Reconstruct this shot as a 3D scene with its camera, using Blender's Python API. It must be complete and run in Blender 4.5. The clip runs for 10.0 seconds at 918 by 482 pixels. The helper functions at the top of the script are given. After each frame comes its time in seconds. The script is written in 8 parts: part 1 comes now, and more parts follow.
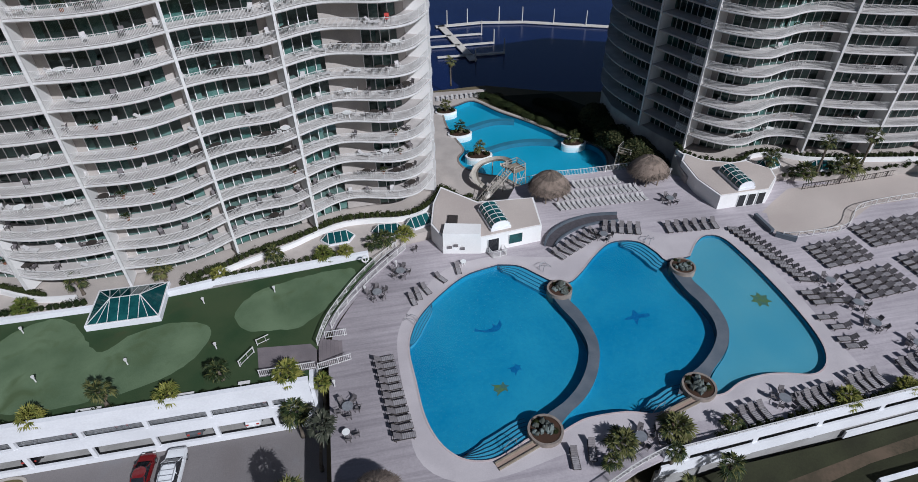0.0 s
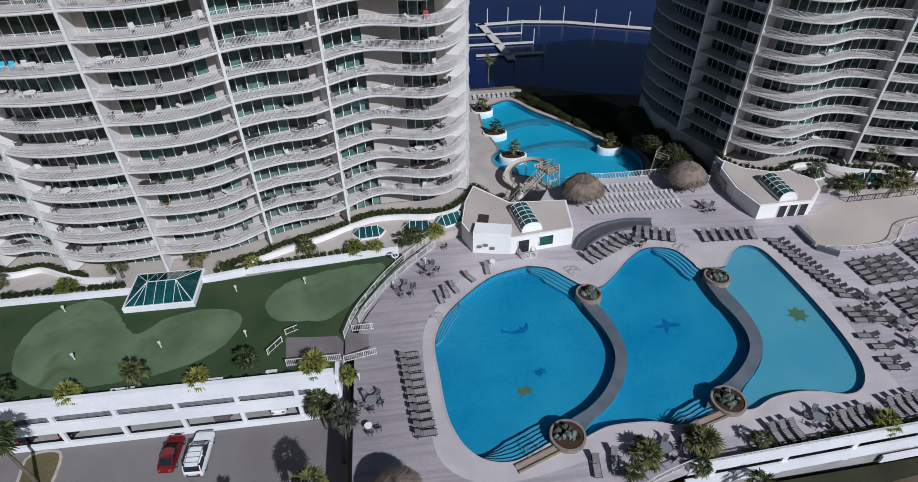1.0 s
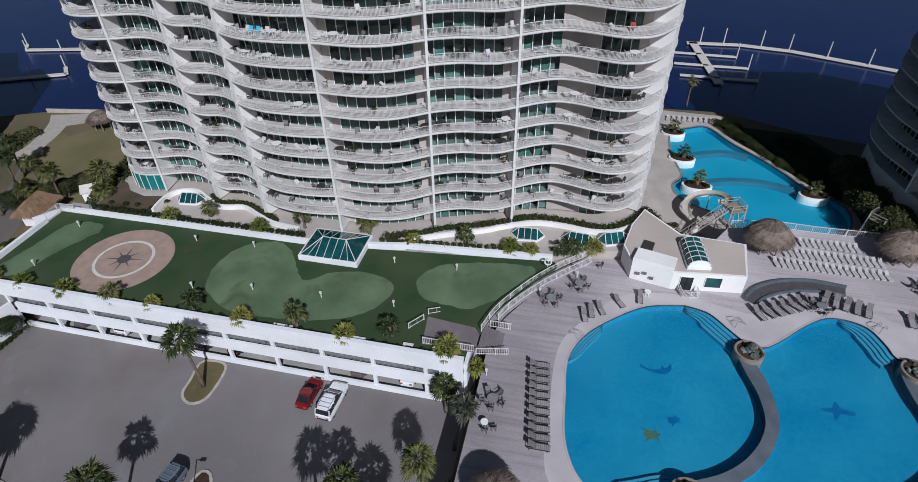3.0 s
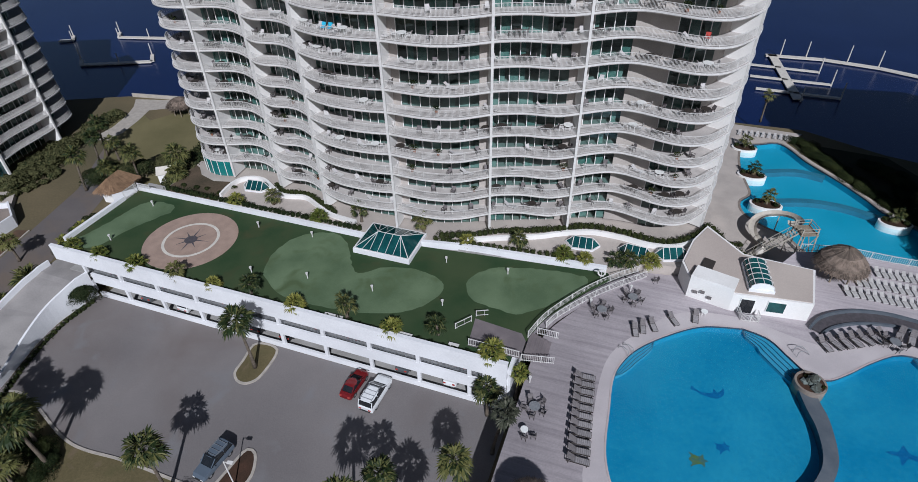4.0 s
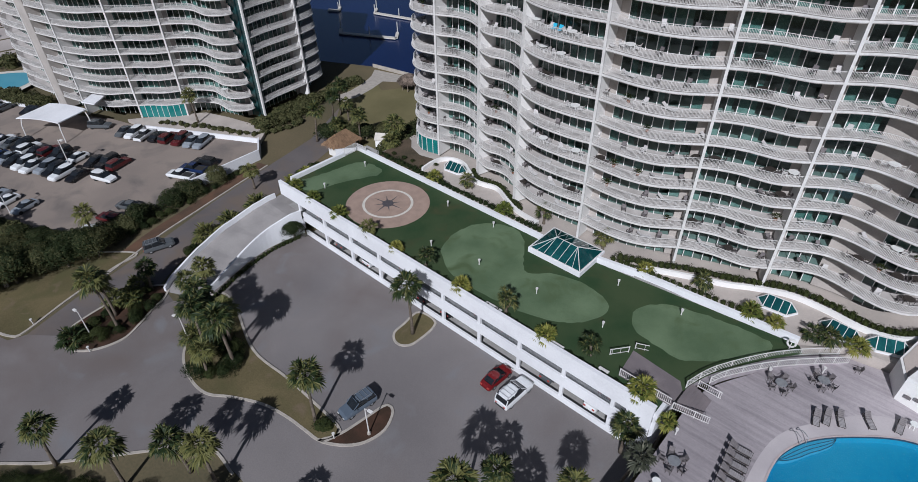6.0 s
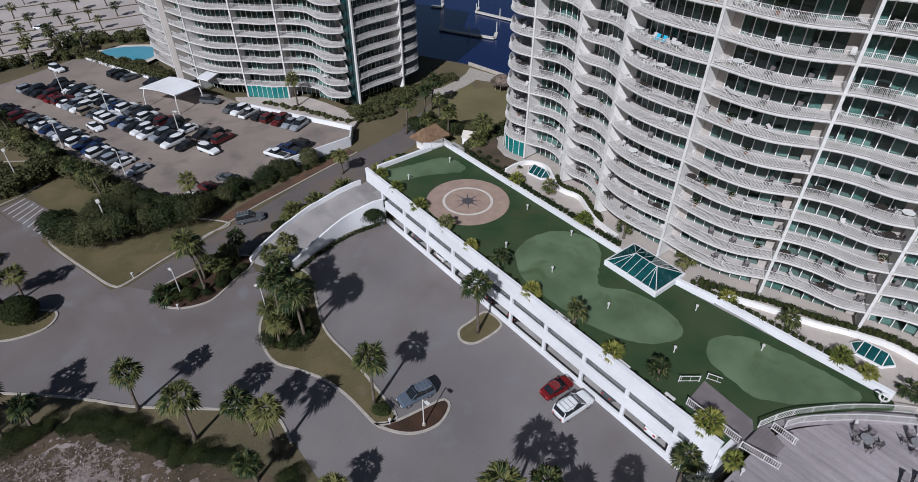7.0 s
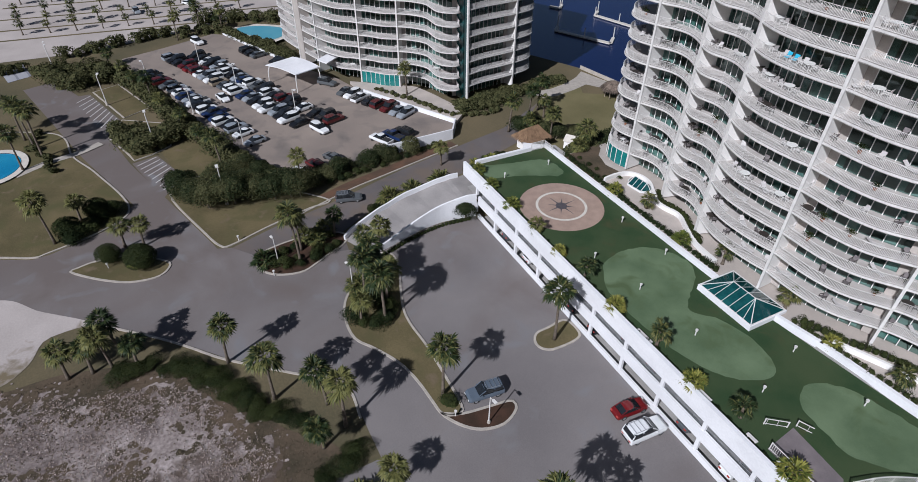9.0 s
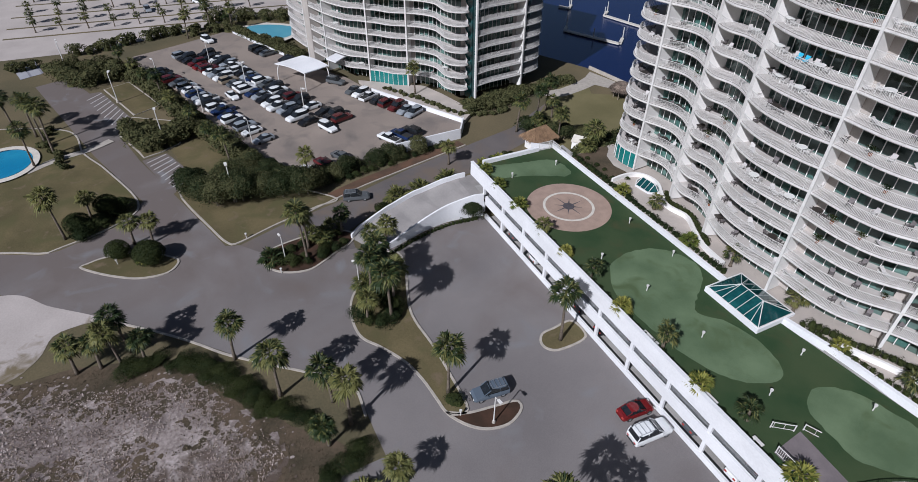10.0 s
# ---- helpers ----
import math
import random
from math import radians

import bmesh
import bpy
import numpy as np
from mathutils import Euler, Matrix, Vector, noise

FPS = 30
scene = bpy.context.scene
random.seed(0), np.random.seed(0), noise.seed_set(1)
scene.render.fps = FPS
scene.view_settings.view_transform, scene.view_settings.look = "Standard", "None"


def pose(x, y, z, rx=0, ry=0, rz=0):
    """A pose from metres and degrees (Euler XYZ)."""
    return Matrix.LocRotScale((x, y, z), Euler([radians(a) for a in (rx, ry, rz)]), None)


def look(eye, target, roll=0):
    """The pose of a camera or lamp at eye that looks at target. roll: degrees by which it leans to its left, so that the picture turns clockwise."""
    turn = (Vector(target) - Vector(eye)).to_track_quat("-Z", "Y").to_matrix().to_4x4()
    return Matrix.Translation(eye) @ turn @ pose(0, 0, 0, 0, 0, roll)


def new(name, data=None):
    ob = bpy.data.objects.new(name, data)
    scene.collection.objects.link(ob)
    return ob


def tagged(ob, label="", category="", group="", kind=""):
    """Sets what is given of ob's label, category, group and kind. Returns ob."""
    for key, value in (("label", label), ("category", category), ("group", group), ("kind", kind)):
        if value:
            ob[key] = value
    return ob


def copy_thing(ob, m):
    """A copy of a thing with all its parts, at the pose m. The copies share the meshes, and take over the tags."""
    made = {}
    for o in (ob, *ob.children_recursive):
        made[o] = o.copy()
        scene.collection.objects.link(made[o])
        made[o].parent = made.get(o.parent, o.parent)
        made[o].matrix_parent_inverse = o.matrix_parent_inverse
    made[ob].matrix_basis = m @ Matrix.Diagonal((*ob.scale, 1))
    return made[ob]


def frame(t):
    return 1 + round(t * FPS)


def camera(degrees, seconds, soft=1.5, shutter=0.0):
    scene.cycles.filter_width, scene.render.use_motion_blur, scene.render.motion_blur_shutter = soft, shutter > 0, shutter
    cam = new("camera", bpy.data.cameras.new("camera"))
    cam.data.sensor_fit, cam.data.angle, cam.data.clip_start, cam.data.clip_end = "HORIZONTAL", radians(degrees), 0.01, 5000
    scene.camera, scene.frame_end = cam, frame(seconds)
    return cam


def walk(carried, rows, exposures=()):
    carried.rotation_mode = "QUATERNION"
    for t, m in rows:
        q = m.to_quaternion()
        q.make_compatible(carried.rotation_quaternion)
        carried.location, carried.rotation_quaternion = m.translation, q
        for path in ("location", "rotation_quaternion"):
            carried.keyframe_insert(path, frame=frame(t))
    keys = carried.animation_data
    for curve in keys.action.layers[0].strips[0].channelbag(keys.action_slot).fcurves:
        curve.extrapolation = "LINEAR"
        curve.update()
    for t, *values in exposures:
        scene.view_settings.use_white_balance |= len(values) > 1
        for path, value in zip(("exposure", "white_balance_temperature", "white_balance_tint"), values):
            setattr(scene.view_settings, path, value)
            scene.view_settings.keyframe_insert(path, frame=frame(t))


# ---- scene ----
from mathutils.geometry import tessellate_polygon
cam = camera(76.7, 10.0, 0.75)
PATH = [
    (0, (-0.42, -1.759, 57.375), (-0.134, -0.228, 56.121), -0.8),
    (0.5, (-0.302, -1.692, 57.376), (-0.03, -0.159, 56.121), -0.9),
    (1, (-0.181, -1.617, 57.377), (-0.003, -0.072, 56.119), -0.9),
    (1.5, (-0.058, -1.531, 57.377), (-0.079, 0.028, 56.123), -0.9),
    (2, (0.06, -1.437, 57.377), (-0.121, 0.115, 56.129), -1.0),
    (2.5, (0.167, -1.339, 57.377), (-0.117, 0.2, 56.131), -1.0),
    (4, (0.44, -1.043, 57.373), (-0.108, 0.431, 56.137), -1.3),
    (4.5, (0.51, -0.963, 57.373), (-0.163, 0.463, 56.141), -1.3),
    (5, (0.554, -0.903, 57.372), (-0.259, 0.451, 56.146), -1.1),
    (5.5, (0.581, -0.865, 57.372), (-0.369, 0.401, 56.149), -0.9),
    (6, (0.597, -0.846, 57.373), (-0.473, 0.324, 56.154), -0.6),
    (7.5, (0.633, -0.834, 57.382), (-0.677, 0.062, 56.164), 0.4),
    (8, (0.646, -0.828, 57.383), (-0.711, -0.009, 56.163), 0.5),
    (8.5, (0.661, -0.816, 57.383), (-0.73, -0.058, 56.162), 0.6),
    (9, (0.68, -0.802, 57.383), (-0.728, -0.078, 56.161), 0.7),
    (9.5, (0.707, -0.79, 57.383), (-0.711, -0.085, 56.161), 0.8),
    (10, (0.739, -0.782, 57.384), (-0.679, -0.08, 56.161), 0.7),
]
walk(cam, [(t, look(eye, target, roll)) for t, eye, target, roll in PATH], exposures=[(0, -0.02, 5770, 10), (5, -0.03, 5820, 10.5), (7.5, 0.1, 5870, 11.5), (10, 0.2, 5900, 12)])

# ---- world, sun ----
SUN_TO = Vector((0.365, -0.690, 0.625))
world = bpy.data.worlds.new("sky")
scene.world = world
world.use_nodes = True
wn = world.node_tree.nodes
wl = world.node_tree.links
sky = wn.new("ShaderNodeTexSky")
sky.sky_type = "NISHITA"
sky.sun_disc = False
sky.sun_elevation = radians(38.7)
sky.sun_rotation = radians(152)
wn["Background"].inputs["Strength"].default_value = 0.029
wl.new(sky.outputs["Color"], wn["Background"].inputs["Color"])
sun = new("sun", bpy.data.lights.new("sun", "SUN"))
sun.data.energy = 4.1
sun.data.angle = radians(0.53)
sun.data.color = (1.0, 0.97, 0.94)
sun.matrix_basis = look(SUN_TO * 200, (0, 0, 0))
scene.view_settings.exposure = 0.0

# ---- materials ----


def mat(name, c1, c2=None, scale=0.6, grain=9.0, rough=0.75, bump=0.15, metal=0.0, spec=0.4, random_mix=0.0, detail=4.0):
    """A surface of two tones: broad stains (scale) under fine grain (grain), both per metre."""
    m = bpy.data.materials.new(name)
    m.use_nodes = True
    nt = m.node_tree
    n, l = nt.nodes, nt.links
    b = n["Principled BSDF"]
    b.inputs["Roughness"].default_value = rough
    b.inputs["Metallic"].default_value = metal
    b.inputs["Specular IOR Level"].default_value = spec
    c2 = c2 or tuple(0.8 * v for v in c1)
    tc = n.new("ShaderNodeTexCoord")
    big = n.new("ShaderNodeTexNoise")
    big.inputs["Scale"].default_value = scale
    big.inputs["Detail"].default_value = detail
    fine = n.new("ShaderNodeTexNoise")
    fine.inputs["Scale"].default_value = grain
    fine.inputs["Detail"].default_value = 3
    l.new(tc.outputs["Object"], big.inputs["Vector"])
    l.new(tc.outputs["Object"], fine.inputs["Vector"])
    mixf = n.new("ShaderNodeMath")
    mixf.operation = "MULTIPLY_ADD"
    l.new(fine.outputs["Fac"], mixf.inputs[0])
    mixf.inputs[1].default_value = 0.45
    mixf.inputs[2].default_value = -0.22
    add = n.new("ShaderNodeMath")
    add.operation = "ADD"
    l.new(big.outputs["Fac"], add.inputs[0])
    l.new(mixf.outputs[0], add.inputs[1])
    fac = add.outputs[0]
    ramp = n.new("ShaderNodeValToRGB")
    ramp.color_ramp.elements[0].position = 0.32
    ramp.color_ramp.elements[1].position = 0.68
    ramp.color_ramp.elements[0].color = (*c1, 1)
    ramp.color_ramp.elements[1].color = (*c2, 1)
    if random_mix:
        geo = n.new("ShaderNodeNewGeometry")
        info = n.new("ShaderNodeObjectInfo")
        s = n.new("ShaderNodeMath")
        s.operation = "ADD"
        l.new(geo.outputs["Random Per Island"], s.inputs[0])
        l.new(info.outputs["Random"], s.inputs[1])
        k = n.new("ShaderNodeMath")
        k.operation = "MULTIPLY_ADD"
        l.new(s.outputs[0], k.inputs[0])
        k.inputs[1].default_value = random_mix
        k.inputs[2].default_value = -random_mix
        a2 = n.new("ShaderNodeMath")
        a2.operation = "ADD"
        l.new(fac, a2.inputs[0])
        l.new(k.outputs[0], a2.inputs[1])
        fac = a2.outputs[0]
    l.new(fac, ramp.inputs["Fac"])
    l.new(ramp.outputs["Color"], b.inputs["Base Color"])
    if bump:
        bp = n.new("ShaderNodeBump")
        bp.inputs["Strength"].default_value = bump
        bp.inputs["Distance"].default_value = 0.05
        l.new(fine.outputs["Fac"], bp.inputs["Height"])
        l.new(bp.outputs["Normal"], b.inputs["Normal"])
    return m


def planks(name, c1, c2, width=0.15, rough=0.8):
    """Weathered boards running along x, with dark joints and a tone of their own each."""
    m = mat(name, c1, c2, 0.12, 5.0, rough, 0.1)
    nt = m.node_tree
    n, l = nt.nodes, nt.links
    b = n["Principled BSDF"]
    old = b.inputs["Base Color"].links[0].from_socket
    tc = n.new("ShaderNodeTexCoord")
    br = n.new("ShaderNodeTexBrick")
    br.inputs["Scale"].default_value = 1.0
    br.inputs["Brick Width"].default_value = 4.2
    br.inputs["Row Height"].default_value = width
    br.inputs["Mortar Size"].default_value = 0.007
    br.inputs["Color1"].default_value = (1.0, 1.0, 1.0, 1)
    br.inputs["Color2"].default_value = (0.97, 0.965, 0.97, 1)
    br.inputs["Mortar"].default_value = (0.90, 0.89, 0.89, 1)
    l.new(tc.outputs["Object"], br.inputs["Vector"])
    mx = n.new("ShaderNodeMix")
    mx.data_type = "RGBA"
    mx.blend_type = "MULTIPLY"
    mx.inputs["Factor"].default_value = 1.0
    l.new(old, mx.inputs["A"])
    l.new(br.outputs["Color"], mx.inputs["B"])
    # long dark streaks of damp and wear that follow the boards
    mp = n.new("ShaderNodeMapping")
    mp.inputs["Scale"].default_value = (0.11, 1.9, 1.0)
    l.new(tc.outputs["Object"], mp.inputs["Vector"])
    st = n.new("ShaderNodeTexNoise")
    st.inputs["Scale"].default_value = 1.0
    st.inputs["Detail"].default_value = 6
    st.inputs["Roughness"].default_value = 0.65
    l.new(mp.outputs["Vector"], st.inputs["Vector"])
    rp = n.new("ShaderNodeValToRGB")
    rp.color_ramp.elements[0].position = 0.36
    rp.color_ramp.elements[1].position = 0.56
    rp.color_ramp.elements[0].color = (0.84, 0.83, 0.85, 1)
    rp.color_ramp.elements[1].color = (1.03, 1.02, 1.03, 1)
    l.new(st.outputs["Fac"], rp.inputs["Fac"])
    m2 = n.new("ShaderNodeMix")
    m2.data_type = "RGBA"
    m2.blend_type = "MULTIPLY"
    m2.inputs["Factor"].default_value = 1.0
    l.new(mx.outputs["Result"], m2.inputs["A"])
    l.new(rp.outputs["Color"], m2.inputs["B"])
    # boards darker on the garage side, rising to full tone along x
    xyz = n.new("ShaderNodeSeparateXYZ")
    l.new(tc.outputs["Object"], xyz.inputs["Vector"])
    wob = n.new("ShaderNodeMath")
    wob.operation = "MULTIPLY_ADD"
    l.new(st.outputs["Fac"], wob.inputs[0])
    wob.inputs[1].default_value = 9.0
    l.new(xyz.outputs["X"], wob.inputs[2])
    x_tone = n.new("ShaderNodeMapRange")
    x_tone.inputs["From Min"].default_value = -2.0
    x_tone.inputs["From Max"].default_value = 16.0
    x_tone.inputs["To Min"].default_value = 0.62
    x_tone.inputs["To Max"].default_value = 1.0
    l.new(wob.outputs[0], x_tone.inputs["Value"])
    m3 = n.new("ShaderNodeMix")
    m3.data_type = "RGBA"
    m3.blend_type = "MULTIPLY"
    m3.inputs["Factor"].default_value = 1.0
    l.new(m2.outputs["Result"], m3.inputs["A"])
    l.new(x_tone.outputs["Result"], m3.inputs["B"])
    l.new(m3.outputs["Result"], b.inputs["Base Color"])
    return m


def stained(m, tone, size, lo=0.45, hi=0.7, detail=5.0, drift=None):
    """Lays wide soft stains of a second tone, size metres across, over a surface."""
    n, l = m.node_tree.nodes, m.node_tree.links
    b = n["Principled BSDF"]
    old = b.inputs["Base Color"].links[0].from_socket
    tc = n.new("ShaderNodeTexCoord")
    ns = n.new("ShaderNodeTexNoise")
    ns.inputs["Scale"].default_value = 1.0 / size
    ns.inputs["Detail"].default_value = detail
    ns.inputs["Distortion"].default_value = 0.6
    l.new(tc.outputs["Object"], ns.inputs["Vector"])
    mr = n.new("ShaderNodeMapRange")
    mr.inputs["From Min"].default_value = lo
    mr.inputs["From Max"].default_value = hi
    l.new(ns.outputs["Fac"], mr.inputs["Value"])
    if drift:
        # the stain grows from x = drift[0] towards x = drift[1]
        xyz = n.new("ShaderNodeSeparateXYZ")
        l.new(tc.outputs["Object"], xyz.inputs["Vector"])
        gr = n.new("ShaderNodeMapRange")
        gr.inputs["From Min"].default_value, gr.inputs["From Max"].default_value = drift
        gr.inputs["To Min"].default_value, gr.inputs["To Max"].default_value = -0.14, 0.34
        l.new(xyz.outputs["X"], gr.inputs["Value"])
        ad = n.new("ShaderNodeMath")
        ad.operation = "ADD"
        l.new(ns.outputs["Fac"], ad.inputs[0])
        l.new(gr.outputs["Result"], ad.inputs[1])
        l.new(ad.outputs[0], mr.inputs["Value"])
    mx = n.new("ShaderNodeMix")
    mx.data_type = "RGBA"
    l.new(mr.outputs["Result"], mx.inputs["Factor"])
    l.new(old, mx.inputs["A"])
    mx.inputs["B"].default_value = (*tone, 1)
    l.new(mx.outputs["Result"], b.inputs["Base Color"])
    return m


def pane_material(name, tint, ior=1.5, rough=0.03):
    """Clear tinted glass: what lies behind shows through, and the sky mirrors in it."""
    m = bpy.data.materials.new(name)
    m.use_nodes = True
    n, l = m.node_tree.nodes, m.node_tree.links
    n.remove(n["Principled BSDF"])
    tr = n.new("ShaderNodeBsdfTransparent")
    tr.inputs["Color"].default_value = (*tint, 1)
    gl = n.new("ShaderNodeBsdfGlossy")
    gl.inputs["Roughness"].default_value = rough
    gl.inputs["Color"].default_value = (0.85, 1.0, 0.97, 1)
    fr = n.new("ShaderNodeFresnel")
    fr.inputs["IOR"].default_value = ior
    mx = n.new("ShaderNodeMixShader")
    l.new(fr.outputs[0], mx.inputs[0])
    l.new(tr.outputs[0], mx.inputs[1])
    l.new(gl.outputs[0], mx.inputs[2])
    l.new(mx.outputs[0], n["Material Output"].inputs["Surface"])
    return m


def water_material(name, tint, ripple=3.0, strength=0.25):
    m = pane_material(name, tint, rough=0.22)
    n, l = m.node_tree.nodes, m.node_tree.links
    tc = n.new("ShaderNodeTexCoord")
    ns = n.new("ShaderNodeTexNoise")
    ns.inputs["Scale"].default_value = ripple
    ns.inputs["Detail"].default_value = 3
    l.new(tc.outputs["Object"], ns.inputs["Vector"])
    bp = n.new("ShaderNodeBump")
    bp.inputs["Strength"].default_value = strength
    bp.inputs["Distance"].default_value = 0.05
    l.new(ns.outputs["Fac"], bp.inputs["Height"])
    for node in list(n):
        if node.bl_idname in ("ShaderNodeBsdfGlossy", "ShaderNodeFresnel"):
            l.new(bp.outputs["Normal"], node.inputs["Normal"])
    return m


M_WHITE = mat("white_stucco", (0.80, 0.78, 0.76), (0.71, 0.69, 0.67), 0.25, 6, 0.8, 0.1)
M_WALL = mat("white_painted_concrete", (0.78, 0.78, 0.80), (0.66, 0.66, 0.68), 0.2, 5, 0.75, 0.08)
M_SLAB = mat("balcony_concrete", (0.53, 0.495, 0.475), (0.40, 0.37, 0.352), 0.5, 7, 0.8, 0.1)
M_RAIL = mat("white_rail_paint", (0.68, 0.66, 0.64), (0.56, 0.545, 0.53), 2, 20, 0.5, 0.0)
M_BEIGE = mat("beige_stucco", (0.44, 0.40, 0.37), (0.35, 0.32, 0.295), 0.4, 6, 0.85, 0.1)
M_GLASS = pane_material("green_window_glass", (0.27, 0.46, 0.43), ior=1.65)
M_TEAL = mat("teal_lobby_glass", (0.008, 0.12, 0.118), (0.02, 0.18, 0.17), 0.5, 3, 0.06, 0.0, spec=0.7, random_mix=0.5)
M_FRAME = mat("white_window_frame", (0.78, 0.78, 0.76), (0.70, 0.70, 0.68), 3, 20, 0.5, 0.0)
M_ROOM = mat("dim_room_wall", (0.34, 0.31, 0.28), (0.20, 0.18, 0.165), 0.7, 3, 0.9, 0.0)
M_CURTAIN = mat("pale_curtain", (0.17, 0.27, 0.25), (0.44, 0.46, 0.44), 2, 12, 0.9, 0.1, random_mix=0.5)
M_TURF = mat("dark_green_turf", (0.027, 0.054, 0.024), (0.050, 0.072, 0.034), 0.18, 14, 0.95, 0.3, spec=0.1)
M_GREEN = mat("pale_putting_turf", (0.138, 0.190, 0.110), (0.080, 0.120, 0.066), 0.16, 14, 0.95, 0.2, spec=0.1)
M_PAVER = mat("tan_paver", (0.36, 0.26, 0.21), (0.29, 0.21, 0.17), 0.8, 6, 0.85, 0.2)
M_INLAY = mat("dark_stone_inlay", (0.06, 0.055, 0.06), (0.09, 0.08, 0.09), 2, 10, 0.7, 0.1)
M_PALE = mat("pale_stone", (0.62, 0.58, 0.52), (0.52, 0.48, 0.43), 1, 10, 0.8, 0.1)
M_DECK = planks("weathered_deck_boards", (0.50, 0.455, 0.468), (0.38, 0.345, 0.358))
M_LANDING = mat("dark_grey_brown_boards", (0.20, 0.17, 0.175), (0.145, 0.125, 0.13), 0.4, 8, 0.75, 0.1)
M_SHORELAWN = mat("pale_shore_lawn", (0.172, 0.150, 0.078), (0.125, 0.112, 0.056), 0.12, 5, 0.95, 0.4, spec=0.1)
M_PATIO = mat("broomed_pool_surround", (0.52, 0.475, 0.48), (0.43, 0.39, 0.40), 0.3, 9, 0.85, 0.1)
M_COPING = mat("pink_coping_tile", (0.52, 0.44, 0.43), (0.43, 0.36, 0.355), 1.5, 8, 0.6, 0.1)
M_BASIN = mat("blue_pool_plaster", (0.008, 0.192, 0.345), (0.028, 0.265, 0.402), 0.10, 2.5, 0.6, 0.0)
M_BASIN2 = mat("pale_pool_plaster", (0.075, 0.275, 0.365), (0.11, 0.31, 0.385), 0.15, 4, 0.6, 0.0)
M_TILE_SHADE = mat("dark_tile_and_weir_shade", (0.02, 0.035, 0.06), (0.04, 0.06, 0.09), 2, 20, 0.4, 0.0)
M_MOSAIC = mat("deep_blue_mosaic", (0.006, 0.10, 0.26), (0.01, 0.14, 0.32), 2, 15, 0.5, 0.0)
M_TURTLE = mat("green_brown_mosaic", (0.12, 0.16, 0.03), (0.05, 0.13, 0.14), 1.6, 15, 0.5, 0.0)
M_SPILL = mat("grey_spill_stone", (0.080, 0.098, 0.120), (0.115, 0.13, 0.15), 0.6, 6, 0.5, 0.1)
M_WEIR = mat("blue_grey_weir_plaster", (0.040, 0.185, 0.265), (0.030, 0.145, 0.215), 0.4, 5, 0.6, 0.05)
M_WATER = water_material("clear_pool_water", (0.82, 0.96, 0.99), 5.0, 0.55)
M_BAY = mat("deep_blue_bay_water", (0.0045, 0.011, 0.054), (0.007, 0.016, 0.070), 0.05, 0.8, 0.22, 0.5, spec=0.9)
M_BAY.node_tree.nodes["Principled BSDF"].inputs["Specular Tint"].default_value = (0.30, 0.46, 1.0, 1)
M_ASPHALT = mat("worn_asphalt", (0.208, 0.190, 0.187), (0.154, 0.141, 0.141), 0.07, 7, 0.9, 0.2, spec=0.2)
M_LOT = mat("brownish_deck_asphalt", (0.272, 0.226, 0.194), (0.218, 0.182, 0.160), 0.08, 6, 0.9, 0.2, spec=0.2)
# access road asphalt, darkened for the shade that lies on it
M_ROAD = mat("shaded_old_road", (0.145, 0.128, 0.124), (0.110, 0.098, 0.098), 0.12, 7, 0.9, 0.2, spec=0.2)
stained(M_ASPHALT, (0.145, 0.122, 0.114), 11.0, 0.46, 0.84, drift=(-35.0, -95.0))
stained(M_ASPHALT, (0.185, 0.180, 0.186), 5.0, 0.58, 0.74)
stained(M_LOT, (0.155, 0.135, 0.124), 6.0, 0.5, 0.72)
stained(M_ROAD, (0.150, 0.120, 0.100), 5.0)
M_KERB = mat("concrete_kerb", (0.43, 0.385, 0.34), (0.33, 0.30, 0.265), 1, 8, 0.85, 0.2)
M_GRASS = mat("winter_lawn", (0.144, 0.116, 0.062), (0.090, 0.077, 0.040), 0.14, 5, 0.95, 0.5, spec=0.1)
M_GROUND = mat("scrub_ground", (0.150, 0.120, 0.072), (0.092, 0.082, 0.050), 0.06, 3, 0.95, 0.5, spec=0.1)
stained(M_GRASS, (0.094, 0.087, 0.042), 6.0, 0.5, 0.68)
stained(M_GRASS, (0.150, 0.115, 0.075), 2.4, 0.6, 0.72)
stained(M_GREEN, (0.078, 0.110, 0.054), 3.2, 0.54, 0.74)
stained(M_TURF, (0.058, 0.062, 0.030), 4.0, 0.56, 0.75)
M_BARK = mat("reddish_bark_strip", (0.135, 0.078, 0.052), (0.085, 0.058, 0.042), 0.4, 8, 0.95, 0.5, spec=0.1)
M_MULCH = mat("brown_mulch", (0.072, 0.040, 0.028), (0.042, 0.028, 0.020), 0.6, 10, 0.95, 0.6, spec=0.1)
M_SAND = mat("pale_sand", (0.46, 0.41, 0.385), (0.36, 0.32, 0.30), 0.08, 4, 0.95, 0.3, spec=0.1)
M_BARE = stained(mat("bare_sand_and_thin_grass", (0.46, 0.41, 0.39), (0.37, 0.33, 0.31), 0.12, 4, 0.95, 0.3, spec=0.1), (0.170, 0.138, 0.090), 2.2, 0.56, 0.78, drift=(-73.5, -62.5))
M_BEACH = mat("beige_roof_gravel", (0.50, 0.435, 0.39), (0.42, 0.36, 0.325), 0.12, 6, 0.95, 0.2, spec=0.1)
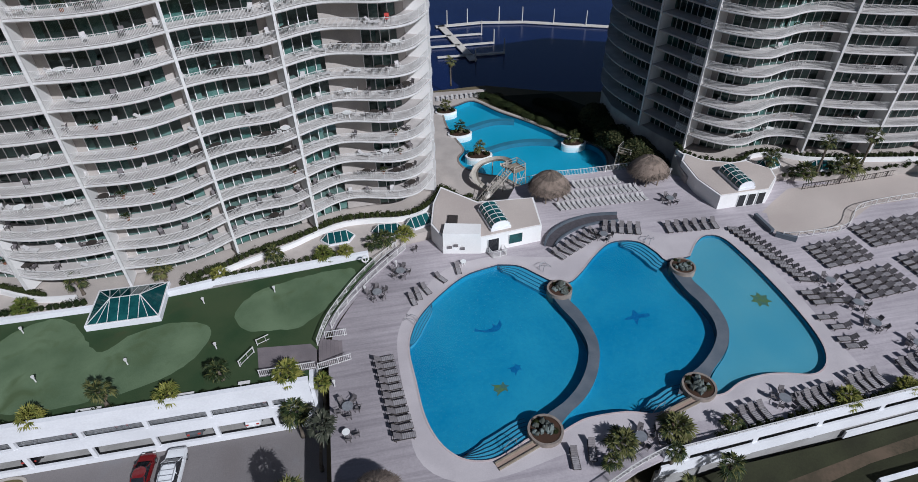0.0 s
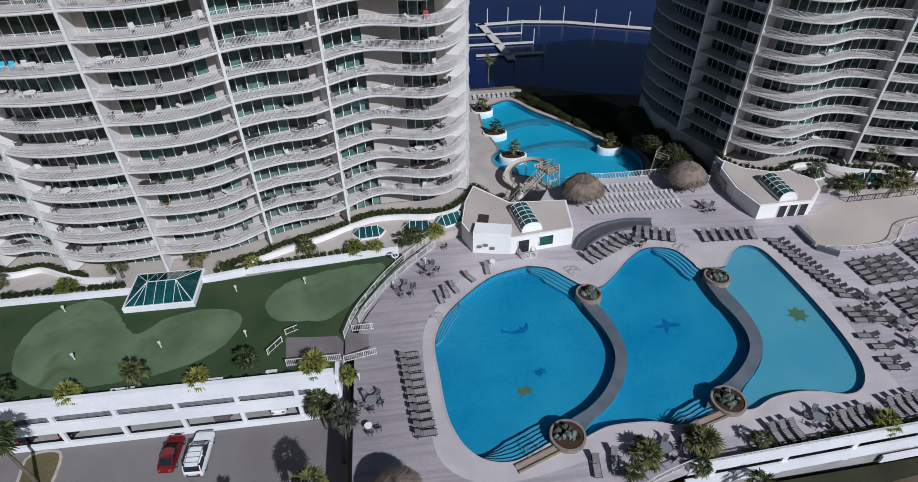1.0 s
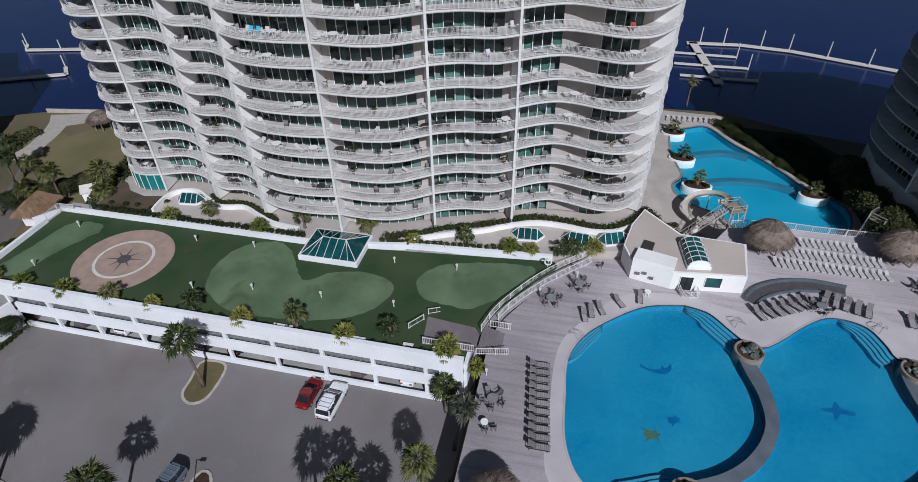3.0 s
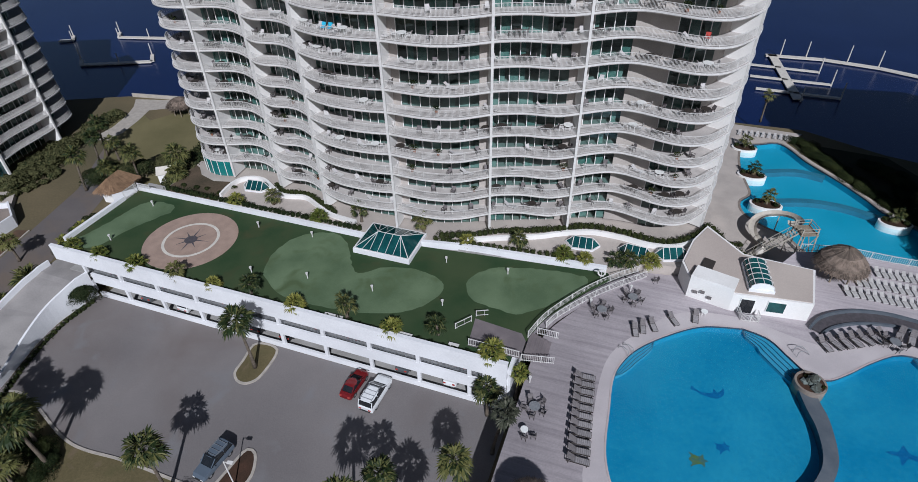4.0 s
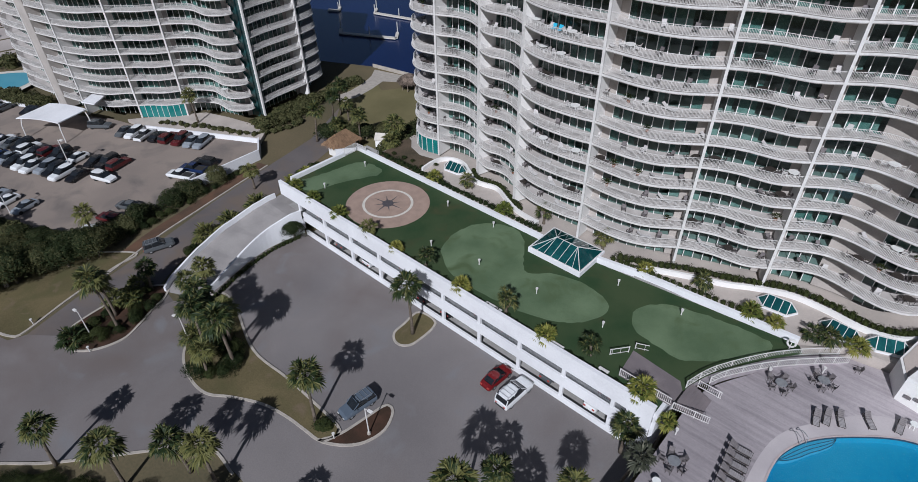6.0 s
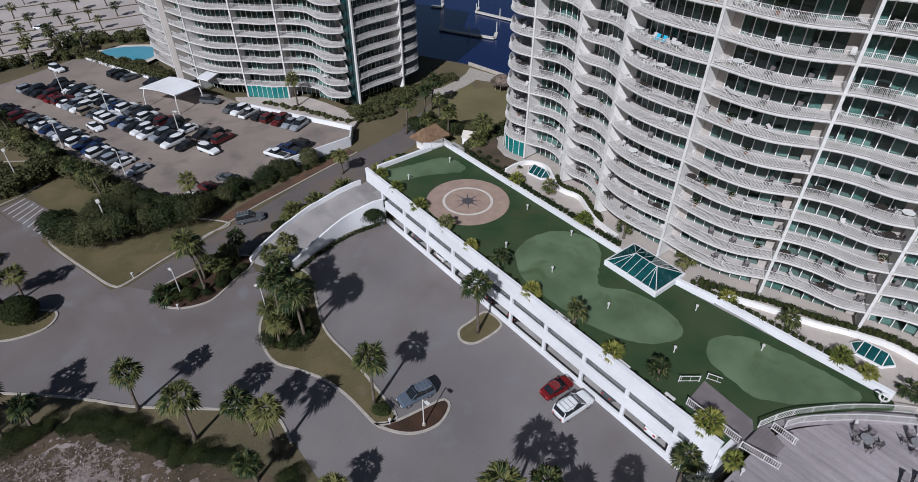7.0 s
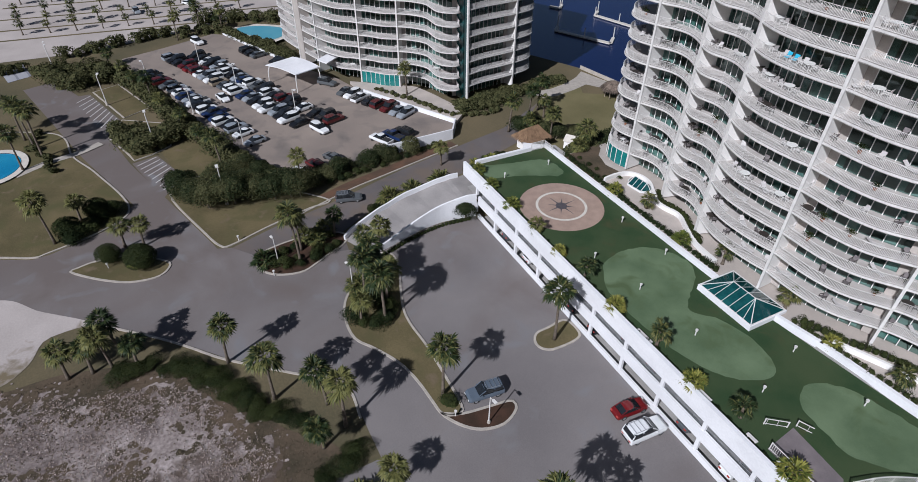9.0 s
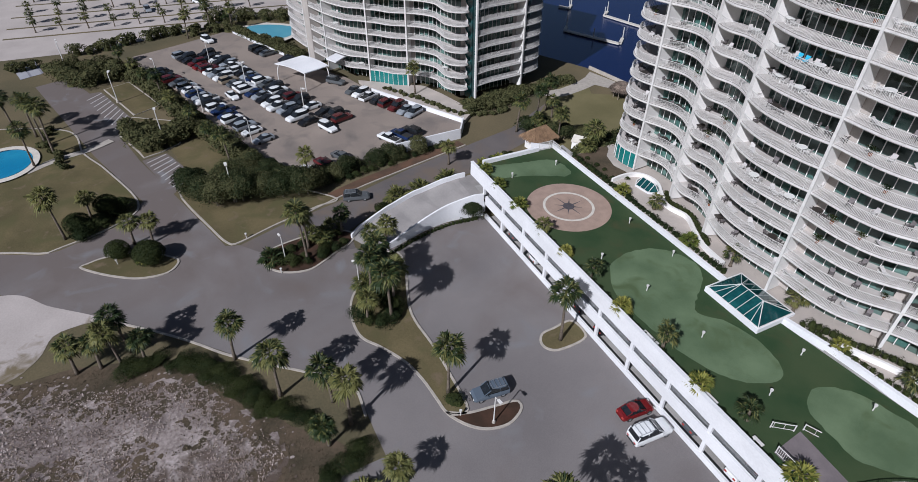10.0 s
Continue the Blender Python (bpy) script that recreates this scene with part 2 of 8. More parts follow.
M_DUNE = mat("dune_scrub_soil", (0.42, 0.365, 0.35), (0.13, 0.10, 0.09), 0.14, 2.6, 0.95, 1.0, spec=0.1, detail=9)
stained(M_DUNE, (0.125, 0.100, 0.094), 6.5, 0.54, 0.64)
stained(M_DUNE, (0.105, 0.080, 0.066), 2.5, 0.52, 0.68, drift=(-47.0, -36.0))
# grass tone with shade put into it, for the verge and the lagoon bank
M_VERGE = mat("shade_toned_verge_grass", (0.034, 0.036, 0.020), (0.022, 0.022, 0.014), 0.2, 5, 0.95, 0.5, spec=0.1)
M_SEDGE = mat("brown_sedge_soil", (0.115, 0.085, 0.060), (0.060, 0.050, 0.034), 0.25, 3, 0.95, 0.7, spec=0.1)
M_LAGOON = mat("cyan_lagoon_plaster", (0.016, 0.285, 0.41), (0.030, 0.32, 0.46), 0.12, 4, 0.6, 0.0)
M_LINE = mat("white_road_paint", (0.60, 0.58, 0.56), (0.45, 0.44, 0.43), 2, 9, 0.8, 0.0)
M_FROND = mat("palm_frond", (0.018, 0.031, 0.010), (0.122, 0.120, 0.040), 1.5, 8, 0.6, 0.0, spec=0.2, random_mix=0.6)
M_FROND2 = mat("yellow_green_fan_frond", (0.070, 0.092, 0.018), (0.210, 0.200, 0.045), 1.5, 8, 0.6, 0.0, spec=0.2, random_mix=0.5)
M_FROND3 = mat("grey_green_frond", (0.045, 0.050, 0.034), (0.135, 0.132, 0.098), 1.5, 8, 0.6, 0.0, spec=0.2, random_mix=0.6)
M_DEAD = mat("dry_frond_skirt", (0.17, 0.13, 0.075), (0.10, 0.075, 0.045), 2, 8, 0.9, 0.0, random_mix=0.4)
M_TRUNK = mat("palm_trunk_bark", (0.165, 0.135, 0.105), (0.085, 0.066, 0.05), 3, 14, 0.95, 0.8)
M_LEAF = mat("dark_shrub_leaf", (0.012, 0.020, 0.007), (0.036, 0.044, 0.014), 1.2, 6, 0.8, 0.0, spec=0.12, random_mix=0.7)
M_LEAF2 = mat("olive_tree_leaf", (0.018, 0.027, 0.010), (0.078, 0.078, 0.034), 0.8, 6, 0.8, 0.0, spec=0.12, random_mix=0.7)
M_DRYTUFT = mat("bleached_tuft", (0.62, 0.55, 0.53), (0.24, 0.19, 0.165), 0.12, 3, 0.95, 0.0, random_mix=0.7)
M_THATCH = mat("grey_brown_thatch", (0.235, 0.180, 0.145), (0.105, 0.082, 0.066), 1.2, 16, 0.95, 0.9, random_mix=0.4)
M_WOOD = mat("weathered_timber", (0.30, 0.25, 0.19), (0.20, 0.165, 0.125), 1.5, 9, 0.8, 0.3)
M_SLING = mat("dark_brown_sling_fabric", (0.125, 0.112, 0.115), (0.185, 0.166, 0.168), 3, 25, 0.8, 0.2, random_mix=0.3)
M_SEAT = mat("grey_sling_seat", (0.30, 0.28, 0.285), (0.21, 0.195, 0.20), 3, 25, 0.8, 0.2, random_mix=0.3)
M_SLINGW = mat("white_sling_fabric", (0.55, 0.53, 0.52), (0.45, 0.43, 0.43), 3, 25, 0.8, 0.2, random_mix=0.3)
M_SLINGP = mat("pale_grey_sling_fabric", (0.44, 0.42, 0.41), (0.33, 0.315, 0.31), 3, 25, 0.8, 0.2, random_mix=0.3)
M_BRONZE = mat("bronze_frame", (0.055, 0.045, 0.04), (0.035, 0.03, 0.027), 3, 20, 0.5, 0.0)
M_METAL = mat("galvanised_metal", (0.42, 0.43, 0.45), (0.32, 0.33, 0.35), 2, 15, 0.45, 0.1, metal=0.6)
M_RUBBER = mat("tyre_rubber", (0.02, 0.02, 0.02), (0.03, 0.03, 0.03), 3, 20, 0.85, 0.1)
M_CARGLASS = mat("dark_car_glass", (0.012, 0.015, 0.018), (0.02, 0.022, 0.026), 1, 5, 0.08, 0.0, spec=0.6)
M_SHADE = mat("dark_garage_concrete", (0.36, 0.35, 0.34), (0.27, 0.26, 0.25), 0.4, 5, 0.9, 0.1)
M_TERRA = mat("terracotta_pot", (0.30, 0.13, 0.07), (0.22, 0.10, 0.06), 2, 10, 0.8, 0.1)
M_SLIDE = mat("cream_slide_fibreglass", (0.46, 0.42, 0.36), (0.38, 0.345, 0.30), 1, 8, 0.4, 0.0)
M_BLUE = mat("turquoise_canvas", (0.03, 0.34, 0.52), (0.04, 0.40, 0.58), 2, 10, 0.8, 0.0)
M_RED = mat("red_canvas", (0.45, 0.05, 0.04), (0.36, 0.05, 0.04), 2, 10, 0.8, 0.0)
M_COURT = mat("grey_court_paint", (0.22, 0.22, 0.25), (0.18, 0.18, 0.21), 0.5, 6, 0.9, 0.1)
M_TERRACE = mat("terrace_concrete", (0.47, 0.415, 0.375), (0.37, 0.33, 0.30), 0.3, 6, 0.85, 0.1)
M_RAMP = mat("ramp_concrete", (0.30, 0.28, 0.27), (0.225, 0.21, 0.205), 0.3, 6, 0.9, 0.15)
M_ROCK = mat("brown_fieldstone", (0.27, 0.225, 0.19), (0.19, 0.16, 0.14), 1.5, 8, 0.85, 0.4)
PAINTS = {}
for nm, c in dict(white=(0.72, 0.73, 0.74), silver=(0.34, 0.37, 0.41), grey=(0.12, 0.13, 0.14), black=(0.012, 0.012, 0.014), red=(0.15, 0.011, 0.013), slate=(0.10, 0.125, 0.16), maroon=(0.09, 0.012, 0.014), navy=(0.015, 0.03, 0.09), tan=(0.30, 0.25, 0.19), green=(0.02, 0.06, 0.05)).items():
    PAINTS[nm] = mat(nm + "_car_paint", c, tuple(0.92 * v for v in c), 1, 6, 0.25, 0.0, metal=0.25 if nm in ("silver", "grey") else 0.0, spec=0.6)

# ---- building helpers ----


class Geo:
    """Gathers boxes, prisms, tubes and strips into one mesh."""

    def __init__(self):
        self.v, self.f = [], []

    def add(self, verts, faces):
        k = len(self.v)
        self.v += [tuple(p) for p in verts]
        self.f += [tuple(i + k for i in f) for f in faces]
        return self

    def box(self, c, s, rz=0.0, caps=True):
        x, y, z = (v / 2 for v in s)
        co, si = math.cos(rz), math.sin(rz)
        pts = [(-x, -y), (x, -y), (x, y), (-x, y)]
        pts = [(c[0] + a * co - b * si, c[1] + a * si + b * co) for a, b in pts]
        vs = [(a, b, c[2] - z) for a, b in pts] + [(a, b, c[2] + z) for a, b in pts]
        fs = [(0, 1, 5, 4), (1, 2, 6, 5), (2, 3, 7, 6), (3, 0, 4, 7)]
        if caps:
            fs += [(3, 2, 1, 0), (4, 5, 6, 7)]
        return self.add(vs, fs)

    def bar(self, a, b, w, h=None):
        """A straight square bar from a to b."""
        a, b = Vector(a), Vector(b)
        d = (b - a).normalized()
        up = Vector((0, 0, 1)) if abs(d.z) < 0.95 else Vector((0, 1, 0))
        s = d.cross(up).normalized() * (w / 2)
        t = s.cross(d).normalized() * ((h or w) / 2)
        ring = [-s - t, s - t, s + t, -s + t]
        return self.add([a + r for r in ring] + [b + r for r in ring], [(0, 1, 5, 4), (1, 2, 6, 5), (2, 3, 7, 6), (3, 0, 4, 7), (3, 2, 1, 0), (4, 5, 6, 7)])

    def prism(self, poly, z0, z1, bottom=False, top=True):
        if area(poly) < 0:
            poly = poly[::-1]
        n = len(poly)
        vs = [(p[0], p[1], z0) for p in poly] + [(p[0], p[1], z1) for p in poly]
        fs = [(i, (i + 1) % n, n + (i + 1) % n, n + i) for i in range(n)]
        if top:
            fs.append(tuple(range(n, 2 * n)))
        if bottom:
            fs.append(tuple(range(n - 1, -1, -1)))
        return self.add(vs, fs)

    def strip(self, a, b, closed=False):
        n = len(a)
        m = n if closed else n - 1
        return self.add(list(a) + list(b), [(i, (i + 1) % n, n + (i + 1) % n, n + i) for i in range(m)])

    def sweep(self, path, w, h, z):
        """A low rail of width w and height h along a plan path, its underside at z (a number or one a point)."""
        p = [Vector((q[0], q[1], 0)) for q in path]
        zs = z if isinstance(z, (list, tuple)) else [z] * len(p)
        nr = normals(path)
        a = [(q.x - n[0] * w / 2, q.y - n[1] * w / 2) for q, n in zip(p, nr)]
        b = [(q.x + n[0] * w / 2, q.y + n[1] * w / 2) for q, n in zip(p, nr)]
        lo = [(x, y, k) for (x, y), k in zip(a, zs)]
        hi = [(x, y, k + h) for (x, y), k in zip(a, zs)]
        lo2 = [(x, y, k) for (x, y), k in zip(b, zs)]
        hi2 = [(x, y, k + h) for (x, y), k in zip(b, zs)]
        self.strip(lo, hi).strip(hi, hi2).strip(hi2, lo2).strip(lo2, lo)
        for e in (0, -1):
            self.add([lo[e], hi[e], hi2[e], lo2[e]], [(0, 1, 2, 3)])
        return self

    def tube(self, path, radii, n=8, cap=True):
        pts = [Vector(p) for p in path]
        rings = []
        for i, p in enumerate(pts):
            d = (pts[min(i + 1, len(pts) - 1)] - pts[max(i - 1, 0)]).normalized()
            up = Vector((0, 0, 1)) if abs(d.z) < 0.9 else Vector((1, 0, 0))
            s = d.cross(up).normalized()
            t = s.cross(d)
            r = radii[i] if isinstance(radii, (list, tuple)) else radii
            rings.append([p + s * r * math.cos(6.2832 * k / n) + t * r * math.sin(6.2832 * k / n) for k in range(n)])
        vs = [q for ring in rings for q in ring]
        fs = [(i * n + k, i * n + (k + 1) % n, (i + 1) * n + (k + 1) % n, (i + 1) * n + k) for i in range(len(pts) - 1) for k in range(n)]
        if cap:
            fs += [tuple(range(n - 1, -1, -1)), tuple((len(pts) - 1) * n + k for k in range(n))]
        return self.add(vs, fs)

    def disc(self, c, r, z0, z1, n=24, r2=None):
        r2 = r if r2 is None else r2
        vs = [(c[0] + r * math.cos(6.2832 * k / n), c[1] + r * math.sin(6.2832 * k / n), z0) for k in range(n)]
        vs += [(c[0] + r2 * math.cos(6.2832 * k / n), c[1] + r2 * math.sin(6.2832 * k / n), z1) for k in range(n)]
        return self.add(vs, [(k, (k + 1) % n, n + (k + 1) % n, n + k) for k in range(n)] + [tuple(range(n, 2 * n)), tuple(range(n - 1, -1, -1))])

    def mesh(self, name, material, smooth=False):
        me = bpy.data.meshes.new(name)
        me.from_pydata(self.v, [], self.f)
        me.materials.append(material)
        if smooth:
            me.polygons.foreach_set("use_smooth", [True] * len(me.polygons))
        me.update()
        return me

    def make(self, name, material, parent=None, label="", smooth=False):
        ob = new(name, self.mesh(name, material, smooth))
        if parent:
            ob.parent = parent
            ob.matrix_parent_inverse = placed(parent).inverted()
        return tagged(ob, label)


def placed(ob):
    m = ob.matrix_basis
    return placed(ob.parent) @ ob.matrix_parent_inverse @ m if ob.parent else m


def area(p):
    return 0.5 * sum(p[i][0] * p[(i + 1) % len(p)][1] - p[(i + 1) % len(p)][0] * p[i][1] for i in range(len(p)))


def normals(path):
    """Unit normals to the left of a plan path."""
    out = []
    for i in range(len(path)):
        a, b = path[max(i - 1, 0)], path[min(i + 1, len(path) - 1)]
        d = Vector((b[0] - a[0], b[1] - a[1]))
        d = d.normalized() if d.length > 1e-6 else Vector((1, 0))
        out.append((-d.y, d.x))
    return out


def curve(ctrl, step=0.6, closed=False):
    """A smooth plan path through the control points, at even steps."""
    p = [Vector(c[:2]) for c in ctrl]
    n = len(p)
    raw = []
    for i in range(n if closed else n - 1):
        if closed:
            a, b, c, d = p[i - 1], p[i], p[(i + 1) % n], p[(i + 2) % n]
        else:
            a, b, c, d = p[max(i - 1, 0)], p[i], p[i + 1], p[min(i + 2, n - 1)]
        for k in range(12):
            t = k / 12
            raw.append(0.5 * (2 * b + (c - a) * t + (2 * a - 5 * b + 4 * c - d) * t * t + (3 * b - a - 3 * c + d) * t**3))
    raw.append(p[0] if closed else p[-1])
    dist = [0.0]
    for u, w in zip(raw, raw[1:]):
        dist.append(dist[-1] + (w - u).length)
    m = max(2, round(dist[-1] / step))
    at = np.linspace(0, dist[-1], m + 1)
    xs = np.interp(at, dist, [q.x for q in raw])
    ys = np.interp(at, dist, [q.y for q in raw])
    out = [(float(x), float(y)) for x, y in zip(xs, ys)]
    return out[:-1] if closed else out


def offset(path, d):
    return [(p[0] + n[0] * d, p[1] + n[1] * d) for p, n in zip(path, normals(path))]


def at_z(path, z):
    return [(p[0], p[1], z) for p in path]


def thing(name, label, category, base=(0, 0, 0), group="", kind=""):
    e = new(name)
    e.empty_display_size = 0.3
    e.matrix_basis = Matrix.Translation(base)
    return tagged(e, label, category, group, kind)


def sheet(name, outline, z, material, label, category="ground", holes=(), kind="structure", skirt=0.0):
    """A flat piece of ground with an outline and holes, at height z."""
    loops = [[Vector((p[0], p[1], z)) for p in lp] for lp in (outline, *holes)]
    vs = [v for lp in loops for v in lp]
    g = Geo().add(vs, [])
    for a, b, c in tessellate_polygon(loops):
        u, v, w = vs[a], vs[b], vs[c]
        g.f.append((a, b, c) if (v - u).cross(w - u).z > 0 else (c, b, a))
    if skirt:
        n = len(outline)
        o = outline if area(outline) > 0 else outline[::-1]
        g.add([(p[0], p[1], z - skirt) for p in o] + [(p[0], p[1], z) for p in o], [(i, (i + 1) % n, n + (i + 1) % n, n + i) for i in range(n)])
    ob = g.make(name, material)
    return tagged(ob, label, category, "", kind)


def place(proto, spots):
    """Stands a thing at the first spot and copies of it at the others."""
    copies = [copy_thing(proto, m) for m in spots[1:]]
    proto.matrix_basis = spots[0]
    return [proto] + copies


def spot(x, y, z, turn=0.0, s=1.0):
    return pose(x, y, z, 0, 0, turn) @ Matrix.Diagonal((s, s, s, 1))


def line(a, b, n):
    return [(a[0] + (b[0] - a[0]) * i / max(n - 1, 1), a[1] + (b[1] - a[1]) * i / max(n - 1, 1)) for i in range(n)]

# ---- ground, roads, water ----
# the rim on the +x side runs along the edge of the tower's shadow
LAZY = curve([(18.2, 112.8), (21.5, 115), (25.4, 116.2), (29.4, 110.2), (33.9, 104.8), (37.4, 99.8), (39.8, 95.9), (44.2, 91.9), (44.9, 88.0), (43.6, 84.0), (41.4, 81.4), (37, 80.0), (31, 79), (27, 80.5), (24, 84.5), (20.4, 86.5), (17.8, 89.3), (17.4, 92.6), (19.1, 95.6), (18.3, 100.6), (17.6, 106)][::-1], 0.8, True)
SHORE = [(-700, 40), (-170, 70), (-135, 88), (-119, 95.5), (-106, 97.5), (-60, 104), (-10, 118), (14, 124), (30, 124.5), (44, 118), (70, 112), (120, 108), (700, 95)]
sheet("ground", SHORE + [(700, -700), (-700, -700)], 0.0, M_GROUND, "dry scrubby brown ground round the towers", "ground", [LAZY[::-1]], skirt=3.5)
sheet("water", [(-900, 20), (900, 20), (900, 1500), (-900, 1500)], -2.4, M_BAY, "deep blue bay water behind the towers", "water")

LOT = [(-70.3, 38.9), (-8.5, 38.9), (-8.5, 24), (12, 19), (110, 19), (110, -60), (-34, -60), (-34.4, 0), (-34.6, 8.2), (-38.2, 8.1), (-40.4, 8.1), (-46.2, 7.9), (-50.2, 3.1), (-56.5, -4.4), (-60.6, -8.2), (-64.6, -12.2),
       (-70.7, -19.2), (-82.2, -32.6), (-92, -60), (-112, -60), (-93, -33.8), (-90, -28), (-90.2, -25.5), (-93.5, -17), (-99.4, -13.1), (-121.4, -21.1), (-164, -34), (-167, -27),
       (-152.2, -21.3), (-132.2, -17.2), (-115.1, -12.9), (-99, -7.8), (-88.7, -4.6), (-80.4, -2.0), (-79.6, 0.1), (-76, 3), (-73, 8), (-71, 16.5), (-68.4, 20.2), (-69.4, 25), (-71.2, 31), (-70.9, 36)]
sheet("parking_lot", LOT, 0.03, M_ASPHALT, "worn grey asphalt car park and driveway", "asphalt")
ROADN = [(-71, 16.5), (-73, 8), (-76, 3), (-79.6, 0.1), (-82.2, 7.2), (-84.5, 15.8), (-86.2, 21.3), (-90.3, 33.4), (-94, 47.7), (-97, 60), (-106, 76), (-101, 79), (-90, 59), (-83.8, 42.6), (-82, 29.9), (-79.3, 22.4), (-76, 17)]
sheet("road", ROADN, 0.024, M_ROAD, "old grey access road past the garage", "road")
LOT2 = [(-185, 12.6), (-182.6, 15.3), (-164, 22.2), (-151.8, 27.6), (-144.5, 31.2), (-137, 35.4), (-126, 38.4), (-102.1, 50.6), (-97.6, 47.9), (-96.6, 30), (-95, 18.9), (-93.9, 14.1), (-99.3, 9.9), (-111.9, 4.4), (-147.6, -3.5), (-173.4, -13.6), (-178.5, -1)]
sheet("parking_deck", LOT2, 0.8, M_LOT, "brownish asphalt parking deck full of cars", "asphalt", skirt=0.9)
sheet("terrace", [(-134, 37.6), (-126.4, 38.5), (-102.6, 51.2), (-105.4, 54.2), (-111.4, 54.6), (-118, 53), (-124, 51), (-130, 43)], 0.83, M_TERRACE, "pale terrace at the foot of the far tower", "terrace", skirt=0.8)
sheet("lawn", [(-88.4, 58.7), (-84.4, 58), (-70, 60), (-70, 100), (-98, 97), (-104.6, 86.6), (-111, 90), (-113.6, 84.2), (-103.7, 72.7), (-94.9, 63.3)], 0.04, M_SHORELAWN, "brown winter lawn between the towers", "lawn")
sheet("path", [(-110.4, 75.2), (-106.4, 76.4), (-106.0, 80.2), (-107.2, 86.0), (-108.6, 90.6), (-101.6, 95.0), (-97.4, 97.2), (-103.0, 97.7), (-116.2, 94.6), (-113.6, 91.2), (-111.6, 87.0), (-110.2, 81.4)], 0.06, M_KERB, "pale concrete walk leading to the shore", "path")
sheet("sand_field", [(-500, -120), (-188, -60), (-186, -20), (-193, 4), (-200, 26), (-215, 60), (-500, 140)], 0.03, M_SAND, "pale sandy overflow car park", "sand")
sheet("sand_patch", curve([(-82, -32.6), (-76.5, -26), (-71.2, -19.9), (-70.8, -22.6), (-70.0, -25.4), (-66.2, -27.0), (-63.6, -31), (-64, -42), (-80, -48)], 1.0, True), 0.045, M_BARE, "pinkish bare sand beside the driveway", "sand")
sheet("sedge", curve([(-62.8, -27), (-62.0, -20), (-59.6, -13.6), (-55.4, -7.6), (-50.2, -4.4), (-43.4, -0.6), (-36, 4.4), (-29, -10), (-40, -45), (-60, -46)], 1.0, True), 0.04, M_SEDGE, "brown sedge and bare soil round the dune", "ground")
dune_line = curve([(-57.6, -21), (-56.4, -15.5), (-55.0, -10.6), (-50.4, -7.2), (-45, -3.9), (-39.5, -1.6), (-30, -14), (-45, -45), (-66, -40), (-62.5, -29)], 0.5, True)
dune_line = [(p[0] + 1.1 * noise.noise((p[0] * 0.5, p[1] * 0.5, 1.0)) + 0.4 * noise.noise((p[0] * 1.7, p[1] * 1.7, 4.0)), p[1] + 1.1 * noise.noise((p[0] * 0.5, p[1] * 0.5, 8.0)) + 0.4 * noise.noise((p[0] * 1.7, p[1] * 1.7, 6.0))) for p in dune_line]
sheet("dune", dune_line, 0.06, M_DUNE, "bleached dune scrub beside the driveway", "dune")


def island(name, outline, material, label, smooth=True, h=0.15):
    """A raised bed with a concrete kerb round it."""
    o = curve(outline, 0.7, True) if smooth else outline
    if area(o) < 0:
        o = o[::-1]
    t = thing(name, label, "kerbed bed", (o[0][0], o[0][1], 0), kind="structure")
    n = len(o)
    ring = [o[-1], *o, o[0]]
    inner = offset(ring, 0.32)[1:-1]
    k = Geo()
    k.strip(at_z(o, 0.0), at_z(o, h), True).strip(at_z(o, h), at_z(inner, h), True).strip(at_z(inner, h), at_z(inner, 0.0), True)
    k.make("kerb", M_KERB, t)
    Geo().add(at_z(inner, h - 0.04), [tuple(range(n))]).make("soil", material, t)
    return t


island("island", [(-60.2, 12.3), (-57.5, 11.3), (-54.5, 10.9), (-52, 11.3), (-49.6, 12.9), (-46, 14.8), (-42.5, 15.7), (-38.9, 16.1), (-37, 16.3), (-36, 17.2), (-36.2, 19.1), (-41.7, 19.4), (-47.1, 19.4), (-54.4, 19.2), (-64, 22.2), (-67.8, 21.8), (-67.4, 18.4), (-63.3, 14.7)], M_GRASS, "long kerbed grass island with palms in the car park")
island("island", [(-37.0, 16.35), (-34.6, 17.5), (-32.8, 19.5), (-32.2, 22.2), (-33.1, 24.4), (-34.1, 25.1), (-35.0, 24.6), (-35.4, 21.8), (-35.9, 18.6)], M_MULCH, "kerbed mulch bed with a lamp at the end of the island")
island("island", [(-39.6, 38.4), (-39.1, 34.1), (-40, 32.4), (-41.5, 32.2), (-42.8, 33.3), (-43, 35.2), (-43.1, 38.4)], M_GRASS, "small round-ended grass island by the garage wall")
island("island", [(-84.2, -22.7), (-84.8, -21.5), (-85.3, -19.1), (-84.5, -14.2), (-80.7, -9.4), (-78.7, -9.1), (-77.1, -10.9), (-77.5, -14.5), (-79.3, -17.6), (-81.9, -20.7)], M_GRASS, "teardrop grass island in the driveway")
island("island", [(-74.5, 2.6), (-71.7, 3.1), (-69.6, 5.3), (-68.8, 8.6), (-69.9, 11.2), (-71.2, 13.4), (-72.7, 16.3), (-75, 17.6), (-77.5, 14), (-77.4, 8), (-76.3, 4)], M_MULCH, "planted mulch island between road and driveway")
